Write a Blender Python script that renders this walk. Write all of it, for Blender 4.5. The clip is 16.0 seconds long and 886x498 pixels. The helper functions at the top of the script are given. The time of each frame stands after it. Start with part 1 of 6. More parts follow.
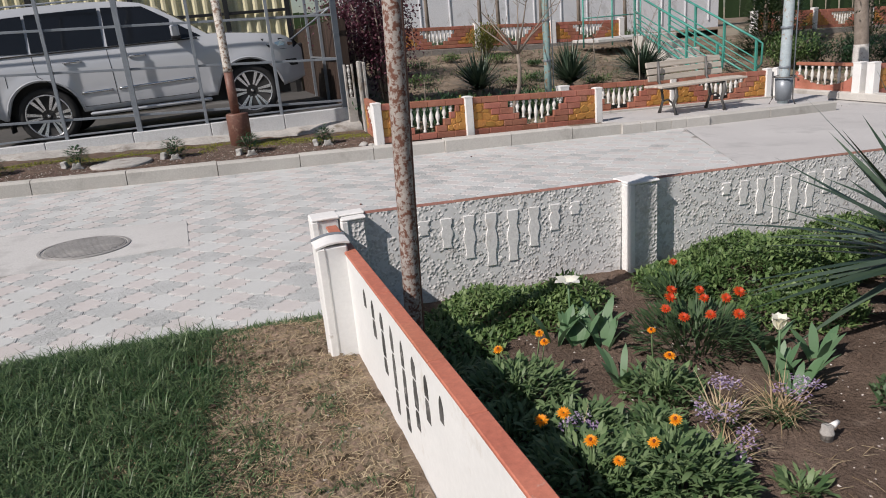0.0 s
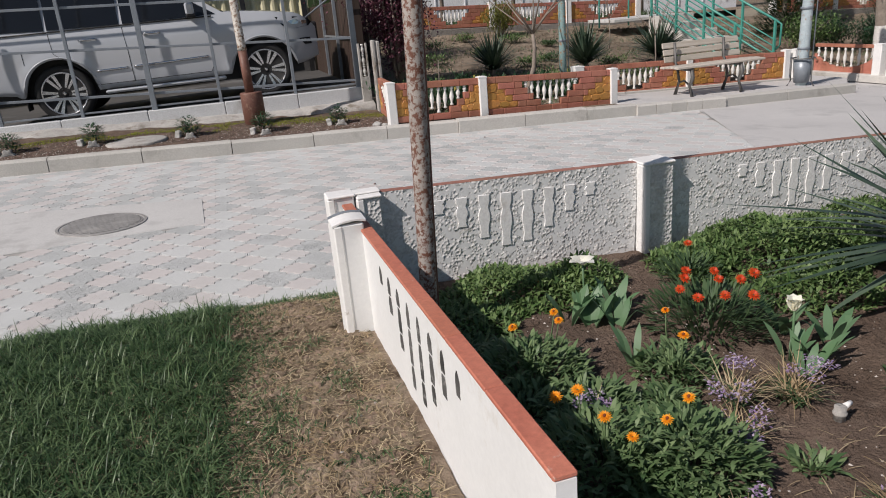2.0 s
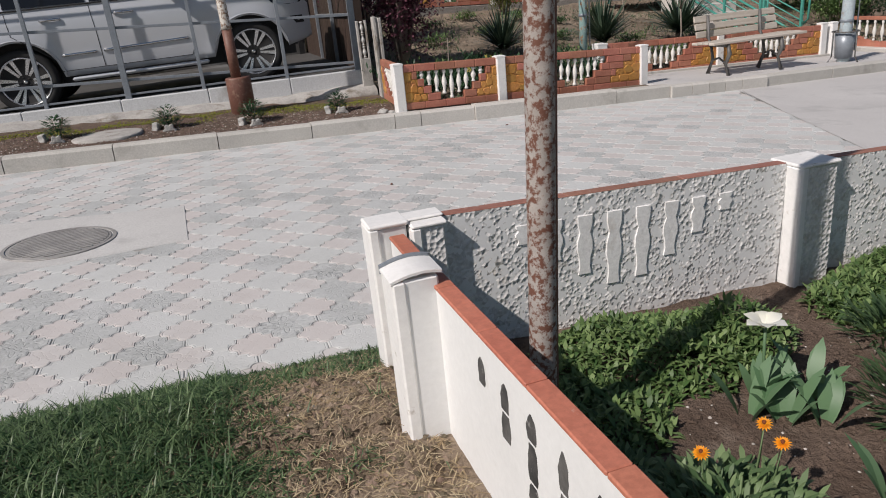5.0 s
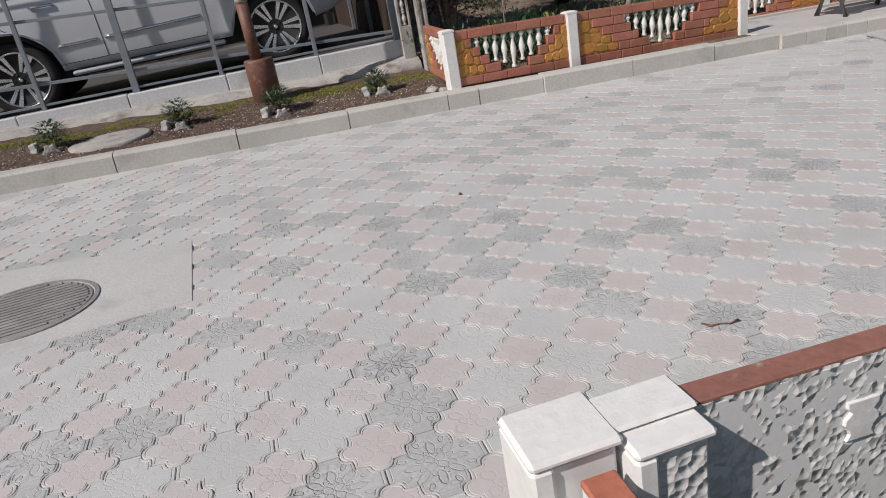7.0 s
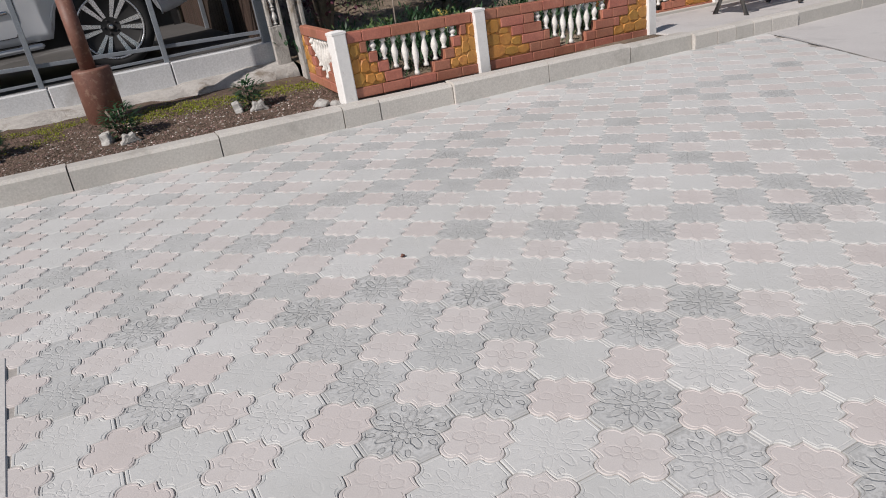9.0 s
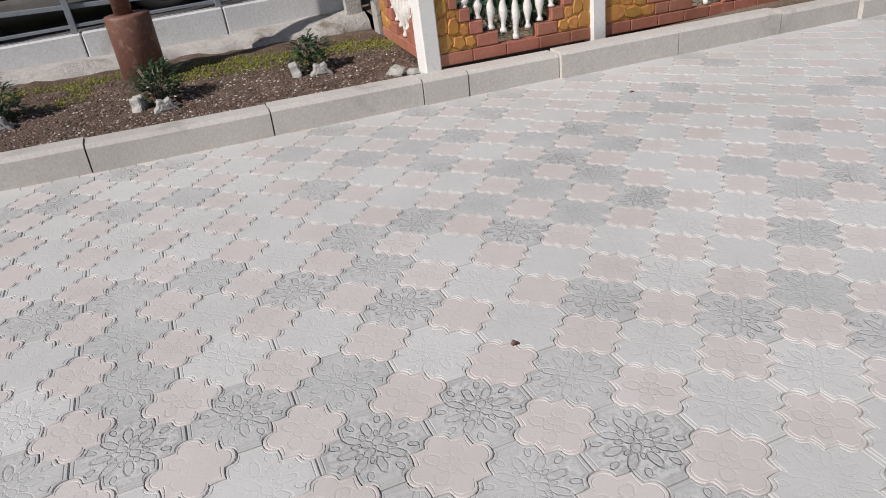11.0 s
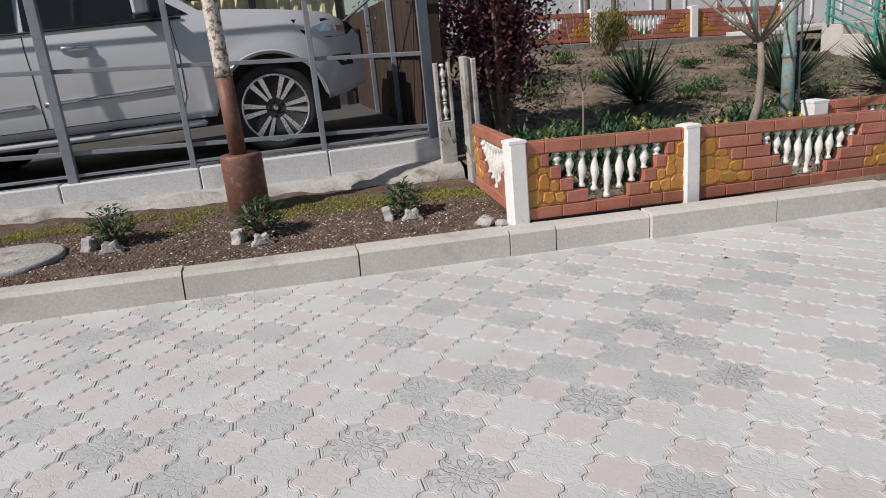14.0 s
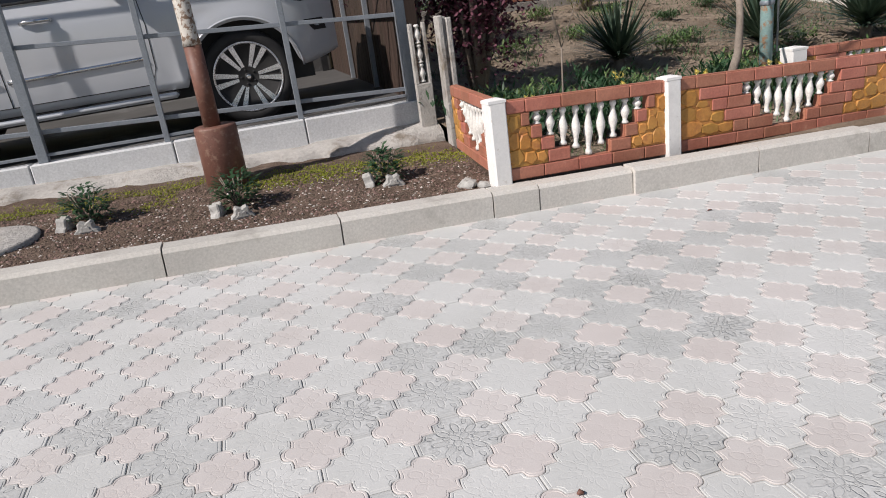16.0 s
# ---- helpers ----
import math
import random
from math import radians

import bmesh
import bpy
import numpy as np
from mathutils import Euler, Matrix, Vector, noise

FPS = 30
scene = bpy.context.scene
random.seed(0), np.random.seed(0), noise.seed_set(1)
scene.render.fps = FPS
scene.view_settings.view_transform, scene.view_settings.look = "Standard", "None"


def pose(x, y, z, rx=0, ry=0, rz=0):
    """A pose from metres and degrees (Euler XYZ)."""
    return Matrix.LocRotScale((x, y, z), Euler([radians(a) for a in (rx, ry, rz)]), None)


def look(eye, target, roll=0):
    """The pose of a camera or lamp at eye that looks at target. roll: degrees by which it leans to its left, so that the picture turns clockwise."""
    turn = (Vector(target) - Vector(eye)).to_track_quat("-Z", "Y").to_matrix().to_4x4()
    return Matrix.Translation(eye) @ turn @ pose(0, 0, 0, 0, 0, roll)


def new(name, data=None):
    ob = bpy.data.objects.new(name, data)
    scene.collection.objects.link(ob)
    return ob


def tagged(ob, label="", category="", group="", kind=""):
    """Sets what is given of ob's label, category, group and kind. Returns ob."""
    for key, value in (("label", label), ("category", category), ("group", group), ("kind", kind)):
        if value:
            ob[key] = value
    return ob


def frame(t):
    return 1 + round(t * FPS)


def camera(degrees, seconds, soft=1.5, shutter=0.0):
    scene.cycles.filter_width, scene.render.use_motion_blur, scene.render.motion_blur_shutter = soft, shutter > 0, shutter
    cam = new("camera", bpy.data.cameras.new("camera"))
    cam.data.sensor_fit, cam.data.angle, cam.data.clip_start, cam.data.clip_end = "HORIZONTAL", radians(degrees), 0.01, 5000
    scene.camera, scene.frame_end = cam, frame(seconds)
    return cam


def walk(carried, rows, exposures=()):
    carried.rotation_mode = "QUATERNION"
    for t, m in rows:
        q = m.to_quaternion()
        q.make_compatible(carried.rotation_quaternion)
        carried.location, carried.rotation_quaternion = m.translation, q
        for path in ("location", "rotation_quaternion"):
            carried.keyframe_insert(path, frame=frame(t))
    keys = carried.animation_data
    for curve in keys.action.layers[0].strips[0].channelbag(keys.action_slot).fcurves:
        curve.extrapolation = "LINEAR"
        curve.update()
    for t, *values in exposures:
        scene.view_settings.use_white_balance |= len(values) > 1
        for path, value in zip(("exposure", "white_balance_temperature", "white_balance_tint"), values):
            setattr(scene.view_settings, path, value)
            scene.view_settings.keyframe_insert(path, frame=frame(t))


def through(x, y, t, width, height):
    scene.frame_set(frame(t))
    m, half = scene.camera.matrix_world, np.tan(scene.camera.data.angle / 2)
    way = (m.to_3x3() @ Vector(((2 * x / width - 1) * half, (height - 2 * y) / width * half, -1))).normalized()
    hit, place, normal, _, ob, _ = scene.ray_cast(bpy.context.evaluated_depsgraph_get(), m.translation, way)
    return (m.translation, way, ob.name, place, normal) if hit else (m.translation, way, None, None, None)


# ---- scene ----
cam = camera(65.2, 16.0, soft=1.0)
PATH = [
    (0, (-0.312, -3.264, 1.429), (0.234, -1.435, 0.83), -5.2),
    (0.5, (-0.304, -3.281, 1.427), (0.222, -1.442, 0.842), -6.0),
    (1, (-0.307, -3.28, 1.425), (0.215, -1.452, 0.805), -5.5),
    (1.5, (-0.328, -3.27, 1.422), (0.188, -1.453, 0.765), -4.3),
    (2, (-0.335, -3.279, 1.425), (0.171, -1.455, 0.778), -5.0),
    (2.5, (-0.332, -3.257, 1.424), (0.195, -1.452, 0.741), -3.8),
    (3, (-0.36, -3.252, 1.403), (0.125, -1.435, 0.721), -4.0),
    (3.5, (-0.292, -3.107, 1.338), (0.269, -1.365, 0.532), -7.5),
    (4, (-0.256, -2.885, 1.361), (0.203, -1.072, 0.655), -6.0),
    (4.5, (-0.37, -2.559, 1.339), (0.171, -0.76, 0.652), -5.0),
    (7, (-0.203, -0.817, 1.255), (0.199, 0.985, 0.485), -10.1),
    (7.5, (-0.155, -0.532, 1.202), (0.445, 1.176, 0.353), -7.0),
    (8, (-0.249, -0.149, 1.239), (0.375, 1.534, 0.358), -5.9),
    (8.5, (-0.239, 0.053, 1.266), (0.511, 1.739, 0.494), -8.8),
    (9, (-0.188, 0.365, 1.22), (0.573, 2.015, 0.385), -9.0),
    (9.5, (-0.141, 0.751, 1.187), (0.558, 2.358, 0.223), -8.3),
    (12, (0.18, 1.487, 1.223), (0.673, 3.199, 0.315), -5.6),
    (12.5, (0.14, 1.475, 1.231), (0.592, 3.242, 0.411), -4.6),
    (13, (0.141, 1.473, 1.251), (0.565, 3.267, 0.475), -5.1),
    (13.5, (0.181, 1.488, 1.253), (0.604, 3.333, 0.609), -4.4),
    (14, (0.149, 1.47, 1.253), (0.579, 3.337, 0.679), -5.5),
    (14.5, (0.155, 1.48, 1.234), (0.631, 3.341, 0.675), -6.3),
    (15, (0.154, 1.496, 1.228), (0.635, 3.348, 0.649), -5.3),
    (15.5, (0.139, 1.494, 1.229), (0.606, 3.339, 0.613), -6.8),
    (16, (0.157, 1.507, 1.239), (0.613, 3.334, 0.564), -7.7),
]
walk(cam, [(t, look(e, g, r)) for t, e, g, r in PATH],
     [(0, 0.03), (2, -0.06), (4.5, -0.09), (7, -0.17), (8, -0.13), (9.5, -0.03), (12, -0.04), (13.5, -0.04), (14.2, 0.06), (15, 0.15), (16, 0.19)])

# light: a clear spring day, sun high from the west side of the street
SUN_DIR = Vector((-0.67, -0.285, 0.69)).normalized()
sun_el = math.asin(SUN_DIR.z)
sun_az = math.atan2(SUN_DIR.x, SUN_DIR.y)
world = bpy.data.worlds.new("sky")
scene.world = world
world.use_nodes = True
wn = world.node_tree.nodes
sky = wn.new("ShaderNodeTexSky")
sky.sky_type = 'NISHITA'
sky.sun_disc = False
sky.sun_elevation = sun_el
sky.sun_rotation = sun_az
wn["Background"].inputs[1].default_value = 0.062
world.node_tree.links.new(sky.outputs[0], wn["Background"].inputs[0])
sun = new("sun", bpy.data.lights.new("sun", 'SUN'))
sun.data.energy = 4.4
sun.data.angle = radians(0.53)
sun.data.color = (1.0, 0.922, 0.875)
sun.matrix_world = look(SUN_DIR * 40, (0, 0, 0))

# ---- small building helpers ----
class Mesh:
    """Vertices and faces gathered for one part."""
    def __init__(self):
        self.v, self.f, self.s, self.uv, self.rim = [], [], [], None, None

    def add(self, verts, faces, smooth=False, T=None):
        o = len(self.v)
        if T is not None:
            verts = [T @ Vector(p) for p in verts]
        self.v.extend(tuple(p) for p in verts)
        self.f.extend(tuple(i + o for i in q) for q in faces)
        self.s.extend([smooth] * len(faces))
        return o


def box(m, x0, x1, y0, y1, z0, z1, ch=0.0, T=None):
    """A box, its edges chamfered by ch."""
    if ch <= 0:
        v = [(x, y, z) for x in (x0, x1) for y in (y0, y1) for z in (z0, z1)]
        f = [(0, 1, 3, 2), (4, 6, 7, 5), (0, 4, 5, 1), (2, 3, 7, 6), (0, 2, 6, 4), (1, 5, 7, 3)]
        m.add(v, f, False, T)
        return
    lo, hi = (x0, y0, z0), (x1, y1, z1)
    v, idx = [], {}
    for sx in (0, 1):
        for sy in (0, 1):
            for sz in (0, 1):
                s = (sx, sy, sz)
                for a in range(3):
                    p = []
                    for k in range(3):
                        e = hi[k] if s[k] else lo[k]
                        p.append(e if k == a else e + (-ch if s[k] else ch))
                    idx[(s, a)] = len(v)
                    v.append(tuple(p))
    f = []
    for a in range(3):
        b, c = (a + 1) % 3, (a + 2) % 3
        for side in (0, 1):
            ring = []
            for i, j in ((0, 0), (1, 0), (1, 1), (0, 1)):
                s = [0, 0, 0]
                s[a], s[b], s[c] = side, i, j
                ring.append(idx[(tuple(s), a)])
            f.append(tuple(ring if side else ring[::-1]))
        for i in (0, 1):
            for j in (0, 1):
                s0, s1 = [0, 0, 0], [0, 0, 0]
                s0[b] = s1[b] = i
                s0[c] = s1[c] = j
                s1[a] = 1
                q = (idx[(tuple(s0), b)], idx[(tuple(s1), b)], idx[(tuple(s1), c)], idx[(tuple(s0), c)])
                f.append(q if i != j else q[::-1])
    for s in [(i, j, k) for i in (0, 1) for j in (0, 1) for k in (0, 1)]:
        q = (idx[(s, 0)], idx[(s, 1)], idx[(s, 2)])
        f.append(q if sum(s) % 2 else q[::-1])
    m.add(v, f, False, T)


def frame_at(d):
    d = Vector(d).normalized()
    a = d.cross(Vector((0, 0, 1)) if abs(d.z) < 0.95 else Vector((1, 0, 0))).normalized()
    return a, d.cross(a)


def tube(m, pts, radii, n=8, cap=True, smooth=True):
    """A round bar along points; radii: one, or one for each point."""
    pts = [Vector(p) for p in pts]
    if not hasattr(radii, "__len__"):
        radii = [radii] * len(pts)
    v, f = [], []
    for i, p in enumerate(pts):
        d = pts[min(i + 1, len(pts) - 1)] - pts[max(i - 1, 0)]
        a, b = frame_at(d)
        for k in range(n):
            t = 2 * math.pi * k / n
            v.append(p + (a * math.cos(t) + b * math.sin(t)) * radii[i])
    for i in range(len(pts) - 1):
        for k in range(n):
            k2 = (k + 1) % n
            f.append((i * n + k, i * n + k2, (i + 1) * n + k2, (i + 1) * n + k))
    o = m.add(v, f, smooth)
    if cap:
        m.f.append(tuple(o + k for k in range(n))[::-1])
        m.f.append(tuple(o + (len(pts) - 1) * n + k for k in range(n)))
        m.s.extend([False, False])


def lathe(m, prof, n=12, T=None, smooth=True):
    """A turned body about z from (radius, height) pairs."""
    v, f = [], []
    for r, z in prof:
        for k in range(n):
            t = 2 * math.pi * k / n
            v.append((r * math.cos(t), r * math.sin(t), z))
    for i in range(len(prof) - 1):
        for k in range(n):
            k2 = (k + 1) % n
            f.append((i * n + k, i * n + k2, (i + 1) * n + k2, (i + 1) * n + k))
    f.append(tuple(range(n))[::-1])
    f.append(tuple((len(prof) - 1) * n + k for k in range(n)))
    m.add(v, f, smooth, T)


def prism(m, poly, z0, z1, ch=0.0, T=None, shrink=0.0):
    """A polygon (counter-clockwise) raised from z0 to z1, its upper edge chamfered."""
    n = len(poly)
    cx, cy = sum(p[0] for p in poly) / n, sum(p[1] for p in poly) / n
    rings = [(0.0, z0), (0.0, z1 - ch), (ch, z1)] if ch > 0 else [(0.0, z0), (0.0, z1)]
    v, f = [], []
    for inset, z in rings:
        for x, y in poly:
            dx, dy = x - cx, y - cy
            d = max(math.hypot(dx, dy), 1e-6)
            k = 1 - inset / d
            v.append((cx + dx * k, cy + dy * k, z))
    for r in range(len(rings) - 1):
        for i in range(n):
            j = (i + 1) % n
            f.append((r * n + i, r * n + j, (r + 1) * n + j, (r + 1) * n + i))
    f.append(tuple((len(rings) - 1) * n + i for i in range(n)))
    m.add(v, f, False, T)


def strip(m, base, way, length, width, bend=0.5, segs=3, up=(0, 0, 1), shape="leaf", fold=0.0):
    """A leaf or blade: starts at base, goes along way and bends down."""
    p, d = Vector(base), Vector(way).normalized()
    u = Vector(up)
    side = d.cross(u)
    side = side.normalized() if side.length > 1e-4 else Vector((1, 0, 0))
    v, f = [], []
    step = length / segs
    for i in range(segs + 1):
        t = i / segs
        if shape == "leaf":
            w = width * (0.25 + 2.9 * t * (1 - t) + 0.02 if t < 1 else 0.0)
            w = min(w, width)
        else:
            w = width * (1 - t ** 2.2)
        if i == segs:
            v.append(p)
        else:
            n = side.cross(d)
            v.append(p - side * w * 0.5 + n * fold * w)
            v.append(p + side * w * 0.5 + n * fold * w)
        p = p + d * step
        d = (d - Vector((0, 0, 1)) * bend / segs).normalized()
    for i in range(segs - 1):
        f.append((2 * i, 2 * i + 1, 2 * i + 3, 2 * i + 2))
    k = 2 * (segs - 1)
    f.append((k, k + 1, 2 * segs))
    m.add(v, f, True)


def mesh_of(name, m):
    me = bpy.data.meshes.new(name)
    me.from_pydata(m.v, [], m.f)
    me.polygons.foreach_set("use_smooth", m.s)
    if m.uv is not None:
        lay = me.uv_layers.new(name="tile")
        idx = np.empty(len(me.loops), dtype=np.int32)
        me.loops.foreach_get("vertex_index", idx)
        lay.data.foreach_set("uv", np.array(m.uv, dtype=np.float32)[idx].ravel())
        rim = me.uv_layers.new(name="edge")
        rim.data.foreach_set("uv", np.array(m.rim, dtype=np.float32)[idx].ravel())
    me.update()
    return me


def part(name, m, material, parent=None, label="", at=None):
    """Links a gathered mesh as one object under a thing or a part."""
    me = m if isinstance(m, bpy.types.Mesh) else mesh_of(name, m)
    if not me.materials:
        me.materials.append(material)
    ob = new(name, me)
    if parent is not None:
        ob.parent = parent
    if at is not None:
        ob.matrix_basis = at
    return tagged(ob, label) if label else ob


def thing(name, x, y, z, rz=0.0, label="", category="", group="", kind=""):
    e = new(name)
    e.empty_display_size = 0.1
    e.matrix_basis = pose(x, y, z, 0, 0, rz)
    return tagged(e, label, category, group, kind)


def structure(name, m, material, label="", category=""):
    return tagged(part(name, m, material), label, category, kind="structure")


def street(x):
    """Height of the street, which falls gently towards +x."""
    return -0.035 * max(-14.0, min(16.0, x))


def rnd(a, b):
    return random.uniform(a, b)


# ---- materials ----
def node_mat(name):
    mt = bpy.data.materials.new(name)
    mt.use_nodes = True
    nt = mt.node_tree
    return mt, nt, nt.nodes["Principled BSDF"]


def vary(nt, how):
    """A number from 0 to 1 that differs from piece to piece."""
    if how == "object":
        return nt.nodes.new("ShaderNodeObjectInfo").outputs["Random"]
    if how == "island":
        return nt.nodes.new("ShaderNodeNewGeometry").outputs["Random Per Island"]
    a = nt.nodes.new("ShaderNodeObjectInfo").outputs["Random"]
    b = nt.nodes.new("ShaderNodeNewGeometry").outputs["Random Per Island"]
    s = nt.nodes.new("ShaderNodeMath")
    s.operation = 'ADD'
    fr = nt.nodes.new("ShaderNodeMath")
    fr.operation = 'FRACT'
    nt.links.new(a, s.inputs[0])
    nt.links.new(b, s.inputs[1])
    nt.links.new(s.outputs[0], fr.inputs[0])
    return fr.outputs[0]


def mix(nt, a, b, fac, blend='MIX'):
    n = nt.nodes.new("ShaderNodeMix")
    n.data_type, n.blend_type = 'RGBA', blend
    for sock, val in ((n.inputs[6], a), (n.inputs[7], b)):
        if isinstance(val, (tuple, list)):
            sock.default_value = (*val[:3], 1)
        else:
            nt.links.new(val, sock)
    if isinstance(fac, (int, float)):
        n.inputs[0].default_value = fac
    else:
        nt.links.new(fac, n.inputs[0])
    return n.outputs[2]


def tex(nt, scale, detail=4.0, rough=0.6, coord=None, kind="noise", stretch=None):
    if coord is None:
        coord = nt.nodes.new("ShaderNodeNewGeometry").outputs["Position"]
    if stretch:
        mp = nt.nodes.new("ShaderNodeMapping")
        mp.inputs["Scale"].default_value = stretch
        nt.links.new(coord, mp.inputs[0])
        coord = mp.outputs[0]
    if kind == "noise":
        n = nt.nodes.new("ShaderNodeTexNoise")
        n.inputs["Detail"].default_value = detail
        n.inputs["Roughness"].default_value = rough
    else:
        n = nt.nodes.new("ShaderNodeTexVoronoi")
    n.inputs["Scale"].default_value = scale
    nt.links.new(coord, n.inputs["Vector"])
    return n.outputs[0]


def ramp(nt, val, a, b, lo=0.0, hi=1.0):
    n = nt.nodes.new("ShaderNodeMapRange")
    n.inputs[1].default_value, n.inputs[2].default_value = a, b
    n.inputs[3].default_value, n.inputs[4].default_value = lo, hi
    nt.links.new(val, n.inputs[0])
    return n.outputs[0]


def bump(nt, bsdf, height, strength, dist):
    n = nt.nodes.new("ShaderNodeBump")
    n.inputs["Strength"].default_value = strength
    n.inputs["Distance"].default_value = dist
    nt.links.new(height, n.inputs["Height"])
    nt.links.new(n.outputs[0], bsdf.inputs["Normal"])


def surf(name, c1, c2, scale=2.0, fine=60.0, rough=0.85, metal=0.0, relief=0.3, dist=0.004, by="", amount=0.25,
         stain=None, stain_scale=1.3, stain_at=(0.55, 0.68), stretch=None, spec=0.4, coat=0.0, relief_kind="noise", amp=0.2):
    """A surface: two tones by large noise, fine grain, optional stains and change from piece to piece."""
    mt, nt, bs = node_mat(name)
    big = ramp(nt, tex(nt, scale, 4, 0.6, stretch=stretch), 0.3, 0.7)
    col = mix(nt, c1, c2, big)
    grain = tex(nt, fine, 5, 0.7, stretch=stretch)
    gr = nt.nodes.new("ShaderNodeCombineColor")
    g = ramp(nt, grain, 0.25, 0.75, 1 - amp * 1.1, 1 + amp * 0.9)
    for k in range(3):
        nt.links.new(g, gr.inputs[k])
    col = mix(nt, col, gr.outputs[0], 1.0, 'MULTIPLY')
    if stain:
        fac = ramp(nt, tex(nt, stain_scale, 6, 0.65), stain_at[0], stain_at[1])
        col = mix(nt, col, stain, fac)
    if by:
        v = vary(nt, by)
        hsv = nt.nodes.new("ShaderNodeHueSaturation")
        nt.links.new(ramp(nt, v, 0, 1, 1 - amount, 1 + amount), hsv.inputs["Value"])
        nt.links.new(ramp(nt, v, 0, 1, 0.5 + 0.05 * amount, 0.5 - 0.05 * amount), hsv.inputs["Hue"])
        nt.links.new(col, hsv.inputs["Color"])
        col = hsv.outputs[0]
    nt.links.new(col, bs.inputs["Base Color"])
    bs.inputs["Metallic"].default_value = metal
    bs.inputs["Specular IOR Level"].default_value = spec
    bs.inputs["Coat Weight"].default_value = coat
    nt.links.new(ramp(nt, grain, 0.2, 0.8, max(rough - 0.1, 0.02), min(rough + 0.1, 1)), bs.inputs["Roughness"])
    if relief:
        h = grain if relief_kind == "noise" else tex(nt, fine, kind="voronoi")
        bump(nt, bs, h, relief, dist)
    return mt


def leaf_mat(name, c1, c2, rough=0.5, through=0.25):
    """Leaves: tone changes from leaf to leaf, some light passes through."""
    mt, nt, bs = node_mat(name)
    col = mix(nt, c1, c2, vary(nt, "island"))
    col = mix(nt, col, (c1[0] * 1.3, c1[1] * 1.25, c1[2] * 1.1), ramp(nt, tex(nt, 6.0), 0.45, 0.7, 0, 0.6))
    nt.links.new(col, bs.inputs["Base Color"])
    bs.inputs["Roughness"].default_value = rough
    bs.inputs["Specular IOR Level"].default_value = 0.35
    tr = nt.nodes.new("ShaderNodeBsdfTranslucent")
    nt.links.new(col, tr.inputs[0])
    ms = nt.nodes.new("ShaderNodeMixShader")
    ms.inputs[0].default_value = through
    nt.links.new(bs.outputs[0], ms.inputs[1])
    nt.links.new(tr.outputs[0], ms.inputs[2])
    nt.links.new(ms.outputs[0], nt.nodes["Material Output"].inputs["Surface"])
    return mt


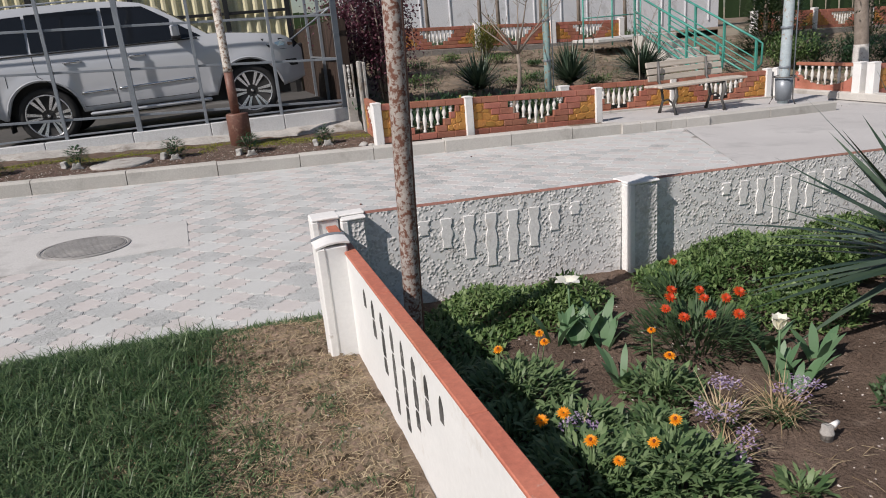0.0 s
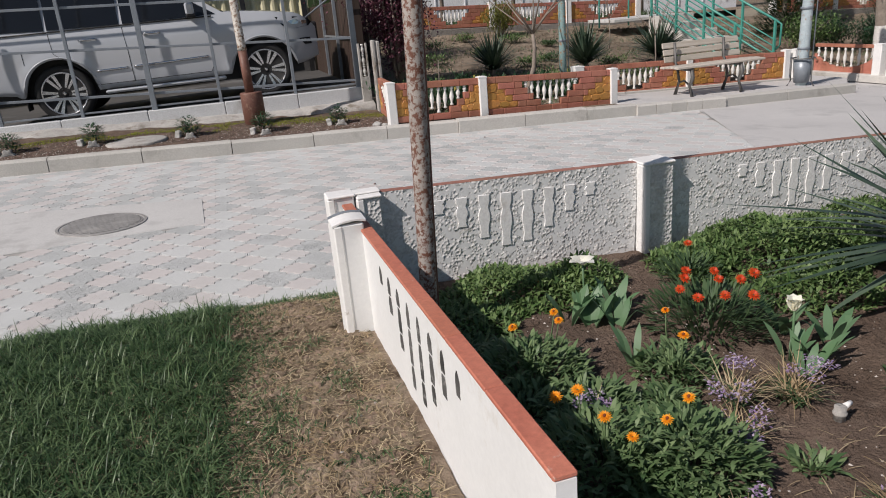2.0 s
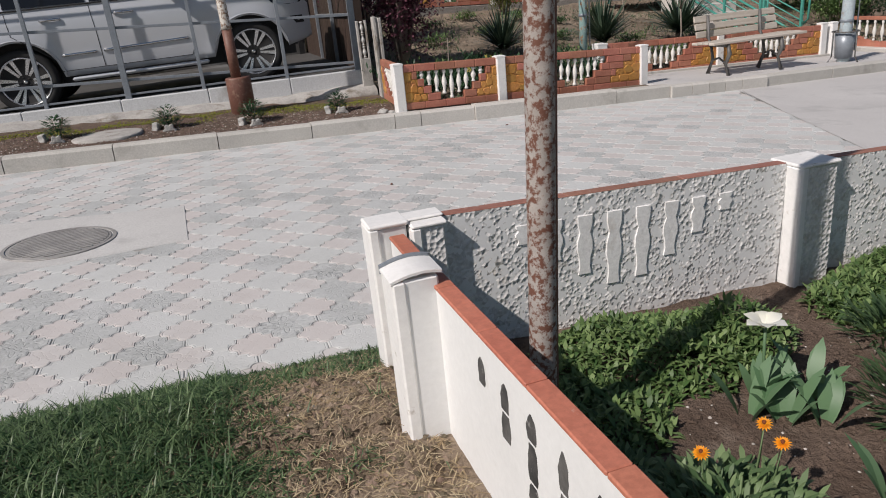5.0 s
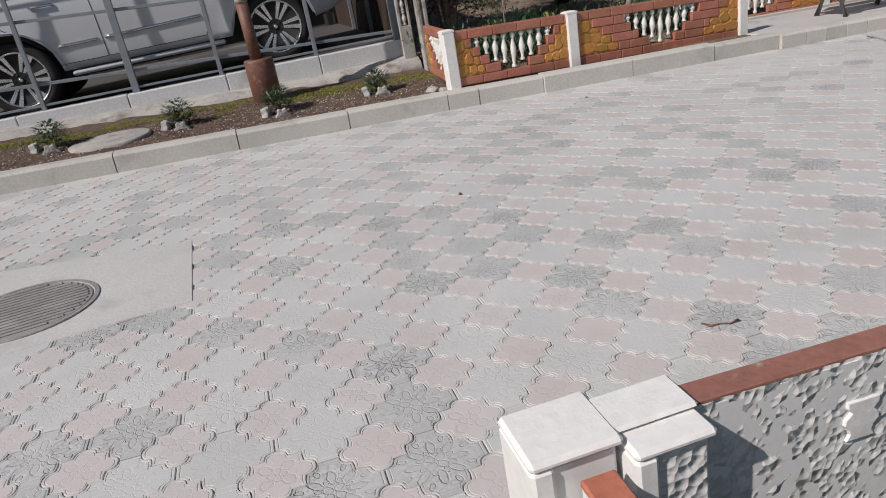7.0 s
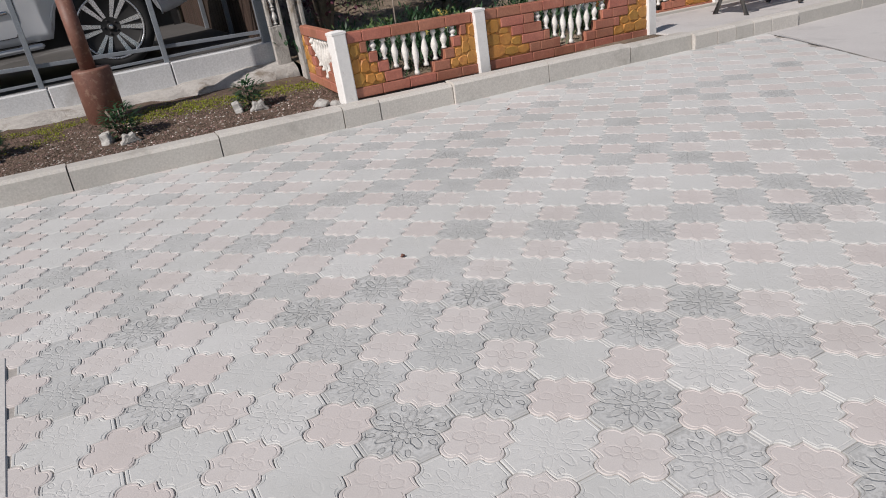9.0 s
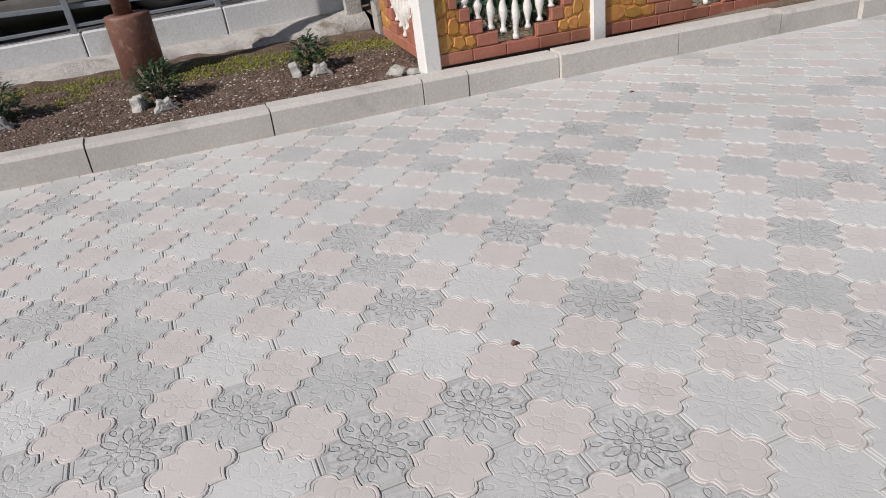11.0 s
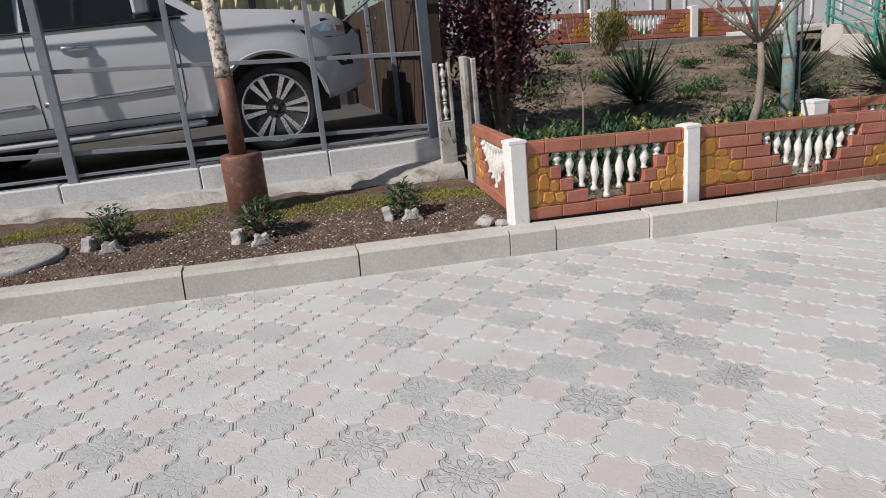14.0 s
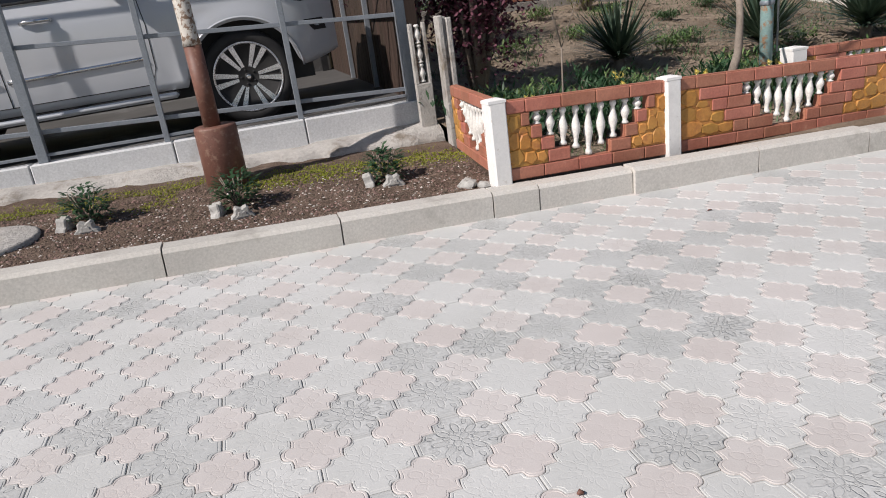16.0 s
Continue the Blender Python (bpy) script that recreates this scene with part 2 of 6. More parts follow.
def tile_mat(name, c1, c2, groove, depth, petals=8):
    """Cast paving tile: a flower in low relief, worn smooth on some tiles, dirt in the grooves."""
    mt, nt, bs = node_mat(name)
    uv = nt.nodes.new("ShaderNodeUVMap")
    uv.uv_map = "tile"
    sep = nt.nodes.new("ShaderNodeSeparateXYZ")
    nt.links.new(uv.outputs[0], sep.inputs[0])

    def op(kind, a, b=None):
        n = nt.nodes.new("ShaderNodeMath")
        n.operation = kind
        for i, val in enumerate((a, b)):
            if val is None:
                continue
            if isinstance(val, (int, float)):
                n.inputs[i].default_value = val
            else:
                nt.links.new(val, n.inputs[i])
        return n.outputs[0]
    x, y = sep.outputs[0], sep.outputs[1]
    r = op('SQRT', op('ADD', op('MULTIPLY', x, x), op('MULTIPLY', y, y)))
    th = op('ARCTAN2', y, x)
    # eight long leaves round a small four-petalled flower, inside a darker border band
    def leaves(n, mid, half_len, half_wid, turn):
        s = 2 * math.pi / n
        a = op('SUBTRACT', op('FLOORED_MODULO', op('ADD', th, s / 2 + turn), s), s / 2)
        u = op('DIVIDE', op('SUBTRACT', op('MULTIPLY', r, op('COSINE', a)), mid), half_len)
        w = op('DIVIDE', op('MULTIPLY', r, op('SINE', a)), half_wid)
        return op('SQRT', op('ADD', op('MULTIPLY', u, u), op('MULTIPLY', w, w)))
    wob = ramp(nt, tex(nt, 60.0, 2), 0.3, 0.7, -0.16, 0.16)
    if petals == 8:
        big = op('ADD', op('MINIMUM', leaves(8, 0.064, 0.026, 0.0115, 0.0), leaves(8, 0.098, 0.013, 0.0075, 0.39)), wob)
        small = op('ADD', op('MINIMUM', leaves(4, 0.022, 0.016, 0.012, 0.78), leaves(8, 0.046, 0.010, 0.006, 0.39)), wob)
    else:
        big = op('ADD', leaves(4, 0.044, 0.020, 0.016, 0.78), wob)
        small = op('ADD', leaves(4, 0.016, 0.012, 0.010, 0.0), wob)
    near = op('MINIMUM', big, small)
    fill = ramp(nt, near, 0.72, 1.02, 1.0, 0.0)
    edge = ramp(nt, op('ABSOLUTE', op('SUBTRACT', near, 1.0)), 0.05, 0.32, 1.0, 0.0)
    uv2 = nt.nodes.new("ShaderNodeUVMap")
    uv2.uv_map = "edge"
    sep2 = nt.nodes.new("ShaderNodeSeparateXYZ")
    nt.links.new(uv2.outputs[0], sep2.inputs[0])
    inset = op('ADD', sep2.outputs[0], op('MULTIPLY', wob, 0.012))
    band = ramp(nt, inset, 0.018, 0.024, 1.0, 0.0)
    wear = ramp(nt, tex(nt, 3.1, 4), 0.30, 0.60, 0.12, 1.0)
    own = ramp(nt, vary(nt, "both"), 0.0, 1.0, 0.45, 1.0)
    amount = op('MULTIPLY', op('MULTIPLY', wear, own), depth)
    line = op('MULTIPLY', op('MAXIMUM', op('MULTIPLY', fill, 0.40), op('MAXIMUM', edge, op('MULTIPLY', band, 0.65 if petals == 8 else 0.0))), amount)
    if petals == 8:
        mottle = ramp(nt, tex(nt, 75.0, 3, 0.6), 0.46, 0.58, 0.0, 0.75)
        line = op('MAXIMUM', op('MULTIPLY', line, 0.85), op('MULTIPLY', mottle, amount))
    deep = op('MULTIPLY', op('MAXIMUM', edge, op('MULTIPLY', fill, 0.35)), amount)
    v = vary(nt, "both")
    col = mix(nt, c1, c2, v)
    col = mix(nt, col, (c1[0] * 0.78, c1[1] * 0.78, c1[2] * 0.76), ramp(nt, tex(nt, 1.1, 5, 0.7), 0.45, 0.75, 0, 0.6))
    fine = tex(nt, 180.0, 4, 0.7)
    col = mix(nt, col, (0.2, 0.19, 0.18), ramp(nt, fine, 0.62, 0.8, 0, 0.45))
    col = mix(nt, col, groove, op('MULTIPLY', line, 0.9))
    nt.links.new(col, bs.inputs["Base Color"])
    bs.inputs["Roughness"].default_value = 0.82
    bs.inputs["Specular IOR Level"].default_value = 0.3
    h = op('SUBTRACT', op('MULTIPLY', fine, 0.14), deep)
    bump(nt, bs, h, 0.9, 0.004)
    return mt


CONCRETE = surf("kerb_concrete", (0.47, 0.45, 0.415), (0.55, 0.53, 0.49), 1.5, 70, 0.9, relief=0.25, by="object", amount=0.08, stain=(0.29, 0.27, 0.24), stain_scale=2.2, stain_at=(0.56, 0.75))
SILL = surf("sill_concrete", (0.56, 0.57, 0.58), (0.66, 0.67, 0.67), 1.2, 60, 0.9, relief=0.2, by="object", amount=0.06, stain=(0.34, 0.32, 0.3), stain_at=(0.58, 0.75))
ROUGH_CONCRETE = surf("rough_concrete", (0.36, 0.34, 0.315), (0.50, 0.48, 0.45), 5, 35, 0.95, relief=0.8, dist=0.02, stain=(0.22, 0.19, 0.155), stain_scale=4)
SLAB = surf("slab_concrete", (0.50, 0.49, 0.475), (0.57, 0.56, 0.54), 1.4, 90, 0.88, relief=0.15, stain=(0.43, 0.42, 0.405), stain_scale=3)
ROAD = surf("road_concrete", (0.47, 0.455, 0.445), (0.545, 0.53, 0.515), 0.7, 110, 0.85, relief=0.12, stain=(0.41, 0.40, 0.39), stain_scale=1.6)
JOINT = surf("joint_sand", (0.30, 0.285, 0.265), (0.41, 0.39, 0.365), 3, 90, 0.95, relief=0.4)
PINK = tile_mat("pink_tile", (0.546, 0.508, 0.490), (0.568, 0.546, 0.530), (0.42, 0.37, 0.35), 0.3, 4)
PALE = tile_mat("pale_tile", (0.532, 0.540, 0.528), (0.586, 0.590, 0.578), (0.405, 0.41, 0.40), 0.32)
DARK = tile_mat("grey_relief_tile", (0.485, 0.495, 0.487), (0.54, 0.547, 0.54), (0.265, 0.27, 0.262), 0.9)
IRON = surf("cast_iron", (0.27, 0.26, 0.25), (0.38, 0.37, 0.355), 4, 80, 0.7, metal=0.2, relief=0.3, stain=(0.42, 0.40, 0.38), stain_scale=6)
SOIL = surf("bed_soil", (0.10, 0.07, 0.053), (0.185, 0.135, 0.105), 4.5, 45, 0.98, relief=1.0, dist=0.02, spec=0.15, stain=(0.22, 0.17, 0.135), stain_scale=7)
DRY_SOIL = surf("dry_soil", (0.165, 0.12, 0.083), (0.40, 0.32, 0.235), 5.5, 40, 0.98, relief=1.0, dist=0.04, spec=0.15, by="island", amount=0.45, stain=(0.10, 0.07, 0.046), stain_scale=9)
HILL_SOIL = surf("hill_soil", (0.17, 0.13, 0.095), (0.33, 0.265, 0.20), 1.6, 18, 0.98, relief=1.0, dist=0.05, spec=0.15, stain=(0.13, 0.10, 0.07), stain_scale=2.5)
MULCH = surf("chip_mulch", (0.085, 0.055, 0.042), (0.20, 0.145, 0.115), 60, 90, 0.95, relief=0.4, by="island", amount=0.55)
PEBBLE = surf("pebbles", (0.38, 0.34, 0.30), (0.5, 0.47, 0.43), 20, 80, 0.9, relief=0.3, by="island", amount=0.4)
GRASS = leaf_mat("grass_blades", (0.016, 0.048, 0.015), (0.175, 0.25, 0.115), 0.42, 0.25)
STRAW = leaf_mat("dry_straw", (0.30, 0.22, 0.13), (0.62, 0.52, 0.35), 0.7, 0.2)
WHITE = surf("white_paint", (0.72, 0.72, 0.71), (0.79, 0.79, 0.78), 2.0, 50, 0.6, relief=0.15, dist=0.003, stain=(0.58, 0.54, 0.48), stain_scale=6, stain_at=(0.62, 0.80), amp=0.05)
POST_WHITE = surf("post_paint", (0.74, 0.73, 0.71), (0.82, 0.81, 0.79), 6.0, 45, 0.65, relief=0.35, dist=0.004, stain=(0.50, 0.46, 0.41), stain_scale=14, stain_at=(0.63, 0.72), amp=0.07)
STUCCO = surf("rough_stucco", (0.66, 0.65, 0.63), (0.74, 0.73, 0.71), 3.0, 62, 0.85, relief=0.7, dist=0.009, stain=(0.50, 0.47, 0.43), stain_scale=8, relief_kind="voronoi", amp=0.22)
PATCH = surf("smooth_patch", (0.78, 0.77, 0.75), (0.83, 0.82, 0.80), 6.0, 60, 0.7, relief=0.3, stain=(0.66, 0.63, 0.59), stain_scale=10, stain_at=(0.58, 0.7))
COPING = surf("terracotta_paint", (0.40, 0.135, 0.085), (0.50, 0.19, 0.12), 4.0, 70, 0.6, relief=0.3, dist=0.003, by="object", amount=0.08, stain=(0.50, 0.40, 0.34), stain_scale=12, stain_at=(0.66, 0.75))
# near-black tones stand for the shaded insides of the wall slots
SLOT = surf("slot_shade", (0.02, 0.02, 0.02), (0.13, 0.125, 0.12), 9.0, 50, 0.9, relief=0.6, dist=0.006, stain=(0.30, 0.29, 0.28), stain_scale=22, stain_at=(0.56, 0.66))
BRICK = surf("painted_brick", (0.36, 0.13, 0.088), (0.47, 0.20, 0.135), 5.0, 60, 0.5, relief=0.25, dist=0.003, by="object", amount=0.14, stain=(0.50, 0.32, 0.25), stain_scale=10, stain_at=(0.66, 0.8))
OCHRE = surf("ochre_stone_paint", (0.43, 0.185, 0.04), (0.54, 0.28, 0.075), 6.0, 40, 0.5, relief=0.4, dist=0.006, by="object", amount=0.16, stain=(0.37, 0.15, 0.05), stain_scale=9)
MORTAR = surf("panel_back", (0.33, 0.13, 0.085), (0.42, 0.19, 0.12), 6, 60, 0.7, relief=0.3)
BALUSTER = surf("baluster_paint", (0.66, 0.64, 0.60), (0.76, 0.74, 0.70), 9, 60, 0.6, relief=0.2, stain=(0.42, 0.38, 0.33), stain_scale=20, stain_at=(0.6, 0.75))
RUST = surf("rusty_paint", (0.34, 0.305, 0.275), (0.47, 0.43, 0.395), 12, 60, 0.7, metal=0.1, relief=0.5, dist=0.002, stain=(0.155, 0.068, 0.046), stain_scale=60, stain_at=(0.46, 0.56))
BROWN_IRON = surf("brown_primer", (0.13, 0.06, 0.045), (0.19, 0.09, 0.065), 8, 60, 0.55, relief=0.3, stain=(0.24, 0.15, 0.11), stain_scale=20)
FLAKED = surf("flaked_paint", (0.50, 0.47, 0.42), (0.58, 0.55, 0.50), 10, 60, 0.7, relief=0.4, stain=(0.20, 0.13, 0.09), stain_scale=26, stain_at=(0.50, 0.56))
TEAL_POLE = surf("weathered_teal_paint", (0.19, 0.30, 0.29), (0.28, 0.40, 0.39), 10, 60, 0.6, relief=0.3, stain=(0.32, 0.18, 0.10), stain_scale=14, stain_at=(0.53, 0.62))
BLUE_POLE = surf("weathered_grey_blue_paint", (0.33, 0.40, 0.43), (0.46, 0.52, 0.54), 10, 60, 0.6, relief=0.3, stain=(0.30, 0.22, 0.17), stain_scale=14, stain_at=(0.57, 0.65))
STEEL = surf("grey_painted_steel", (0.20, 0.225, 0.255), (0.26, 0.285, 0.315), 5, 90, 0.4, metal=0.2, relief=0.08, spec=0.5)
GREEN_STEEL = surf("green_painted_steel", (0.05, 0.25, 0.20), (0.08, 0.33, 0.27), 6, 80, 0.4, relief=0.1, spec=0.5)
PAINT = surf("silver_white_car_paint", (0.43, 0.45, 0.48), (0.46, 0.48, 0.51), 1.0, 300, 0.22, metal=0.0, relief=0.0, spec=0.5, coat=0.8, amp=0.02)
RUBBER = surf("tyre_rubber", (0.014, 0.014, 0.015), (0.025, 0.025, 0.025), 8, 80, 0.75, relief=0.2)
ALLOY = surf("machined_alloy", (0.62, 0.62, 0.63), (0.70, 0.70, 0.71), 5, 120, 0.28, metal=0.85, relief=0.05)
BLACK = surf("black_plastic", (0.012, 0.012, 0.013), (0.022, 0.022, 0.023), 5, 120, 0.5, relief=0.1)
GLASS_DARK = surf("tinted_glass", (0.008, 0.010, 0.013), (0.012, 0.014, 0.018), 1, 300, 0.05, relief=0.0, spec=0.35)
CHROME = surf("chrome_trim", (0.62, 0.63, 0.64), (0.7, 0.7, 0.7), 3, 200, 0.12, metal=1.0, relief=0.0)
RED_LENS = surf("red_lens", (0.25, 0.01, 0.01), (0.33, 0.02, 0.02), 6, 100, 0.15, relief=0.0, coat=0.4)
WOOD = surf("weathered_plank", (0.42, 0.37, 0.31), (0.55, 0.50, 0.44), 3, 40, 0.8, relief=0.4, by="object", amount=0.1, stretch=(0.3, 6, 6))
BENCH_IRON = surf("bench_cast_iron", (0.11, 0.105, 0.10), (0.17, 0.165, 0.16), 8, 60, 0.6, metal=0.4, relief=0.3)
LEAF = leaf_mat("marigold_leaf", (0.06, 0.115, 0.045), (0.22, 0.30, 0.14))
COVER = leaf_mat("ground_cover_leaf", (0.05, 0.105, 0.03), (0.23, 0.32, 0.12))
TULIP_LEAF = leaf_mat("tulip_leaf", (0.10, 0.19, 0.095), (0.16, 0.26, 0.14), 0.45)
NARROW_LEAF = leaf_mat("narrow_leaf", (0.05, 0.095, 0.04), (0.10, 0.155, 0.07))
YUCCA_LEAF = leaf_mat("yucca_leaf", (0.03, 0.055, 0.035), (0.12, 0.165, 0.11), 0.4, 0.12)
ROSE_LEAF = leaf_mat("rose_leaf", (0.025, 0.065, 0.03), (0.06, 0.12, 0.055), 0.45)
PURPLE_LEAF = leaf_mat("plum_leaf", (0.075, 0.026, 0.04), (0.20, 0.08, 0.11), 0.5, 0.2)
PINE_LEAF = leaf_mat("conifer_needle", (0.02, 0.045, 0.016), (0.055, 0.085, 0.03), 0.6, 0.15)
OLIVE_LEAF = leaf_mat("olive_bush_leaf", (0.11, 0.13, 0.03), (0.19, 0.20, 0.055), 0.6, 0.25)
MOSS = leaf_mat("yellow_moss", (0.16, 0.185, 0.02), (0.27, 0.28, 0.04), 0.8, 0.2)
ORANGE = leaf_mat("orange_petal", (0.84, 0.29, 0.012), (0.90, 0.43, 0.03), 0.5, 0.25)
RED_P = leaf_mat("red_petal", (0.52, 0.035, 0.012), (0.66, 0.11, 0.02), 0.5, 0.25)
WHITE_P = leaf_mat("white_petal", (0.80, 0.80, 0.72), (0.86, 0.85, 0.80), 0.5, 0.3)
VIOLET_P = leaf_mat("violet_petal", (0.27, 0.18, 0.34), (0.58, 0.50, 0.62), 0.6, 0.25)
YELLOW_P = leaf_mat("yellow_petal", (0.75, 0.6, 0.12), (0.85, 0.78, 0.35), 0.6, 0.25)
DARK_EYE = surf("flower_eye", (0.12, 0.03, 0.01), (0.2, 0.06, 0.02), 60, 300, 0.9, relief=0.3)
BARK = surf("grey_bark", (0.20, 0.165, 0.135), (0.30, 0.255, 0.215), 9, 50, 0.95, relief=0.8, dist=0.01)
LIME_BARK = surf("limewashed_bark", (0.60, 0.58, 0.55), (0.70, 0.68, 0.65), 9, 50, 0.9, relief=0.8, dist=0.01, stain=(0.27, 0.22, 0.19), stain_scale=9)
CREAM = surf("cream_corrugated_sheet", (0.60, 0.56, 0.36), (0.68, 0.64, 0.44), 2, 60, 0.6, relief=0.1)
BOARDS = surf("brown_boards", (0.032, 0.020, 0.015), (0.062, 0.040, 0.03), 3, 40, 0.7, relief=0.3, by="object", amount=0.2, stretch=(6, 6, 0.4))
PALE_WALL = surf("pale_rendered_wall", (0.66, 0.68, 0.71), (0.74, 0.75, 0.77), 0.8, 40, 0.85, relief=0.15, stain=(0.5, 0.5, 0.5), stain_scale=2.0)
# concrete kept near black: the car's shade on the yard is in this colour
YARD = surf("shaded_yard_concrete", (0.05, 0.048, 0.046), (0.085, 0.082, 0.08), 1.0, 80, 0.9, relief=0.15, stain=(0.16, 0.16, 0.16), stain_scale=0.8)
FAR_GROUND = surf("far_ground", (0.24, 0.20, 0.15), (0.32, 0.28, 0.2), 0.2, 6, 0.95, relief=0.3)
STONE = surf("carved_limestone", (0.30, 0.295, 0.28), (0.46, 0.45, 0.425), 14, 70, 0.9, relief=0.5, dist=0.005, stain=(0.20, 0.19, 0.18), stain_scale=25)
DARK_PLINTH = surf("weathered_plinth", (0.22, 0.20, 0.18), (0.34, 0.315, 0.285), 4, 35, 0.95, relief=0.8, dist=0.02, stain=(0.13, 0.11, 0.09), stain_scale=4)
COPING_WORN = surf("worn_terracotta_paint", (0.25, 0.115, 0.085), (0.34, 0.165, 0.12), 5.0, 70, 0.7, relief=0.4, dist=0.003, by="object", amount=0.1, stain=(0.38, 0.31, 0.27), stain_scale=14, stain_at=(0.62, 0.72))

# ---- ground, street and garden slope ----
TILT = math.degrees(math.atan(0.035))
ALONG_X = Matrix(((0, 0, 1, 0), (1, 0, 0, 0), (0, 1, 0, 0), (0, 0, 0, 1)))


def sheet(xs, ys, height):
    m = Mesh()
    v = [(x, y, height(x, y)) for y in ys for x in xs]
    n = len(xs)
    f = [(j * n + i, j * n + i + 1, (j + 1) * n + i + 1, (j + 1) * n + i) for j in range(len(ys) - 1) for i in range(n - 1)]
    m.add(v, f, True)
    return m


def steps(a, b, d):
    n = max(1, round((b - a) / d))
    return [a + (b - a) * i / n for i in range(n + 1)]


def lump(x, y, s, k=1.0):
    return noise.noise(Vector((x * s, y * s, k)))


structure("ground", sheet([-600, -60, -14, 0, 16, 60, 600], [-600, -60, -6, 0, 6, 16, 60, 600], lambda x, y: street(x) - 0.14), FAR_GROUND,
          "dry brown earth reaching to the distance", "ground")


def garden_z(x, y):
    """The planted slope behind the ochre fence, rising away from the street."""
    t = max(0.0, min(1.0, (y - 5.5) / 8.0))
    if (x > 4.93 and y < 6.72) or (8.6 < x < 10.2 and y < 8.5):
        return street(x) - 0.06
    base = street(x) + 0.13 + 0.95 * t ** 1.15
    return base + 0.05 * lump(x, y, 1.3) * min(1, t * 6) + 0.025 * lump(x, y, 5.0, 3) * min(1, t * 6)


structure("ground_garden", sheet(steps(1.72, 30, 0.16), steps(5.50, 14.2, 0.16), garden_z), HILL_SOIL,
          "dry clod-strewn garden soil rising in a slope", "soil")
structure("ground_terrace", sheet([1.72, 4, 8, 12, 30], [14.2, 18, 40], lambda x, y: 1.22 + street(x)), HILL_SOIL, "bare upper terrace of earth", "ground")

# lawn and flower bed, both a little higher than the street


def lawn_z(x, y):
    t = max(0.0, min(1.0, (0.34 - y) / 0.55))
    edge = street(x) - 0.02 + 0.20 * t ** 0.8 - 0.012 * max(0, -y - 1)
    dip = -0.085 * math.exp(-((y + 0.50 + 0.06 * x + 0.03 * lump(x, 0, 6.0)) / 0.035) ** 2) if -0.62 < x < 0 else 0
    return edge + 0.02 * lump(x, y, 2.2) * t + 0.010 * lump(x, y, 9.0, 5) * t + 0.009 * lump(x, y, 23.0, 2) * t + dip


def bed_z(x, y):
    return 0.155 - 0.02 * x + 0.022 * lump(x, y, 2.3) + 0.014 * lump(x, y, 8.0, 2) + 0.008 * lump(x, y, 21.0, 7)


structure("ground_lawn", sheet(steps(-5.0, -1.2, 0.1) + steps(-1.2, 0.085, 0.02)[1:], steps(-5.0, -2.4, 0.1) + steps(-2.4, 0.40, 0.02)[1:], lawn_z), DRY_SOIL, "patchy brown lawn soil", "lawn")
structure("ground_flower_bed", sheet(steps(0.09, 6.0, 0.05), steps(-5.0, -0.13, 0.05), bed_z), SOIL, "dark crumbly flower bed soil", "flower bed")


def strip_z(x, y):
    """The narrow bed between kerb and garage sill."""
    return street(x) + 0.135 + 0.03 * (y - 5.45) + 0.022 * lump(x, y, 2.0) + 0.012 * lump(x, y, 8.0)


structure("ground_verge", sheet(steps(-9.0, 1.70, 0.06), steps(5.44, 7.45, 0.06), strip_z), SOIL, "narrow planting strip of chippings and moss", "soil")

# paved street
EDGE = lambda y: 4.7 + 0.47 * (y - 2.53)   # where the tiles end and the cast concrete begins
m = Mesh()
m.add([(x, y, street(x) - 0.0015) for x, y in ((-9, -0.2), (3.5, -0.2), (6.2, 5.5), (-9, 5.5))], [(0, 1, 2, 3)])
pavement = structure("pavement", m, JOINT, "street paving of pale and pink clover-shaped concrete tiles", "pavement")
m = Mesh()
m.add([(x, y, street(x) + 0.008) for x, y in ((EDGE(-0.2), -0.16), (16, -0.16), (16, 5.5), (EDGE(5.5), 5.5))], [(0, 1, 2, 3)])
m.add([(x, y, street(x) + 0.008) for x, y in ((8.9, 5.5), (16, 5.5), (16, 6.72), (8.9, 6.72))], [(0, 1, 2, 3)])
structure("road", m, ROAD, "smooth pale cast concrete roadway", "road")
m = Mesh()
box(m, -0.005, 0.005, -3.3, 1.3, 0, 0.0012)
part("expansion_joint", m, ROUGH_CONCRETE, None, at=pose(5.32, 3.85, street(5.3) + 0.008, 0, TILT, -25.2))
tagged(bpy.data.objects["expansion_joint"], "thin dark joint across the concrete roadway", "joint", kind="structure")

m = Mesh()
prism(m, [(-2.6, 1.93), (-0.70, 2.22), (-0.74, 3.09), (-2.6, 3.38)], -0.03, 0.0, 0.004)
structure("slab", m, SLAB, "cast concrete patch around a manhole", "slab").matrix_basis = pose(0, 0, 0.007, 0, TILT, 0)


def manhole(x, y):
    t = thing("manhole_cover", x, y, street(x) + 0.007, 0, "round cast iron manhole cover with ribbed face", "manhole")
    t.matrix_basis = pose(x, y, street(x) + 0.007, 0, TILT, 12)
    m = Mesh()
    lathe(m, [(0.312, -0.02), (0.312, 0.006), (0.333, 0.006), (0.335, 0.003), (0.335, -0.02)], 48, smooth=False)
    part("frame_ring", m, IRON, t)
    m = Mesh()
    lathe(m, [(0.304, -0.02), (0.304, 0.003), (0.301, 0.005), (0.004, 0.005)], 48, smooth=False)
    lid = part("lid", m, IRON, t)
    for i in range(-7, 8):
        yy = i * 0.038
        half = math.sqrt(max(0.0, 0.286 ** 2 - yy * yy))
        m = Mesh()
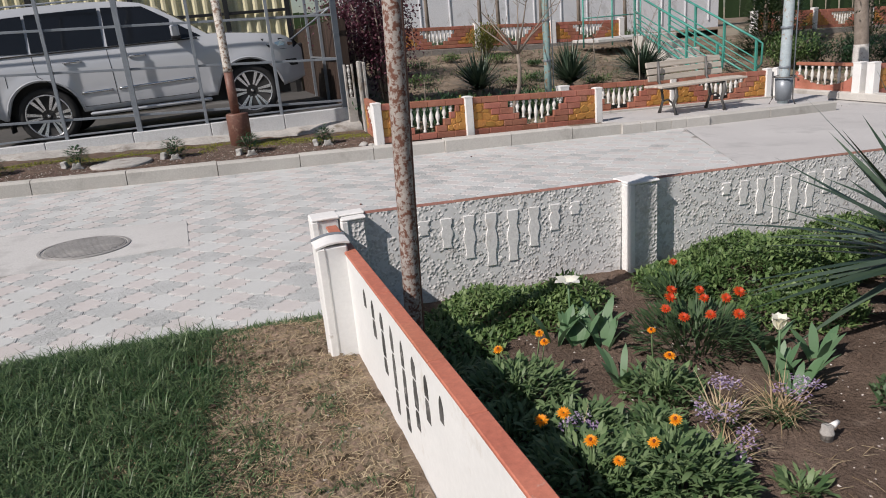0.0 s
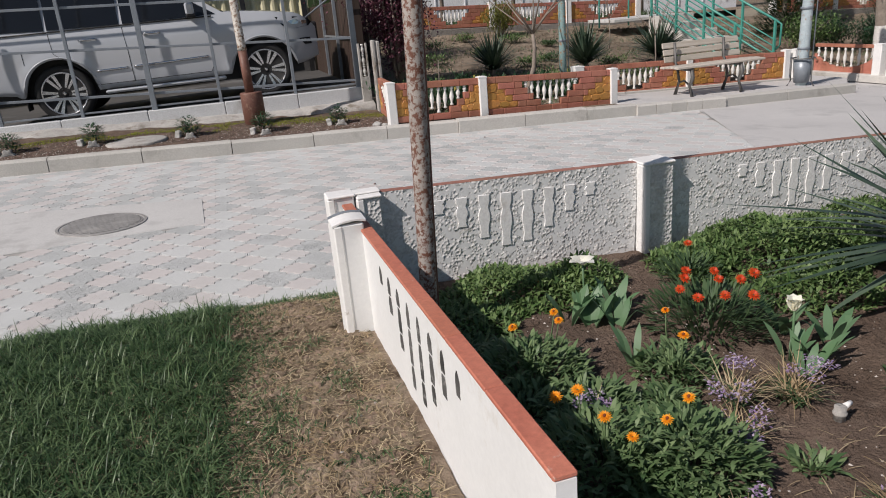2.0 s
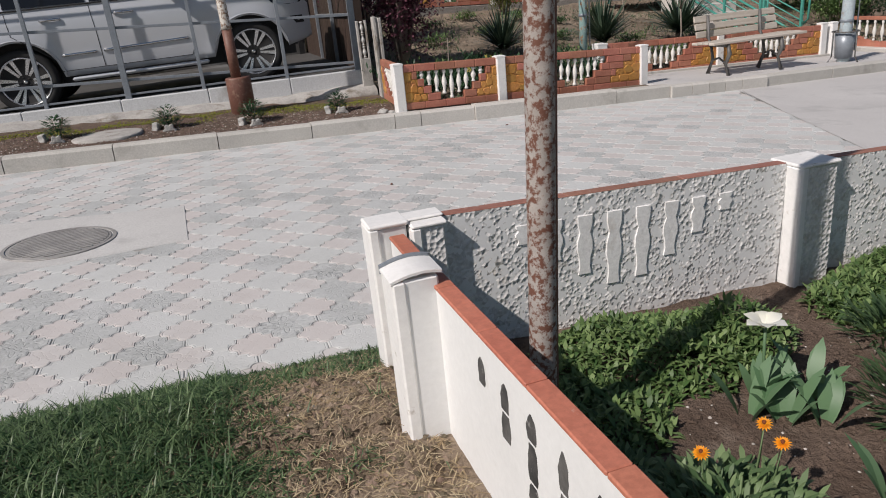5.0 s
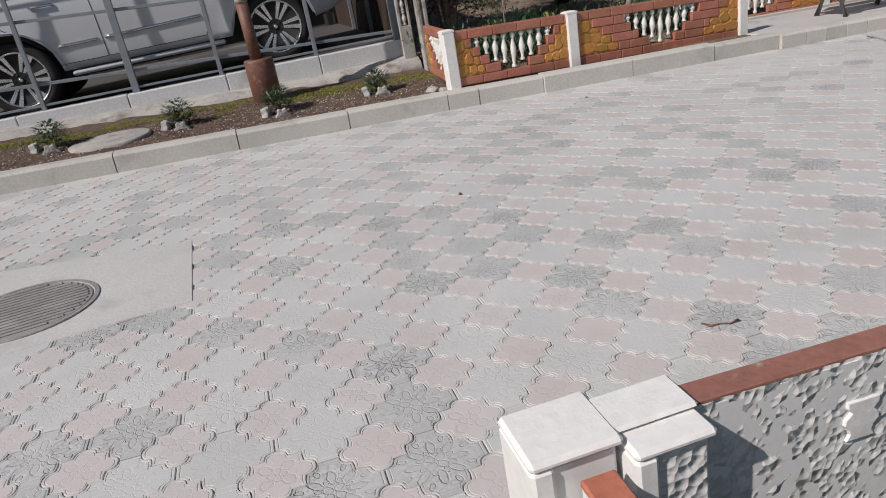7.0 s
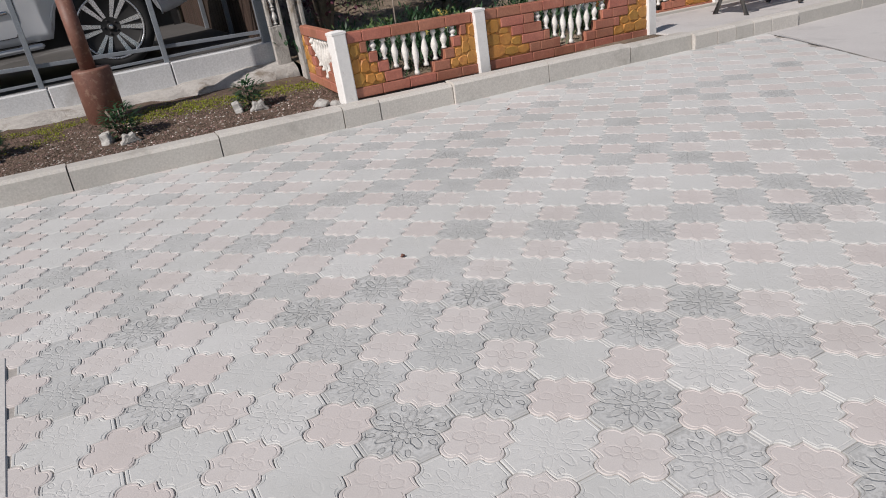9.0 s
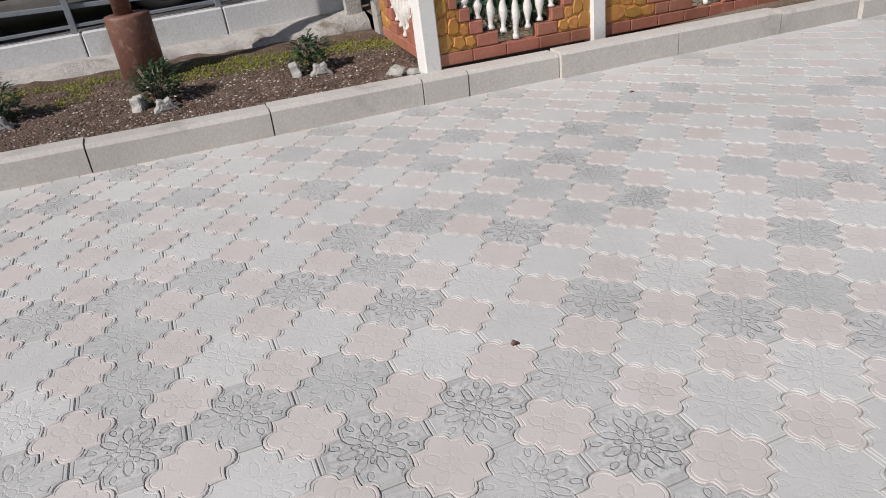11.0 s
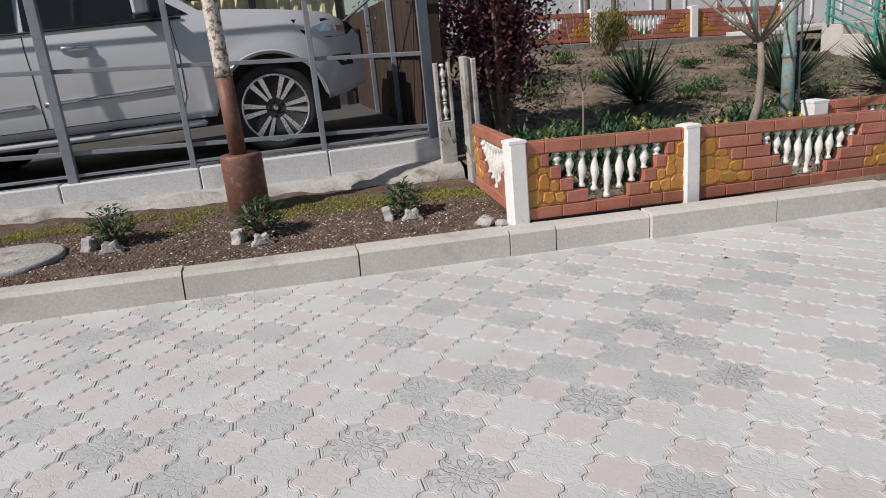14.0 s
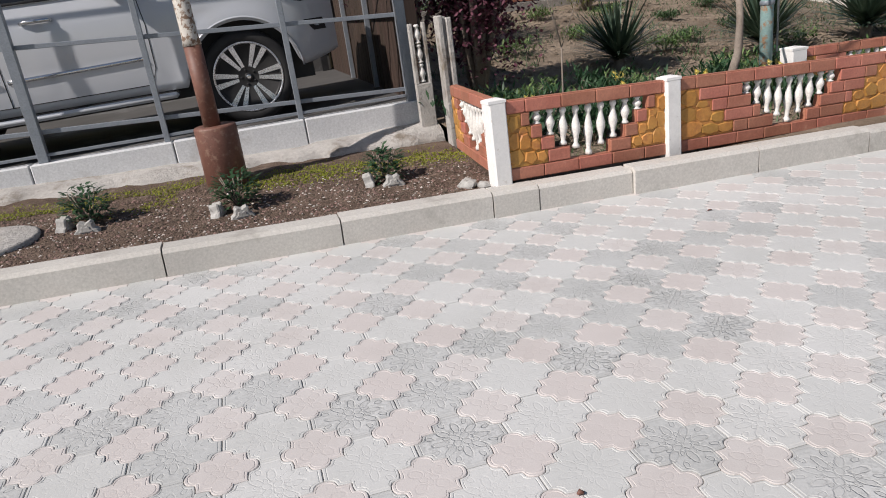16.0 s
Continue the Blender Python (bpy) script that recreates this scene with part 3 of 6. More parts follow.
        box(m, -half, half, yy - 0.010, yy + 0.010, 0.004, 0.012, 0.003)
        part("rib", m, IRON, lid)
    return t


manhole(-1.483, 2.564)

# kerb stones
KERB_PROFILE = [(0.0, -0.12), (0.15, -0.12), (0.15, 0.160), (0.03, 0.160), (0.006, 0.138)]
kerb = thing("kerb", 0, 5.31, 0, 0, "row of weathered grey concrete kerb stones", "kerb", kind="structure")


def kerb_stone(x0, x1, y, lift=0.0, yaw=0.0):
    m = Mesh()
    prism(m, KERB_PROFILE, 0.004, (x1 - x0) - 0.004, 0.0, ALONG_X)
    m.f.append((4, 3, 2, 1, 0))
    m.s.append(False)
    part("kerb_stone", m, CONCRETE, kerb, at=pose(x0, y - 5.31, street(x0) + lift, 0, TILT, yaw))


joints = [-8.4, -7.4, -6.4, -5.4, -4.42, -3.43, -2.42, -1.44, -0.44, 0.53, 1.455, 1.755, 2.40]
for a, b in zip(joints, joints[1:]):
    kerb_stone(a, b, 5.31 + rnd(-0.006, 0.006), rnd(-0.004, 0.004), rnd(-0.25, 0.25))
for a, b in zip([2.40, 3.33, 4.24], [3.33, 4.24, 5.0]):
    kerb_stone(a, b, 5.288, 0.014 if a < 4 else 0.0)
for a, b in zip([5.0, 5.3, 5.55, 5.8, 6.06], [5.3, 5.55, 5.8, 6.06, 6.45]):
    kerb_stone(a, b, 5.25, -0.01, rnd(-1, 1))
for a, b in zip([6.45, 7.6], [7.6, 8.95]):
    kerb_stone(a, b, 5.262 + 0.05 * (a - 6.45), -0.01, 3.0)

# raised pavement with the bench
m = Mesh()
prism(m, [(4.95, 5.40), (8.95, 5.55), (9.6, 6.2), (9.6, 8.35), (8.7, 8.35), (8.75, 6.62), (4.95, 6.62)], -0.2, 0.0, 0.004)
structure("pavement_raised", m, ROAD, "raised pale concrete footway under the bench", "footway").matrix_basis = pose(0, 0, 0.142, 0, TILT, 0)

def yard_z(x):
    """The car yard's floor, rising slightly towards +x."""
    return 0.355 + 0.0195 * (x + 2.585)


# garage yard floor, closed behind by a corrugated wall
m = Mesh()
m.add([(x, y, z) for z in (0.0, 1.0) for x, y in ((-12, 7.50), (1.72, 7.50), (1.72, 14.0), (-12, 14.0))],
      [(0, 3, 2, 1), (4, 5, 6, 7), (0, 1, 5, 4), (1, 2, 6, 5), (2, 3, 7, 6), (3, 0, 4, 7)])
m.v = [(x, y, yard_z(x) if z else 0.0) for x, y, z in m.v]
structure("floor_yard", m, YARD, "grey concrete floor of the car yard, coloured dark for the shade under the car", "floor")


def sill():
    t = thing("garage_sill", 0, 7.38, 0, 0, "low pale concrete sill under a steel fence", "sill", kind="structure")
    xs = [-9.0, -7.9, -6.85, -5.8, -4.75, -3.7, -2.62, -1.50, -0.45, 0.60, 1.70]
    for a, b in zip(xs, xs[1:]):
        m = Mesh()
        box(m, a + 0.004, b - 0.004, 0, 0.14, 0.05, 0.447 + rnd(-0.003, 0.003), 0.008)
        part("sill_block", m, SILL, t)
    m = Mesh()
    xs = steps(-9, 1.70, 0.08)
    prof = [(0.02, -0.1), (-0.32, -0.1), (-0.27, 0.03), (-0.12, 0.085), (0.02, 0.10)]
    v, f = [], []
    for x in xs:
        w = 1 + 0.45 * lump(x, 0, 2.3) + 0.25 * lump(x, 1, 7)
        h = street(x) + 0.155 + max(0, 0.06 * (x - 0.4))
        v += [(x, yy * w if yy < 0 else yy, h + zz + (0.02 * lump(x, yy * 9, 5) if zz > 0 else 0)) for yy, zz in prof]
    for i in range(len(xs) - 1):
        for k in range(4):
            f.append((i * 5 + k, i * 5 + k + 1, i * 5 + 6 + k, i * 5 + 5 + k))
    m.add(v, f, True)
    part("footing", m, ROUGH_CONCRETE, t, "rough spilled concrete footing")
    return t


sill()


def steel_fence():
    t = thing("steel_fence", 0, 7.45, 0.447, 0, "grey painted steel tube fence in front of a car", "fence")
    for x, w in ((-5.45, 0.022), (-4.4, 0.022), (-3.35, 0.022), (-2.34, 0.022), (-1.40, 0.036), (-0.49, 0.022), (0.58, 0.022), (1.54, 0.040)):
        m = Mesh()
        box(m, x - w, x + w, -w, w, 0, 2.2, 0.003)
        part("post", m, STEEL, t)
    for z, fall in ((0.165, 2.4), (0.785, 2.6), (1.385, 1.3), (2.2, 0.8)):
        m = Mesh()
        box(m, -6.5, 1.54, 0.023, 0.047, z - 0.017, z + 0.017, 0.003, T=pose(0, 0, 0, 0, fall, 0))
        part("rail", m, STEEL, t)
    m = Mesh()
    box(m, -6.5, 1.5, -0.012, 0.020, 0.040, 0.062, 0.002)
    part("bottom_flat", m, STEEL, t)
    # side run going back beside the car, with a diagonal brace
    for y in (1.5, 3.0):
        m = Mesh()
        box(m, 1.51, 1.56, y - 0.025, y + 0.025, 0, 2.2, 0.003)
        part("post", m, STEEL, t)
    for z in (0.72, 1.46):
        m = Mesh()
        box(m, 1.525, 1.545, 0.05, 3.0, z - 0.015, z + 0.015, 0.003)
        part("rail", m, STEEL, t)
    m = Mesh()
    tube(m, [(1.50, 0.10, 1.45), (1.0, 1.4, 1.05)], 0.014, 8)
    part("brace", m, STEEL, t)
    return t


steel_fence()
m = Mesh()
box(m, 1.60, 1.72, 7.60, 14.0, 0.0, 1.74)
wall_side = structure("wall_side", m, BOARDS, "dark brown boarded side wall of the car yard", "wall")
for i in range(40):
    m = Mesh()
    box(m, 0, 0.022, 0, 0.148, 0.42, 1.72, 0.004)
    part("board", m, BOARDS, wall_side, at=pose(1.576, 7.62 + i * 0.158, 0))
m = Mesh()
box(m, -12, 1.72, 14.0, 14.2, 0.0, 3.6)
structure("wall_back", m, CREAM, "cream rendered back wall of the car yard", "wall")


def cream_screen():
    t = thing("corrugated_screen", 0, 12.6, 0.40, 0, "cream corrugated sheet screen between dark steel uprights", "screen")
    m = Mesh()
    xs = steps(-9, 1.55, 0.05)
    v, f = [], []
    for i, x in enumerate(xs):
        y = 0.028 if (i // 2) % 2 else -0.028
        v += [(x, y, 0.5), (x, y, 2.9)]
    f = [(2 * i, 2 * i + 2, 2 * i + 3, 2 * i + 1) for i in range(len(xs) - 1)]
    m.add(v, f)
    part("sheet", m, CREAM, t)
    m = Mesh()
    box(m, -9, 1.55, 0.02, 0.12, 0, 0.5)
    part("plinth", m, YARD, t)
    for x in (-5.2, -3.4, -1.6, 0.2, 1.45):
        m = Mesh()
        box(m, x - 0.05, x + 0.05, -0.12, -0.04, 0, 2.9, 0.004)
        part("upright", m, BLACK, t)
    for z in (0.55, 1.75, 2.85):
        m = Mesh()
        box(m, -9, 1.5, -0.10, -0.06, z - 0.03, z + 0.03, 0.004)
        part("crossbar", m, BLACK, t)
    return t


cream_screen()
m = Mesh()
box(m, -12.3, -12, 7.4, 14.2, 0, 3.6)
structure("wall_west", m, CREAM, "plain end wall of the car yard", "wall")

# ---- precast fences ----
STAND = Matrix(((1, 0, 0, 0), (0, 0, -1, 0), (0, 1, 0, 0), (0, 0, 0, 1)))
def baluster_profile(h, r=0.030):
    return [(r * 0.8, 0), (r * 0.8, h * 0.06), (r * 0.45, h * 0.12), (r * 0.62, h * 0.25), (r * 1.0, h * 0.42), (r * 0.95, h * 0.52),
            (r * 0.55, h * 0.72), (r * 0.42, h * 0.82), (r * 0.75, h * 0.88), (r * 0.75, h * 0.93), (r * 0.5, h)]


BAL_MESH = {}


def baluster(h):
    key = round(h, 3)
    if key not in BAL_MESH:
        m = Mesh()
        lathe(m, baluster_profile(h), 12)
        BAL_MESH[key] = mesh_of("baluster", m)
    return BAL_MESH[key]


BRICK_MESH = {}


def brick_mesh(length, h):
    key = (round(length, 2), h)
    if key not in BRICK_MESH:
        m = Mesh()
        box(m, 0.003, key[0] - 0.003, -0.012, 0.004, 0.004, h - 0.004, 0.004)
        BRICK_MESH[key] = mesh_of("brick", m)
    return BRICK_MESH[key]


COURSES = 6
V_HALF = (0, 0.455, 0.37, 0.275, 0.155, 0)
BAL_LEN = (0.328, 0.272, 0.24, 0.163, 0.082)


def ochre_panel(width, label, x, y, z, rz, tilt=0.0, k=1.0):
    """Cast panel painted as bricks and ochre stones, with a V of white balusters in its opening. k narrows the V."""
    t = thing("precast_fence", x, y, z, rz, label, "fence", "ochre fence bays")
    t.matrix_basis = pose(x, y, z, 0, tilt, rz)
    H = 0.50
    h = H / COURSES
    c = width / 2
    rs = random.Random(int(width * 100))
    for row in range(COURSES):
        z1 = H - row * h
        z0 = z1 - h
        half = V_HALF[row] * k
        spans = [(0, width)] if half == 0 else [(0, c - half), (c + half, width)]
        for a, b in spans:
            body = Mesh()
            box(body, a, b, 0.0, 0.045, z0, z1)
            part("course", body, MORTAR, t)
        stone_edge = {1: 0.16, 2: 0.27, 3: 0.38, 4: 0.46}.get(row, 0.0) * width / 1.94
        for a, b in spans:
            if stone_edge:
                if a == 0:
                    a = min(stone_edge, b)
                if b == width:
                    b = max(width - stone_edge, a)
            p = a
            first = True
            while p < b - 0.02:
                w = 0.25 if not first else (0.25 if row % 2 else 0.13)
                first = False
                w = min(w, b - p)
                if b - p - w < 0.045:
                    w = b - p
                w = round(w, 2)
                part("brick", brick_mesh(w, round(h, 4)), BRICK, t, at=pose(p, 0, z0))
                p += w
    # ochre rubble in the two outer corners
    k2 = width / 1.94
    cells = [(0.0, 0.20, 0.088, 0.20), (0.18, 0.34, 0.088, 0.175), (0.32, 0.46, 0.088, 0.165), (0.0, 0.15, 0.19, 0.31), (0.13, 0.27, 0.18, 0.29), (0.26, 0.38, 0.168, 0.245), (0.0, 0.14, 0.30, 0.412), (0.13, 0.25, 0.275, 0.33)]
    for side in (0, 1):
        for x0, x1, z0, z1 in cells:
            cx, cz, rx, rz2 = (x0 + x1) / 2 * k2, (z0 + z1) / 2, (x1 - x0) / 2 * k2, (z1 - z0) / 2
            n = rs.choice((5, 6, 7))
            o = rs.uniform(0, 6.28)
            q = []
            for i in range(n):
                th = o + 2 * math.pi * i / n
                ct, st = math.cos(th), math.sin(th)
                e = 1 / max(abs(ct), abs(st)) ** 0.6
                q.append((max(0.004, cx + rx * ct * e * rs.uniform(0.90, 1.06)), max(0.086, cz + rz2 * st * e * rs.uniform(0.90, 1.06))))
            if side:
                q = [(width - u, w) for u, w in q][::-1]
            sm = Mesh()
            prism(sm, q, -0.004, 0.009 + rs.uniform(0, 0.007), 0.008, T=STAND)
            part("stone", sm, OCHRE, t)
        m = Mesh()
        q = [(0.002, 0.0835), (0.46 * k2, 0.0835), (0.46 * k2, 0.1665), (0.38 * k2, 0.1670), (0.38 * k2, 0.2495), (0.27 * k2, 0.250), (0.27 * k2, 0.333), (0.16 * k2, 0.3335), (0.16 * k2, 0.416), (0.002, 0.416)]
        if side:
            q = [(width - u, w) for u, w in q][::-1]
        prism(m, q, 0.0, 0.005, 0.0, T=STAND)
        part("rubble_bed", m, OCHRE, t)
    for j in range(-4, 5):
        L = BAL_LEN[abs(j)]
        me = baluster(L)
        part("baluster", me, BALUSTER, t, at=pose(c + j * 0.098 * k, 0.022, H - h - L))
    return t


def fence_post(x, y, z, height, label="white painted concrete fence post", w=0.115, rz=0.0, group="white fence posts"):
    t = thing("fence_post", x, y, z, rz, label, "fence post", group)
    m = Mesh()
    box(m, -w / 2, w / 2, -w / 2, w / 2, -0.1, height - 0.012, 0.010)
    part("shaft", m, POST_WHITE, t)
    m = Mesh()
    lathe(m, [(w * 0.72, height - 0.018), (w * 0.72, height), (w * 0.4, height + 0.008)], 4, T=pose(0, 0, 0, 0, 0, 45), smooth=False)
    part("cap", m, POST_WHITE, t)
    return t


P0, P1, P2 = Vector((1.585, 5.50, 0.115)), Vector((2.85, 5.585, 0.055)), Vector((4.90, 5.76, -0.055))
ANG = math.degrees(math.atan2(P2.y - P0.y, P2.x - P0.x))


def run_panel(a, b, k=1.0, label="fence panel painted as red brick and ochre stone with white balusters"):
    d = b - a
    L = math.hypot(d.x, d.y)
    ang = math.atan2(d.y, d.x)
    u = Vector((math.cos(ang), math.sin(ang), 0))
    s = a + u * 0.045
    return ochre_panel(round(L - 0.09, 3), label, s.x, s.y - 0.02, a.z + d.z * 0.03 / L, math.degrees(ang), math.degrees(math.atan2(-d.z, L)), k)


for p in (P0, P1, P2):
    fence_post(p.x, p.y, p.z, 0.515, rz=ANG)
run_panel(P0, P1, 0.94)
run_panel(P1, P2)
# short return towards the garage
R1 = Vector((1.72, 6.86, 0.10))
run_panel(R1, P0 + Vector((0.02, 0.03, 0)), 0.9, "return fence panel painted as red brick and ochre stone")

# bench fence
Q0, Q1, Q2 = Vector((4.84, 6.70, -0.06)), Vector((6.82, 6.68, -0.125)), Vector((8.72, 6.66, -0.195))
for p, hgt in ((Q0, 0.51), (Q1, 0.51), (Q2, 0.53)):
    fence_post(p.x, p.y, p.z, hgt, w=0.16 if p is Q0 else 0.115)
fence_post(8.90, 6.64, -0.20, 0.53)
run_panel(Q0, Q1)
run_panel(Q1, Q2)
m = Mesh()
box(m, -0.1, 4.0, -0.05, 0.10, -0.15, 0.035, 0.006)
structure("trim_bench_plinth", m, CONCRETE, "low concrete plinth under the bench fence", "plinth").matrix_basis = pose(4.84, 6.66, street(4.84) + 0.14, 0, TILT, -0.5)

# upper terrace fence on its plinth
U = [Vector((3.90, 13.20, 1.06)), Vector((6.02, 13.38, 0.985)), Vector((8.16, 13.57, 0.89)), Vector((10.25, 13.72, 0.80))]
for p in U:
    fence_post(p.x, p.y, p.z, 0.55, w=0.15)
for a, b in zip(U, U[1:]):
    run_panel(a, b)
d = U[-1] - U[0]
m = Mesh()
L = math.hypot(d.x, d.y)
box(m, -2.2, L + 0.1, -0.10, 0.12, -0.45, -0.005, 0.01)
structure("trim_terrace_plinth", m, DARK_PLINTH, "rough concrete plinth under the terrace fence", "plinth").matrix_basis = pose(
    U[0].x, U[0].y, U[0].z, 0, math.degrees(math.atan2(-d.z, L)), math.degrees(math.atan2(d.y, d.x)))
V2 = [Vector((13.6, 12.6, 0.66)), Vector((15.7, 12.7, 0.60)), Vector((17.8, 12.8, 0.52)), Vector((19.9, 12.9, 0.45))]
for p in V2:
    fence_post(p.x, p.y, p.z, 0.55, w=0.15)
for a, b in zip(V2, V2[1:]):
    run_panel(a, b)
m = Mesh()
box(m, -0.1, 6.5, -0.10, 0.12, -0.6, -0.005, 0.01)
structure("trim_terrace_plinth_east", m, DARK_PLINTH, "rough concrete plinth under a terrace fence", "plinth").matrix_basis = pose(13.6, 12.6, 0.66, 0, 1.9, 2.7)


def swag_balustrade(x, y, z, rz, width):
    """Panel of many balusters over a sagging lower rail."""
    t = thing("precast_balustrade", x, y, z, rz, "red brick painted fence panel with a row of white balusters", "fence")
    m = Mesh()
    box(m, 0, width, 0, 0.05, 0.44, 0.50, 0.004)
    part("top_rail", m, BRICK, t)
    n = 9
    N = 16
    for i in range(N):
        m = Mesh()
        a, b = i / N, (i + 1) / N
        za = 0.10 + 0.22 * abs(2 * a - 1) ** 2.4
        zb = 0.10 + 0.22 * abs(2 * b - 1) ** 2.4
        X0, X1 = a * width, b * width
        v = [(X0, 0, 0), (X1, 0, 0), (X1, 0, zb), (X0, 0, za), (X0, 0.05, 0), (X1, 0.05, 0), (X1, 0.05, zb), (X0, 0.05, za)]
        m.add(v, [(0, 1, 2, 3), (5, 4, 7, 6), (3, 2, 6, 7), (0, 4, 5, 1), (1, 5, 6, 2), (4, 0, 3, 7)])
        part("panel_block", m, BRICK, t)
    for i in range(n):
        u = (i + 0.5) / n
        zz = 0.10 + 0.22 * abs(2 * u - 1) ** 2.4
        part("baluster", baluster(round(0.44 - zz, 3)), BALUSTER, t, at=pose(u * width, 0.025, zz))
    return t


swag_balustrade(10.26, 7.62, street(10.2) + 0.14, -90, 1.35)
fence_post(10.24, 6.18, street(10.2) + 0.12, 0.54, w=0.16)
fence_post(10.26, 5.93, street(10.2) + 0.12, 0.54, w=0.15)
run_panel(Vector((10.33, 5.93, street(10.3) + 0.13)), Vector((12.4, 6.1, street(12.4) + 0.13)))
m = Mesh()
box(m, 0, 0.25, -1.5, 1.6, -0.1, 0.03, 0.01)
structure("trim_stair_plinth", m, CONCRETE, "concrete plinth under a balustrade", "plinth").matrix_basis = pose(10.12, 6.2, street(10.2) + 0.12)


# ---- white walls round the near flower bed ----
def wavy(cx, z0, z1, w):
    """Outline of a flattened baluster, counter-clockwise."""
    n = 7
    prof = (0.80, 0.62, 0.72, 1.0, 0.95, 0.62, 0.9, 0.9)
    right = [(cx + w / 2 * prof[i], z0 + (z1 - z0) * i / n) for i in range(n + 1)]
    left = [(cx - w / 2 * prof[i], z0 + (z1 - z0) * i / n) for i in range(n + 1)]
    return right + left[::-1]


def stucco_panel(x0, x1, y, ztop, centre, lens, rz=0.0):
    """Low wall panel seen from its rough inner side, with smooth cast baluster shapes."""
    t = thing("bed_wall", x0, y, 0, rz, "low white concrete panel, rough stucco with smooth baluster shapes", "low wall", "white bed walls")
    t.matrix_basis = pose(x0, y, ztop, 0, TILT, rz)
    W = x1 - x0
    m = Mesh()
    nx, nz = int(W / 0.008), 62
    v = []
    for j in range(nz + 1):
        for i in range(nx + 1):
            X, Z = W * i / nx, -0.50 + 0.496 * j / nz
            b = 0.0055 * abs(noise.noise(Vector((X * 48, Z * 48, x0)))) + 0.002 * noise.noise(Vector((X * 30, Z * 30, x0)))
            v.append((X, -0.003 - b, Z))
    f = [(j * (nx + 1) + i, j * (nx + 1) + i + 1, (j + 1) * (nx + 1) + i + 1, (j + 1) * (nx + 1) + i) for j in range(nz) for i in range(nx)]
    m.add(v, f, True)
    part("stucco_face", m, STUCCO, t, "rough pebbled white stucco")
    m = Mesh()
    box(m, 0, W, -0.004, 0.045, -0.50, -0.010)
    part("panel_core", m, WHITE, t)
    n = max(2, round(W / 0.42))
    for i in range(n):
        m = Mesh()
        box(m, W * i / n + 0.001, W * (i + 1) / n - 0.001, 0.001, 0.047, -0.010, -0.002, 0.002)
        part("coping", m, COPING_WORN, t, "terracotta painted coping")
    k0 = -(len(lens) // 2) + (1 if len(lens) % 2 == 0 else 0)
    for i, L in enumerate(lens):
        m = Mesh()
        prism(m, wavy(centre - x0 + (i + k0) * 0.1165, -0.078 - L, -0.078, 0.062), 0.0, 0.0095, 0.0015, T=STAND)
        part("baluster_shape", m, PATCH, t)
    return t


stucco_panel(0.248, 1.625, -0.135, 0.650, 0.885, (0.07, 0.15, 0.22, 0.275, 0.265, 0.205, 0.135, 0.065), -0.5)
stucco_panel(1.80, 3.92, -0.150, 0.590, 2.63, (0.065, 0.135, 0.205, 0.27, 0.265, 0.205, 0.135, 0.065), -0.5)
stucco_panel(4.12, 6.10, -0.165, 0.505, 5.0, (0.065, 0.135, 0.205, 0.27, 0.265, 0.205, 0.135, 0.065), -0.5)


def wall_post(x0, x1, y0, y1, ztop, stucco_front=True, zbase=-0.1):
    t = thing("wall_post", (x0 + x1) / 2, (y0 + y1) / 2, zbase, 0, "chipped white painted concrete post of the bed wall", "wall post", "white bed walls")
    hx, hy, H = (x1 - x0) / 2, (y1 - y0) / 2, ztop - zbase
    m = Mesh()
    box(m, -hx + 0.004, hx - 0.004, -hy + 0.004, hy - 0.004, 0, H - 0.014, 0.006)
    part("shaft", m, STUCCO if stucco_front else WHITE, t)
    m = Mesh()
    box(m, -hx - 0.004, hx + 0.004, -hy - 0.004, hy, H - 0.016, H, 0.006)
    part("cap", m, POST_WHITE, t)
    m = Mesh()
    box(m, -hx - 0.004, -hx + 0.03, -hy - 0.004, hy, 0, H - 0.013, 0.006)
    part("edge_strip", m, POST_WHITE, t)
    return t


wall_post(0.004, 0.128, -0.165, -0.05, 0.664, False)
wall_post(0.136, 0.248, -0.19, -0.06, 0.650)
m = Mesh()
box(m, 0.09, 0.254, -0.150, -0.070, 0.6505, 0.661, 0.005)
structure("trim_corner_cap", m, POST_WHITE, "chipped white slab across both corner posts", "cap")
wall_post(1.625, 1.80, -0.225, -0.06, 0.603)
wall_post(3.92, 4.12, -0.26, -0.08, 0.525)


def capped_post():
    t = thing("wall_post", 0.035, -0.56, -0.05, 0, "white wall post with a thin curved grey-edged cap", "wall post", "white bed walls")
    m = Mesh()
    box(m, -0.071, 0.048, -0.058, 0.06, 0, 0.702, 0.006)
    part("shaft", m, WHITE, t)
    m = Mesh()
    box(m, -0.077, -0.040, -0.063, 0.062, 0, 0.702, 0.006)
    part("edge_strip", m, POST_WHITE, t, "smooth white edge")
    n = 10
    top = [(-0.081 + 0.140 * i / n, 0.699 + 0.020 * math.sin(math.pi * (0.05 + 0.75 * i / n))) for i in range(n + 1)]
    m = Mesh()
    prism(m, [(x, z + 0.004) for x, z in top][::-1] + [(x, z - 0.004) for x, z in top], -0.051, 0.061, 0.002, T=STAND)
    part("cap", m, POST_WHITE, t)
    m = Mesh()
    prism(m, [(x, z + 0.012) for x, z in top][::-1] + [(x, z - 0.012) for x, z in top], -0.061, -0.052, 0.002, T=STAND)
    part("cap_edge", m, STEEL, t, "dark grey cap edging")
    return t


capped_post()


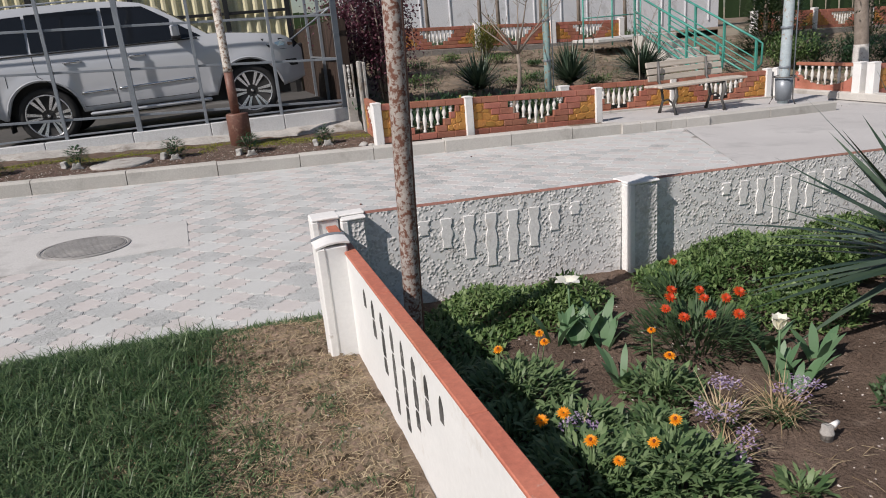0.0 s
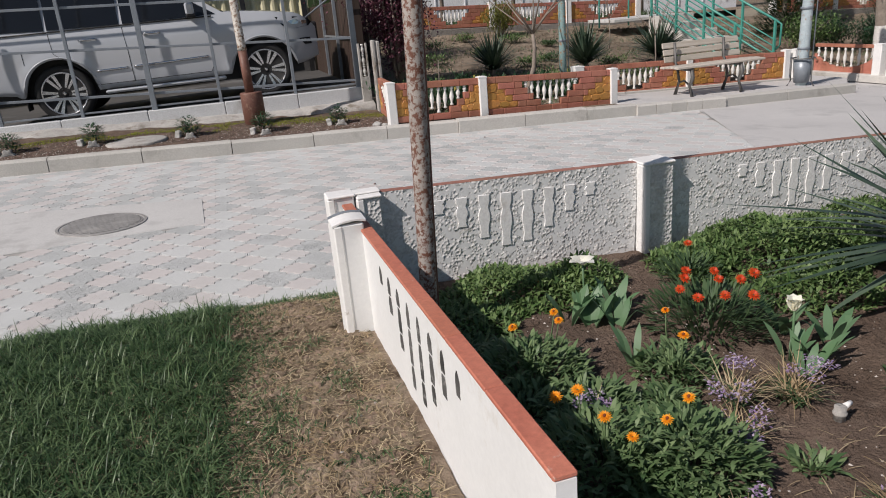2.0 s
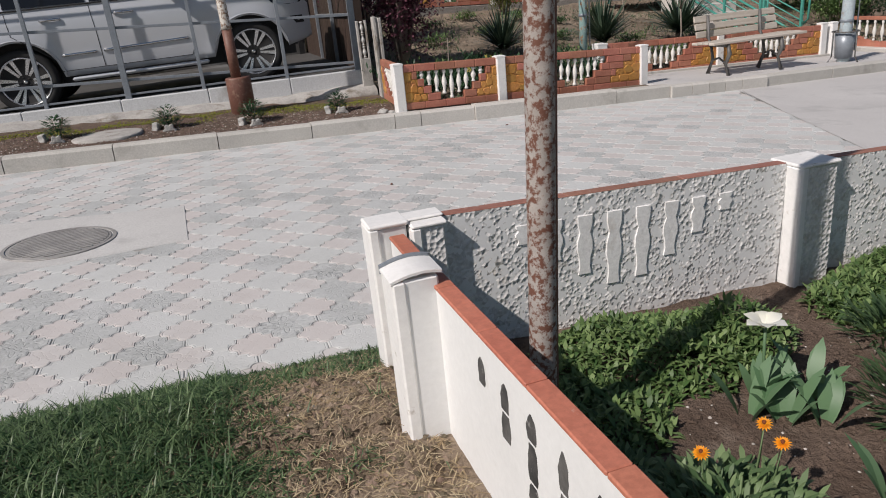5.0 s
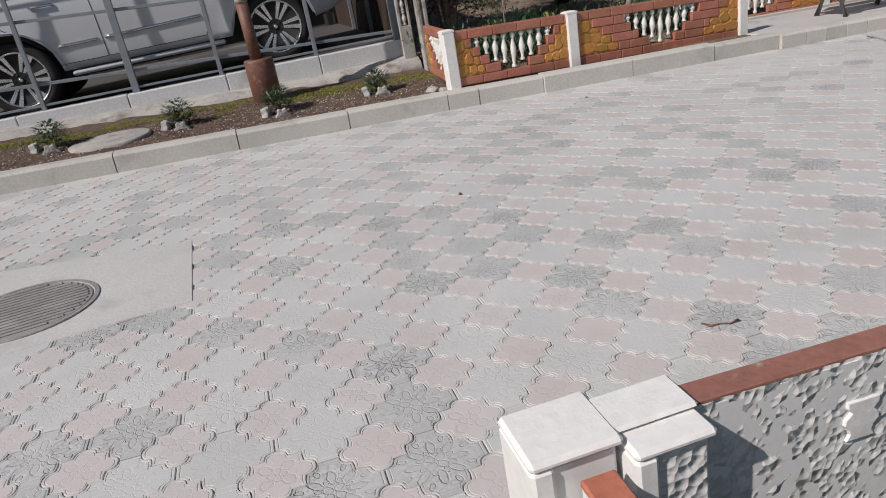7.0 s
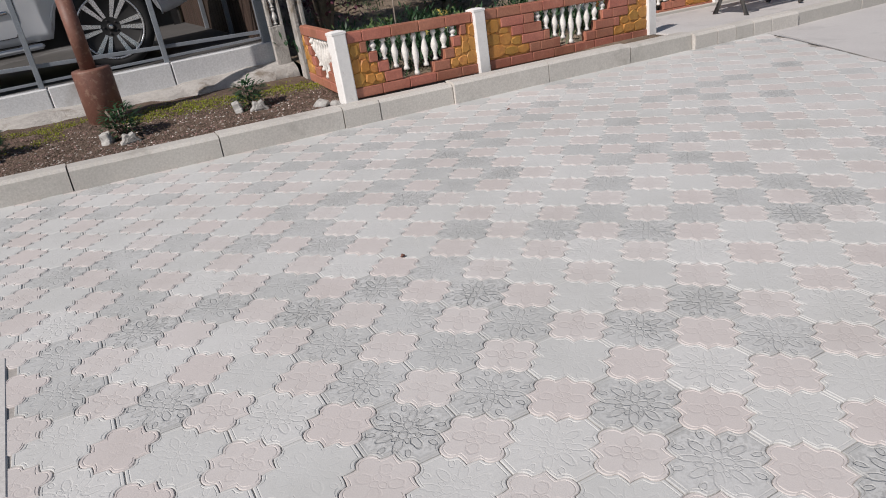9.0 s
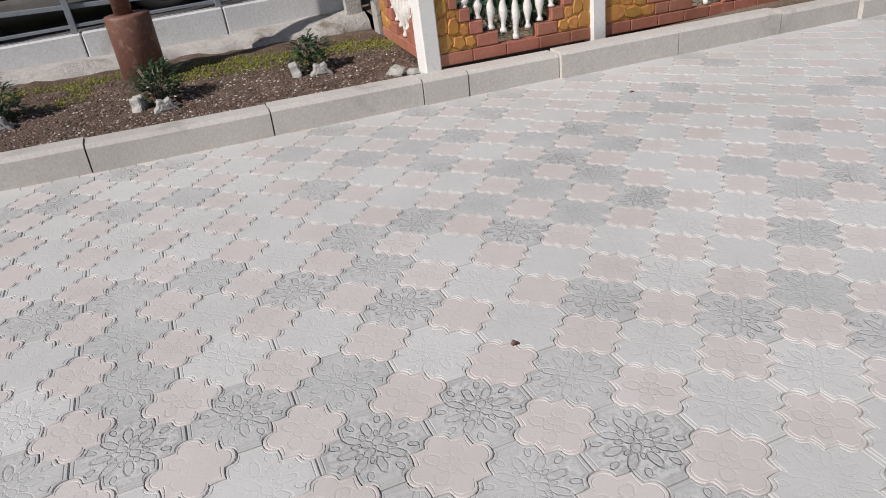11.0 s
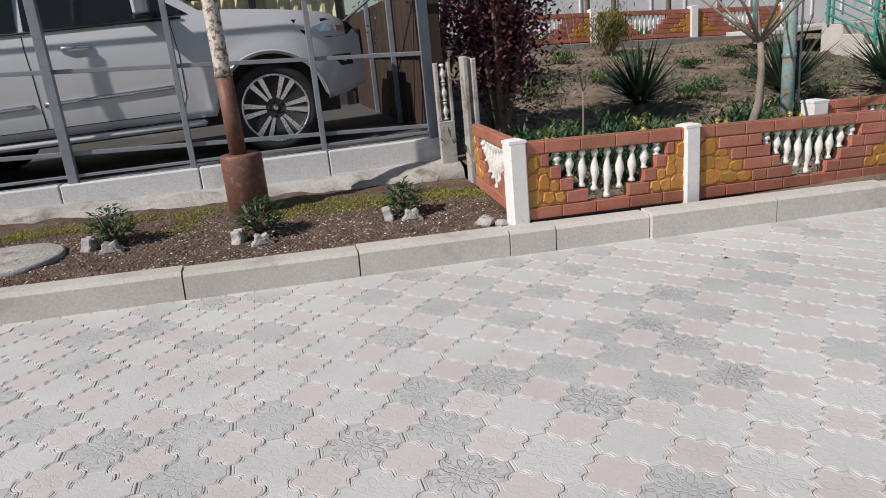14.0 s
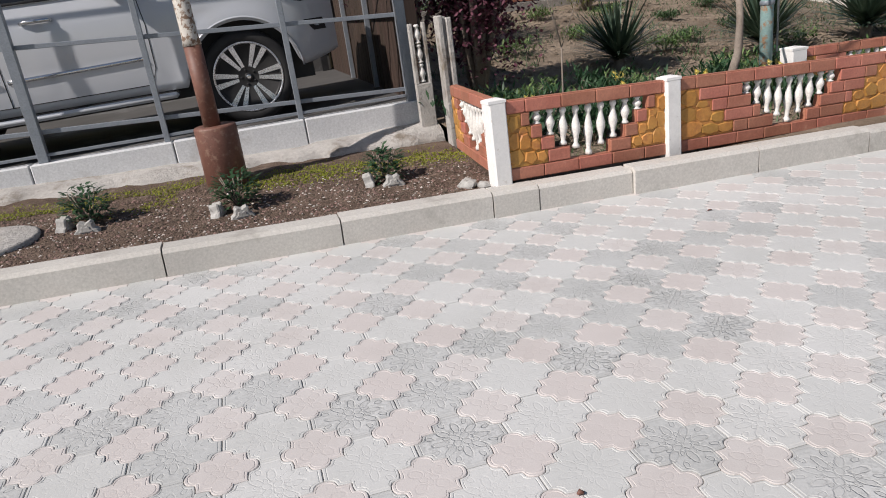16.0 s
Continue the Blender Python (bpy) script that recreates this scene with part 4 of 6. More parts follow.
def slotted_wall():
    """White panel beside the lawn with a V of dark baluster slots on its outer face."""
    t = thing("bed_wall", 0.066, -0.49, 0, 0, "smooth white panel with baluster slots drawn as dark shade patches and terracotta coping", "low wall", "white bed walls")
    t.matrix_basis = pose(0.070, -0.49, 0.625, 0, 0, -90 + 0.9)
    # local x runs towards the viewer along the wall, local -y is the outer face
    W = 1.84
    slots = [(0.42, 0.078), (0.545, 0.15), (0.67, 0.235), (0.795, 0.322), (0.917, 0.318), (1.038, 0.245), (1.157, 0.155), (1.285, 0.085)]
    m = Mesh()
    ZT, ZB = -0.012, -0.50
    top = -0.060
    box(m, 0, W, 0, 0.042, ZB, ZT)
    part("panel", m, WHITE, t)
    # cast openings, their shade painted on: chains of dark bulges, pointed top, pale breaks
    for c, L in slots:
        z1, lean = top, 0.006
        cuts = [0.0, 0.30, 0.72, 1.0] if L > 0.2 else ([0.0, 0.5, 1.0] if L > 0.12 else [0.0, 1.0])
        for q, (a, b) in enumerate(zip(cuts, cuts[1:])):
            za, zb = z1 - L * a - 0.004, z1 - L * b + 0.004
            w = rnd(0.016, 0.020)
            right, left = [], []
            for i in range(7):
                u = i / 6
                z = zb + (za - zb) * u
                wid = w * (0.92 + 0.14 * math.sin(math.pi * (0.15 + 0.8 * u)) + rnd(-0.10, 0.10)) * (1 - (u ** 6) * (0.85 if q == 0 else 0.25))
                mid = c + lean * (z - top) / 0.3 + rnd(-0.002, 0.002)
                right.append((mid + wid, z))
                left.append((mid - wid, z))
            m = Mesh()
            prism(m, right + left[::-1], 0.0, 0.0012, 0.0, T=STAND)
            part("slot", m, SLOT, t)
    for a, b in ((0, 0.15), (0.15, 0.42), (0.42, 0.66), (0.66, 0.94), (0.94, 1.21), (1.21, 1.50), (1.50, W)):
        m = Mesh()
        box(m, a + 0.0015, b - 0.0015, -0.004, 0.046, ZT, rnd(-0.001, 0.001), 0.003)
        part("coping", m, COPING, t, "terracotta painted coping")
    return t


slotted_wall()
m = Mesh()
box(m, 0.066, 0.108, -0.50, -0.17, 0.0, 0.612)
structure("wall_short", m, WHITE, "short white wall piece at the corner", "wall")
m = Mesh()
box(m, 0.062, 0.112, -0.495, -0.172, 0.612, 0.624, 0.003)
structure("trim_short_coping", m, COPING, "terracotta painted coping of a short wall", "coping")
m = Mesh()
box(m, 0.02, 0.30, -2.75, -2.335, 0.0, 0.52, 0.012)
structure("wall_end_block", m, POST_WHITE, "chipped white end block of the bed wall", "wall")


def pipe_post():
    t = thing("pipe_post", 0.271, -0.79, 0.1, 0, "rusty steel pipe post with flaking pale paint", "post")
    m = Mesh()
    tube(m, [(-0.004, 0, -0.2), (0.012, 0, 0.35), (0.042, 0, 1.2), (0.082, 0, 2.4)], [0.034] * 4, 20)
    part("pipe", m, RUST, t)
    m = Mesh()
    tube(m, [(0.034, 0.0, 0.0), (0.044, 0, 0.35), (0.074, 0, 1.2), (0.114, 0, 2.4)], [0.010] * 4, 8)
    part("welded_rod", m, BROWN_IRON, t, "thin rusty rod welded to the pipe")
    return t


pipe_post()

# ---- the parked car ----
def car(x, y, z, rz):
    t = thing("car", x, y, z, 0.0, "large silver-white off-road car parked behind a steel fence", "car")
    t.matrix_basis = pose(x, y, z, 0, rz, 0)
    R, AX = 0.40, (0.0, 2.85)

    def z_low(u):
        b = 0.40
        if u > 3.2:
            b = 0.42 + 0.10 * ((u - 3.2) / 0.52) ** 2
        if u < -0.6:
            b = 0.44 + 0.08 * ((-0.6 - u) / 0.6)
        for a in AX:
            d = abs(u - a)
            if d < 0.475:
                b = max(b, 0.40 + math.sqrt(0.475 ** 2 - d * d))
        return b

    def z_top(u):
        if u < 2.28:
            return 1.235
        if u < 3.30:
            return 1.29 - 0.10 * ((u - 2.28) / 1.02) ** 1.6
        return 1.19 - 0.26 * ((u - 3.30) / 0.42) ** 2.0

    def half(u, zz):
        h = 0.985 - 0.16 * (zz - 0.86) ** 2
        if zz > 1.08:
            h -= 0.22 * (zz - 1.08)
        for a in AX:
            d = math.hypot(u - a, zz - 0.40)
            if d < 0.62:
                h += 0.018 * max(0.0, min(1.0, (0.62 - d) / 0.10))
        if u > 3.0:
            h -= 0.26 * ((u - 3.0) / 0.72) ** 2.3
        if u < -0.75:
            h -= 0.10 * ((-0.75 - u) / 0.45) ** 2
        return h

    us = sorted(set([round(-1.19 + 0.049 * i, 3) for i in range(101)]))
    LV = 12
    for side in (-1, 1):
        m = Mesh()
        v, f = [], []
        for u in us:
            lo, hi = z_low(u), z_top(u)
            for k in range(LV + 1):
                zz = lo + (hi - lo) * k / LV
                v.append((u, side * half(u, zz), zz))
            v.append((u, side * (half(u, lo) - 0.10), lo + 0.01))
        n = LV + 2
        for i in range(len(us) - 1):
            for k in range(LV):
                q = (i * n + k, (i + 1) * n + k, (i + 1) * n + k + 1, i * n + k + 1)
                f.append(q if side < 0 else q[::-1])
            q = (i * n + n - 1, (i + 1) * n + n - 1, (i + 1) * n, i * n)
            f.append(q if side < 0 else q[::-1])
        m.add(v, f, True)
        part("body_side", m, PAINT, t)
    # bonnet and rear deck, nose and tail
    m = Mesh()
    v, f = [], []
    cross = [-1, -0.8, -0.4, 0, 0.4, 0.8, 1]
    for u in us:
        hi = z_top(u)
        for c in cross:
            v.append((u, c * half(u, hi), hi + (0.035 * (1 - c * c) if u > 2.2 else 0.0)))
    n = len(cross)
    for i in range(len(us) - 1):
        for k in range(n - 1):
            f.append((i * n + k, (i + 1) * n + k, (i + 1) * n + k + 1, i * n + k + 1))
    m.add(v, f, True)
    part("bonnet", m, PAINT, t)
    for u, nm in ((us[-1], "nose"), (us[0], "tail")):
        m = Mesh()
        lo, hi = z_low(u), z_top(u)
        ring = [(u, -half(u, lo + (hi - lo) * k / 6), lo + (hi - lo) * k / 6) for k in range(7)]
        ring += [(p[0], -p[1], p[2]) for p in ring[::-1]]
        m.add(ring, [tuple(range(len(ring)))])
        part(nm, m, PAINT, t)
    m = Mesh()
    box(m, 3.64, 3.76, -0.55, 0.55, 0.72, 1.02, 0.02)
    part("grille", m, BLACK, t)
    m = Mesh()
    box(m, -1.05, 3.45, -0.72, 0.72, 0.30, 1.12)
    part("underbody", m, BLACK, t)
    # cabin
    line = [(2.42, 1.24), (2.05, 1.50), (1.70, 1.72), (1.50, 1.81), (1.2, 1.865), (0.7, 1.89), (0.1, 1.89), (-0.5, 1.87), (-0.85, 1.83), (-0.98, 1.70), (-1.10, 1.45), (-1.17, 1.22)]
    hw = lambda zz: 0.925 - 0.30 * max(0.0, zz - 1.22) - 0.9 * max(0.0, zz - 1.72) ** 1.5
    m = Mesh()
    n = len(line)
    v = [(u, -hw(zz), zz) for u, zz in line] + [(u, hw(zz), zz) for u, zz in line]
    f = [(i, i + 1, n + i + 1, n + i) for i in range(n - 1)]
    v += [(u, -0.925, 1.22) for u, zz in line] + [(u, 0.925, 1.22) for u, zz in line]
    f += [(2 * n + i, 2 * n + i + 1, i + 1, i) for i in range(n - 1)]
    f += [(n + i, n + i + 1, 3 * n + i + 1, 3 * n + i) for i in range(n - 1)]
    m.add(v, f, False)
    part("cabin", m, PAINT, t)
    wins = {"rear_quarter_window": [(-0.90, 1.30), (-0.06, 1.27), (-0.06, 1.77), (-0.72, 1.75), (-0.86, 1.62)],
            "rear_door_window": [(-0.02, 1.27), (0.92, 1.26), (0.92, 1.79), (-0.02, 1.78)],
            "front_door_window": [(0.97, 1.26), (1.86, 1.26), (1.86, 1.55), (1.52, 1.76), (0.97, 1.79)],
            "front_quarter_window": [(1.90, 1.26), (2.26, 1.27), (1.90, 1.51)]}
    for side in (-1, 1):
        for nm, poly in wins.items():
            m = Mesh()
            ring = [(u, side * (hw(zz) + 0.007), zz) for u, zz in poly]
            inner = [(u, side * (hw(zz) - 0.01), zz) for u, zz in poly]
            k = len(poly)
            fs = [tuple(range(k)) if side < 0 else tuple(range(k))[::-1]]
            fs += [((i + 1) % k, i, k + i, k + (i + 1) % k) if side < 0 else (i, (i + 1) % k, k + (i + 1) % k, k + i) for i in range(k)]
            m.add(ring + inner, fs)
            part(nm, m, GLASS_DARK, t)
        m = Mesh()
        pts = [(u, side * (hw(1.245) + 0.022), 1.245) for u in (-0.9, 0.0, 1.0, 2.2)]
        tube(m, pts, 0.011, 6)
        part("belt_trim", m, CHROME if side > 0 else BLACK, t)
    m = Mesh()
    ws = [(2.40, 1.262), (2.02, 1.53), (1.68, 1.745)]
    v = []
    for u, zz in ws:
        v += [(u + 0.012, -hw(zz) + 0.07, zz + 0.012), (u + 0.012, hw(zz) - 0.07, zz + 0.012)]
    m.add(v, [(0, 1, 3, 2), (2, 3, 5, 4)])
    part("windscreen", m, GLASS_DARK, t)

    def side_bar(name, pts, r, material, off=0.004, label=""):
        fine = []
        for (ua, za), (ub, zb) in zip(pts, pts[1:]):
            k = max(1, round(math.hypot(ub - ua, zb - za) / 0.06))
            fine += [(ua + (ub - ua) * i / k, za + (zb - za) * i / k) for i in range(k)]
        pts = fine + [pts[-1]]
        for side in (-1, 1):
            m = Mesh()
            tube(m, [(u, side * (half(u, zz) + off), zz) for u, zz in pts], r, 6)
            part(name, m, material, t, label)

    def side_patch(name, poly, material, off=0.006, side=-1, depth=0.02):
        m = Mesh()
        k = len(poly)
        ring = [(u, side * (half(u, zz) + off), zz) for u, zz in poly]
        inner = [(u, side * (half(u, zz) - depth), zz) for u, zz in poly]
        fs = [tuple(range(k)) if side < 0 else tuple(range(k))[::-1]]
        fs += [((i + 1) % k, i, k + i, k + (i + 1) % k) if side < 0 else (i, (i + 1) % k, k + (i + 1) % k, k + i) for i in range(k)]
        m.add(ring + inner, fs)
        return part(name, m, material, t)

    # door seams, side moulding, creases, handles
    for pts in ([(-0.02, 1.22), (0.0, 0.95), (0.20, 0.80), (0.42, 0.62), (0.46, 0.47)], [(0.95, 1.22), (0.97, 0.9), (0.97, 0.47)],
                [(2.10, 1.24), (2.13, 0.95), (2.12, 0.60), (2.06, 0.47)], [(0.46, 0.47), (2.06, 0.47)], [(-0.62, 1.02), (-0.40, 1.02), (-0.40, 0.84)]):
        side_bar("door_seam", pts, 0.004, BLACK, 0.001)
    side_bar("side_moulding", [(0.50, 0.66), (0.92, 0.665)], 0.020, CHROME, 0.002, "chrome-edged side moulding")
    side_bar("side_moulding", [(1.00, 0.668), (2.05, 0.69)], 0.020, CHROME, 0.002, "chrome-edged side moulding")
    side_bar("arch_lip", [(0.50 * math.cos(a) + 0, 0.40 + 0.50 * math.sin(a)) for a in [0.05 + 0.11 * i for i in range(28)]], 0.010, PAINT, 0.002)
    side_bar("arch_lip", [(2.85 + 0.50 * math.cos(a), 0.40 + 0.50 * math.sin(a)) for a in [0.05 + 0.11 * i for i in range(28)]], 0.010, PAINT, 0.002)
    for side in (-1, 1):
        for u in (0.36, 1.22):
            m = Mesh()
            yy = side * (half(u + 0.1, 1.06) + 0.022)
            tube(m, [(u, yy - side * 0.02, 1.09), (u + 0.03, yy, 1.097), (u + 0.20, yy, 1.097), (u + 0.235, yy - side * 0.02, 1.09)], 0.016, 8)
            part("door_handle", m, CHROME, t, "chrome door handle")
    # running boards
    for side in (-1, 1):
        m = Mesh()
        ya, yb = (side * 1.02, side * 0.80)
        box(m, 0.55, 2.25, min(ya, yb), max(ya, yb), 0.335, 0.385, 0.02)
        part("running_board", m, PAINT, t, "pale running board")
        m = Mesh()
        box(m, 0.60, 2.20, min(side * 0.98, side * 0.82), max(side * 0.98, side * 0.82), 0.386, 0.392, 0.002)
        part("step_tread", m, BLACK, t)
    # lamps, mirrors, fog lamp, tail lamp
    for side in (-1, 1):
        side_patch("headlight", [(3.10, 1.135), (3.20, 1.00), (3.42, 0.955), (3.60, 0.97), (3.66, 1.02), (3.60, 1.075), (3.40, 1.12)], GLASS_DARK, 0.006, side)
        side_patch("headlight_lens", [(3.28, 1.06), (3.34, 1.01), (3.44, 1.01), (3.46, 1.065), (3.38, 1.085)], CHROME, 0.010, side)
        side_patch("headlight_lens", [(3.49, 1.055), (3.50, 1.0), (3.57, 1.005), (3.58, 1.045)], CHROME, 0.012, side)
        side_patch("fog_lamp_bezel", [(3.42, 0.80), (3.50, 0.70), (3.62, 0.70), (3.60, 0.80)], BLACK, 0.006, side)
        side_patch("bumper_vent", [(3.45, 0.66), (3.44, 0.52), (3.62, 0.54), (3.64, 0.66)], PAINT, 0.010, side)
        side_patch("tail_lamp", [(-1.17, 1.18), (-0.98, 1.18), (-1.06, 1.02), (-1.17, 1.00)], RED_LENS, 0.008, side)
        m = Mesh()
        box(m, 1.86, 1.98, min(side * 0.95, side * 1.17), max(side * 0.95, side * 1.17), 1.28, 1.46, 0.03)
        mir = part("wing_mirror", m, PAINT, t)
        m = Mesh()
        box(m, 1.855, 1.985, min(side * 0.93, side * 1.165), max(side * 0.93, side * 1.165), 1.25, 1.30, 0.015)
        part("mirror_base", m, BLACK, mir)
    # roof rails
    for side in (-1, 1):
        m = Mesh()
        tube(m, [(-0.7, side * 0.62, 1.86), (-0.55, side * 0.62, 1.915), (1.0, side * 0.62, 1.925), (1.2, side * 0.62, 1.87)], 0.014, 6)
        part("roof_rail", m, STEEL, t)
    # mudflap
    m = Mesh()
    box(m, -0.52, -0.50, -0.93, -0.70, 0.22, 0.46, 0.004)
    part("mudflap", m, BLACK, t)
    # wheels
    for a in AX:
        for side in (-1, 1):
            T = pose(0, 0, 0, 90 if side < 0 else -90, 0, 0)
            m = Mesh()
            lathe(m, [(0.10, -0.16), (0.20, -0.10), (0.285, -0.20), (0.292, 0.0), (0.262, -0.02), (0.25, -0.07), (0.05, -0.075)], 36)
            w = part("wheel", m, BLACK, t, at=Matrix.Translation((a, side * 0.945, R)) @ T)
            m = Mesh()
            lathe(m, [(0.29, -0.25), (0.34, -0.262), (0.382, -0.24), (0.398, -0.20), (0.40, -0.12), (0.398, -0.05), (0.384, -0.012), (0.345, 0.006), (0.30, 0.000), (0.287, -0.02)], 48)
            part("tyre", m, RUBBER, w)
            m = Mesh()
            lathe(m, [(0.278, -0.06), (0.284, 0.002), (0.300, 0.004), (0.302, -0.01), (0.300, -0.06)], 48)
            part("rim_lip", m, ALLOY, w)
            for s in range(6):
                for off in (-1, 1):
                    m = Mesh()
                    th = 2 * math.pi * s / 6
                    d0, d1 = th + off * 0.20, th + off * 0.17
                    p0 = Vector((0.065 * math.cos(d0), 0.065 * math.sin(d0), 0))
                    p1 = Vector((0.288 * math.cos(d1), 0.288 * math.sin(d1), 0))
                    d = (p1 - p0).normalized()
                    nn = Vector((-d.y, d.x, 0))
                    w0, w1 = 0.012, 0.024
                    v = [p0 - nn * w0, p0 + nn * w0, p1 + nn * w1, p1 - nn * w1]
                    top = [Vector((q.x, q.y, -0.022 if i < 2 else -0.004)) for i, q in enumerate(v)]
                    low = [Vector((q.x, q.y, -0.07)) for q in v]
                    m.add(top + low, [(0, 3, 2, 1), (0, 1, 5, 4), (1, 2, 6, 5), (2, 3, 7, 6), (3, 0, 4, 7)])
                    part("spoke", m, ALLOY, w)
            m = Mesh()
            lathe(m, [(0.070, -0.06), (0.070, -0.030), (0.050, -0.024)], 20)
            part("hub", m, ALLOY, w)
            m = Mesh()
            lathe(m, [(0.036, -0.03), (0.036, -0.014), (0.030, -0.010), (0.008, -0.009)], 20)
            part("hub_cap", m, BLACK, w)
            m = Mesh()
            lathe(m, [(0.022, -0.012), (0.022, -0.006), (0.012, -0.005)], 16)
            part("badge", m, CHROME, w)
            for s in range(5):
                m = Mesh()
                th = 2 * math.pi * (s + 0.5) / 5
                lathe(m, [(0.011, -0.03), (0.011, -0.014), (0.006, -0.011)], 6, T=pose(0.062 * math.cos(th), 0.062 * math.sin(th), 0))
                part("lug_nut", m, BLACK, w)
    return t


car(-2.598, 8.945, 0.355, -1.12)

# ---- things beside the street ----
def lamp_column(x, y, z):
    t = thing("lamp_column", x, y, z, 0, "steel pole with a thick brown rusty sleeve and flaking paint above", "pole")
    m = Mesh()
    tube(m, [(0, 0, -0.1), (0, 0, 0.475), (0, 0, 0.490), (0, 0, 0.491)], [0.148, 0.148, 0.142, 0.09], 28)
    part("sleeve", m, BROWN_IRON, t, "brown rusty sleeve")
    m = Mesh()
    tube(m, [(-0.015, 0, 0.485), (-0.02, 0, 1.05)], [0.060, 0.060], 20)
    part("lower_pipe", m, BROWN_IRON, t)
    m = Mesh()
    tube(m, [(-0.02, 0, 1.04), (-0.022, 0, 1.10), (-0.045, 0, 3.6)], [0.064, 0.055, 0.052], 20)
    part("upper_pipe", m, FLAKED, t, "upper pipe with flaking cream paint")
    return t


lamp_column(-0.078, 6.70, 0.115)


def painted_pole(x, y, z, r, top, material, label, lean=0.0):
    t = thing("lamp_column", x, y, z, 0, label, "pole")
    m = Mesh()
    tube(m, [(0, 0, -0.2), (0, 0, 0.5), (lean * 0.5, 0, 1.4), (lean, 0, top)], [r, r, r * 0.96, r * 0.9], 18)
    part("pipe", m, material, t)
    m = Mesh()
    tube(m, [(r * 1.25, -r, 0.15), (r * 1.25 + lean, -r, top * 0.98)], 0.009, 6)
    part("conduit", m, STEEL, t)
    for zz in (0.55, 1.15, 1.75):
        m = Mesh()
        lathe(m, [(r * 1.05, zz), (r * 1.12, zz + 0.006), (r * 1.12, zz + 0.03), (r * 1.05, zz + 0.036)], 18)
        part("clamp_band", m, STEEL, t)
    return t


painted_pole(4.66, 6.83, 0.28, 0.055, 3.4, TEAL_POLE, "weathered teal painted pole with rust patches")
painted_pole(8.29, 5.82, -0.15, 0.082, 3.6, BLUE_POLE, "grey-blue painted street pole with a litter bin frame", 0.03)


def bin_frame(x, y, z):
    t = thing("litter_bin", x, y, z, 0, "dark iron litter bin stand around a street pole", "bin")
    m = Mesh()
    n = 16
    tube(m, [(0.17 * math.cos(2 * math.pi * i / n), 0.17 * math.sin(2 * math.pi * i / n), 0.42) for i in range(n + 1)], 0.010, 6, cap=False)
    part("top_ring", m, BENCH_IRON, t)
    for i in range(3):
        a = 0.7 + 2 * math.pi * i / 3
        m = Mesh()
        tube(m, [(0.17 * math.cos(a), 0.17 * math.sin(a), 0.42), (0.17 * math.cos(a), 0.17 * math.sin(a), 0.08), (0.22 * math.cos(a), 0.22 * math.sin(a), 0.0)], 0.010, 6)
        part("leg", m, BENCH_IRON, t)
    m = Mesh()
    lathe(m, [(0.115, 0.05), (0.135, 0.40), (0.128, 0.40), (0.108, 0.06)], 18)
    part("bucket", m, STEEL, t, "dull grey metal bucket")
    return t


bin_frame(8.29, 5.82, street(8.29) + 0.142)


def bench(x, y, z, rz):
    t = thing("bench", x, y, z, rz, "park bench with weathered pale planks on dark iron legs", "bench")
    for i, (yy, zz) in enumerate(((-0.20, 0.43), (-0.085, 0.435), (0.03, 0.43), (0.145, 0.42))):
        m = Mesh()
        box(m, -0.78, 0.78, yy, yy + 0.10, zz, zz + 0.032, 0.006)
        part("seat_plank", m, WOOD, t)
    for i, (yy, zz) in enumerate(((0.27, 0.50), (0.30, 0.60), (0.33, 0.70))):
        m = Mesh()
        box(m, -0.68, 0.70, -0.014, 0.014, 0.0, 0.085, 0.006, T=pose(0, yy, zz, -14, 0, 0))
        part("back_plank", m, WOOD, t)
    for sx in (-0.52, 0.36):
        m = Mesh()
        tube(m, [(sx, -0.16, 0.425), (sx, -0.20, 0.30), (sx, -0.13, 0.16), (sx, -0.20, 0.0)], [0.026, 0.030, 0.022, 0.028], 8)
        part("leg", m, BENCH_IRON, t)
        m = Mesh()
        tube(m, [(sx, 0.25, 0.79), (sx, 0.23, 0.50), (sx, 0.17, 0.42), (sx, 0.12, 0.22), (sx, 0.22, 0.0)], [0.020, 0.024, 0.026, 0.022, 0.028], 8)
        part("leg", m, BENCH_IRON, t)
        m = Mesh()
        tube(m, [(sx, -0.18, 0.41), (sx, 0.19, 0.40)], 0.022, 8)
        part("cross_bar", m, BENCH_IRON, t)
        m = Mesh()
        tube(m, [(sx, -0.14, 0.17), (sx, 0.0, 0.24), (sx, 0.13, 0.20)], 0.014, 8)
        part("stretcher", m, BENCH_IRON, t)
    return t


bench(6.68, 5.86, street(6.68) + 0.142, 1.5)


def concrete_upright(x, y, z):
    t = thing("concrete_post", x, y, z, 0, "grey grooved concrete fence post beside a cut baluster panel", "fence post")
    m = Mesh()
    box(m, -0.055, -0.012, -0.06, 0.06, -0.3, 1.02, 0.008)
    box(m, 0.012, 0.055, -0.06, 0.06, -0.3, 1.00, 0.008)
    box(m, -0.014, 0.014, -0.03, 0.06, -0.3, 1.01)
    part("shaft", m, ROUGH_CONCRETE, t)
    m = Mesh()
    box(m, -0.20, -0.06, 0.30, 0.36, -0.1, 0.50, 0.006)
    box(m, -0.20, -0.17, 0.30, 0.36, 0.50, 0.98, 0.004)
    box(m, -0.085, -0.06, 0.30, 0.36, 0.50, 0.98, 0.004)
    part("panel_remnant", m, ROUGH_CONCRETE, t)
    for k in range(3):
        part("baluster", baluster(0.15), BALUSTER, t, at=pose(-0.13, 0.33, 0.51 + 0.155 * k))
    return t


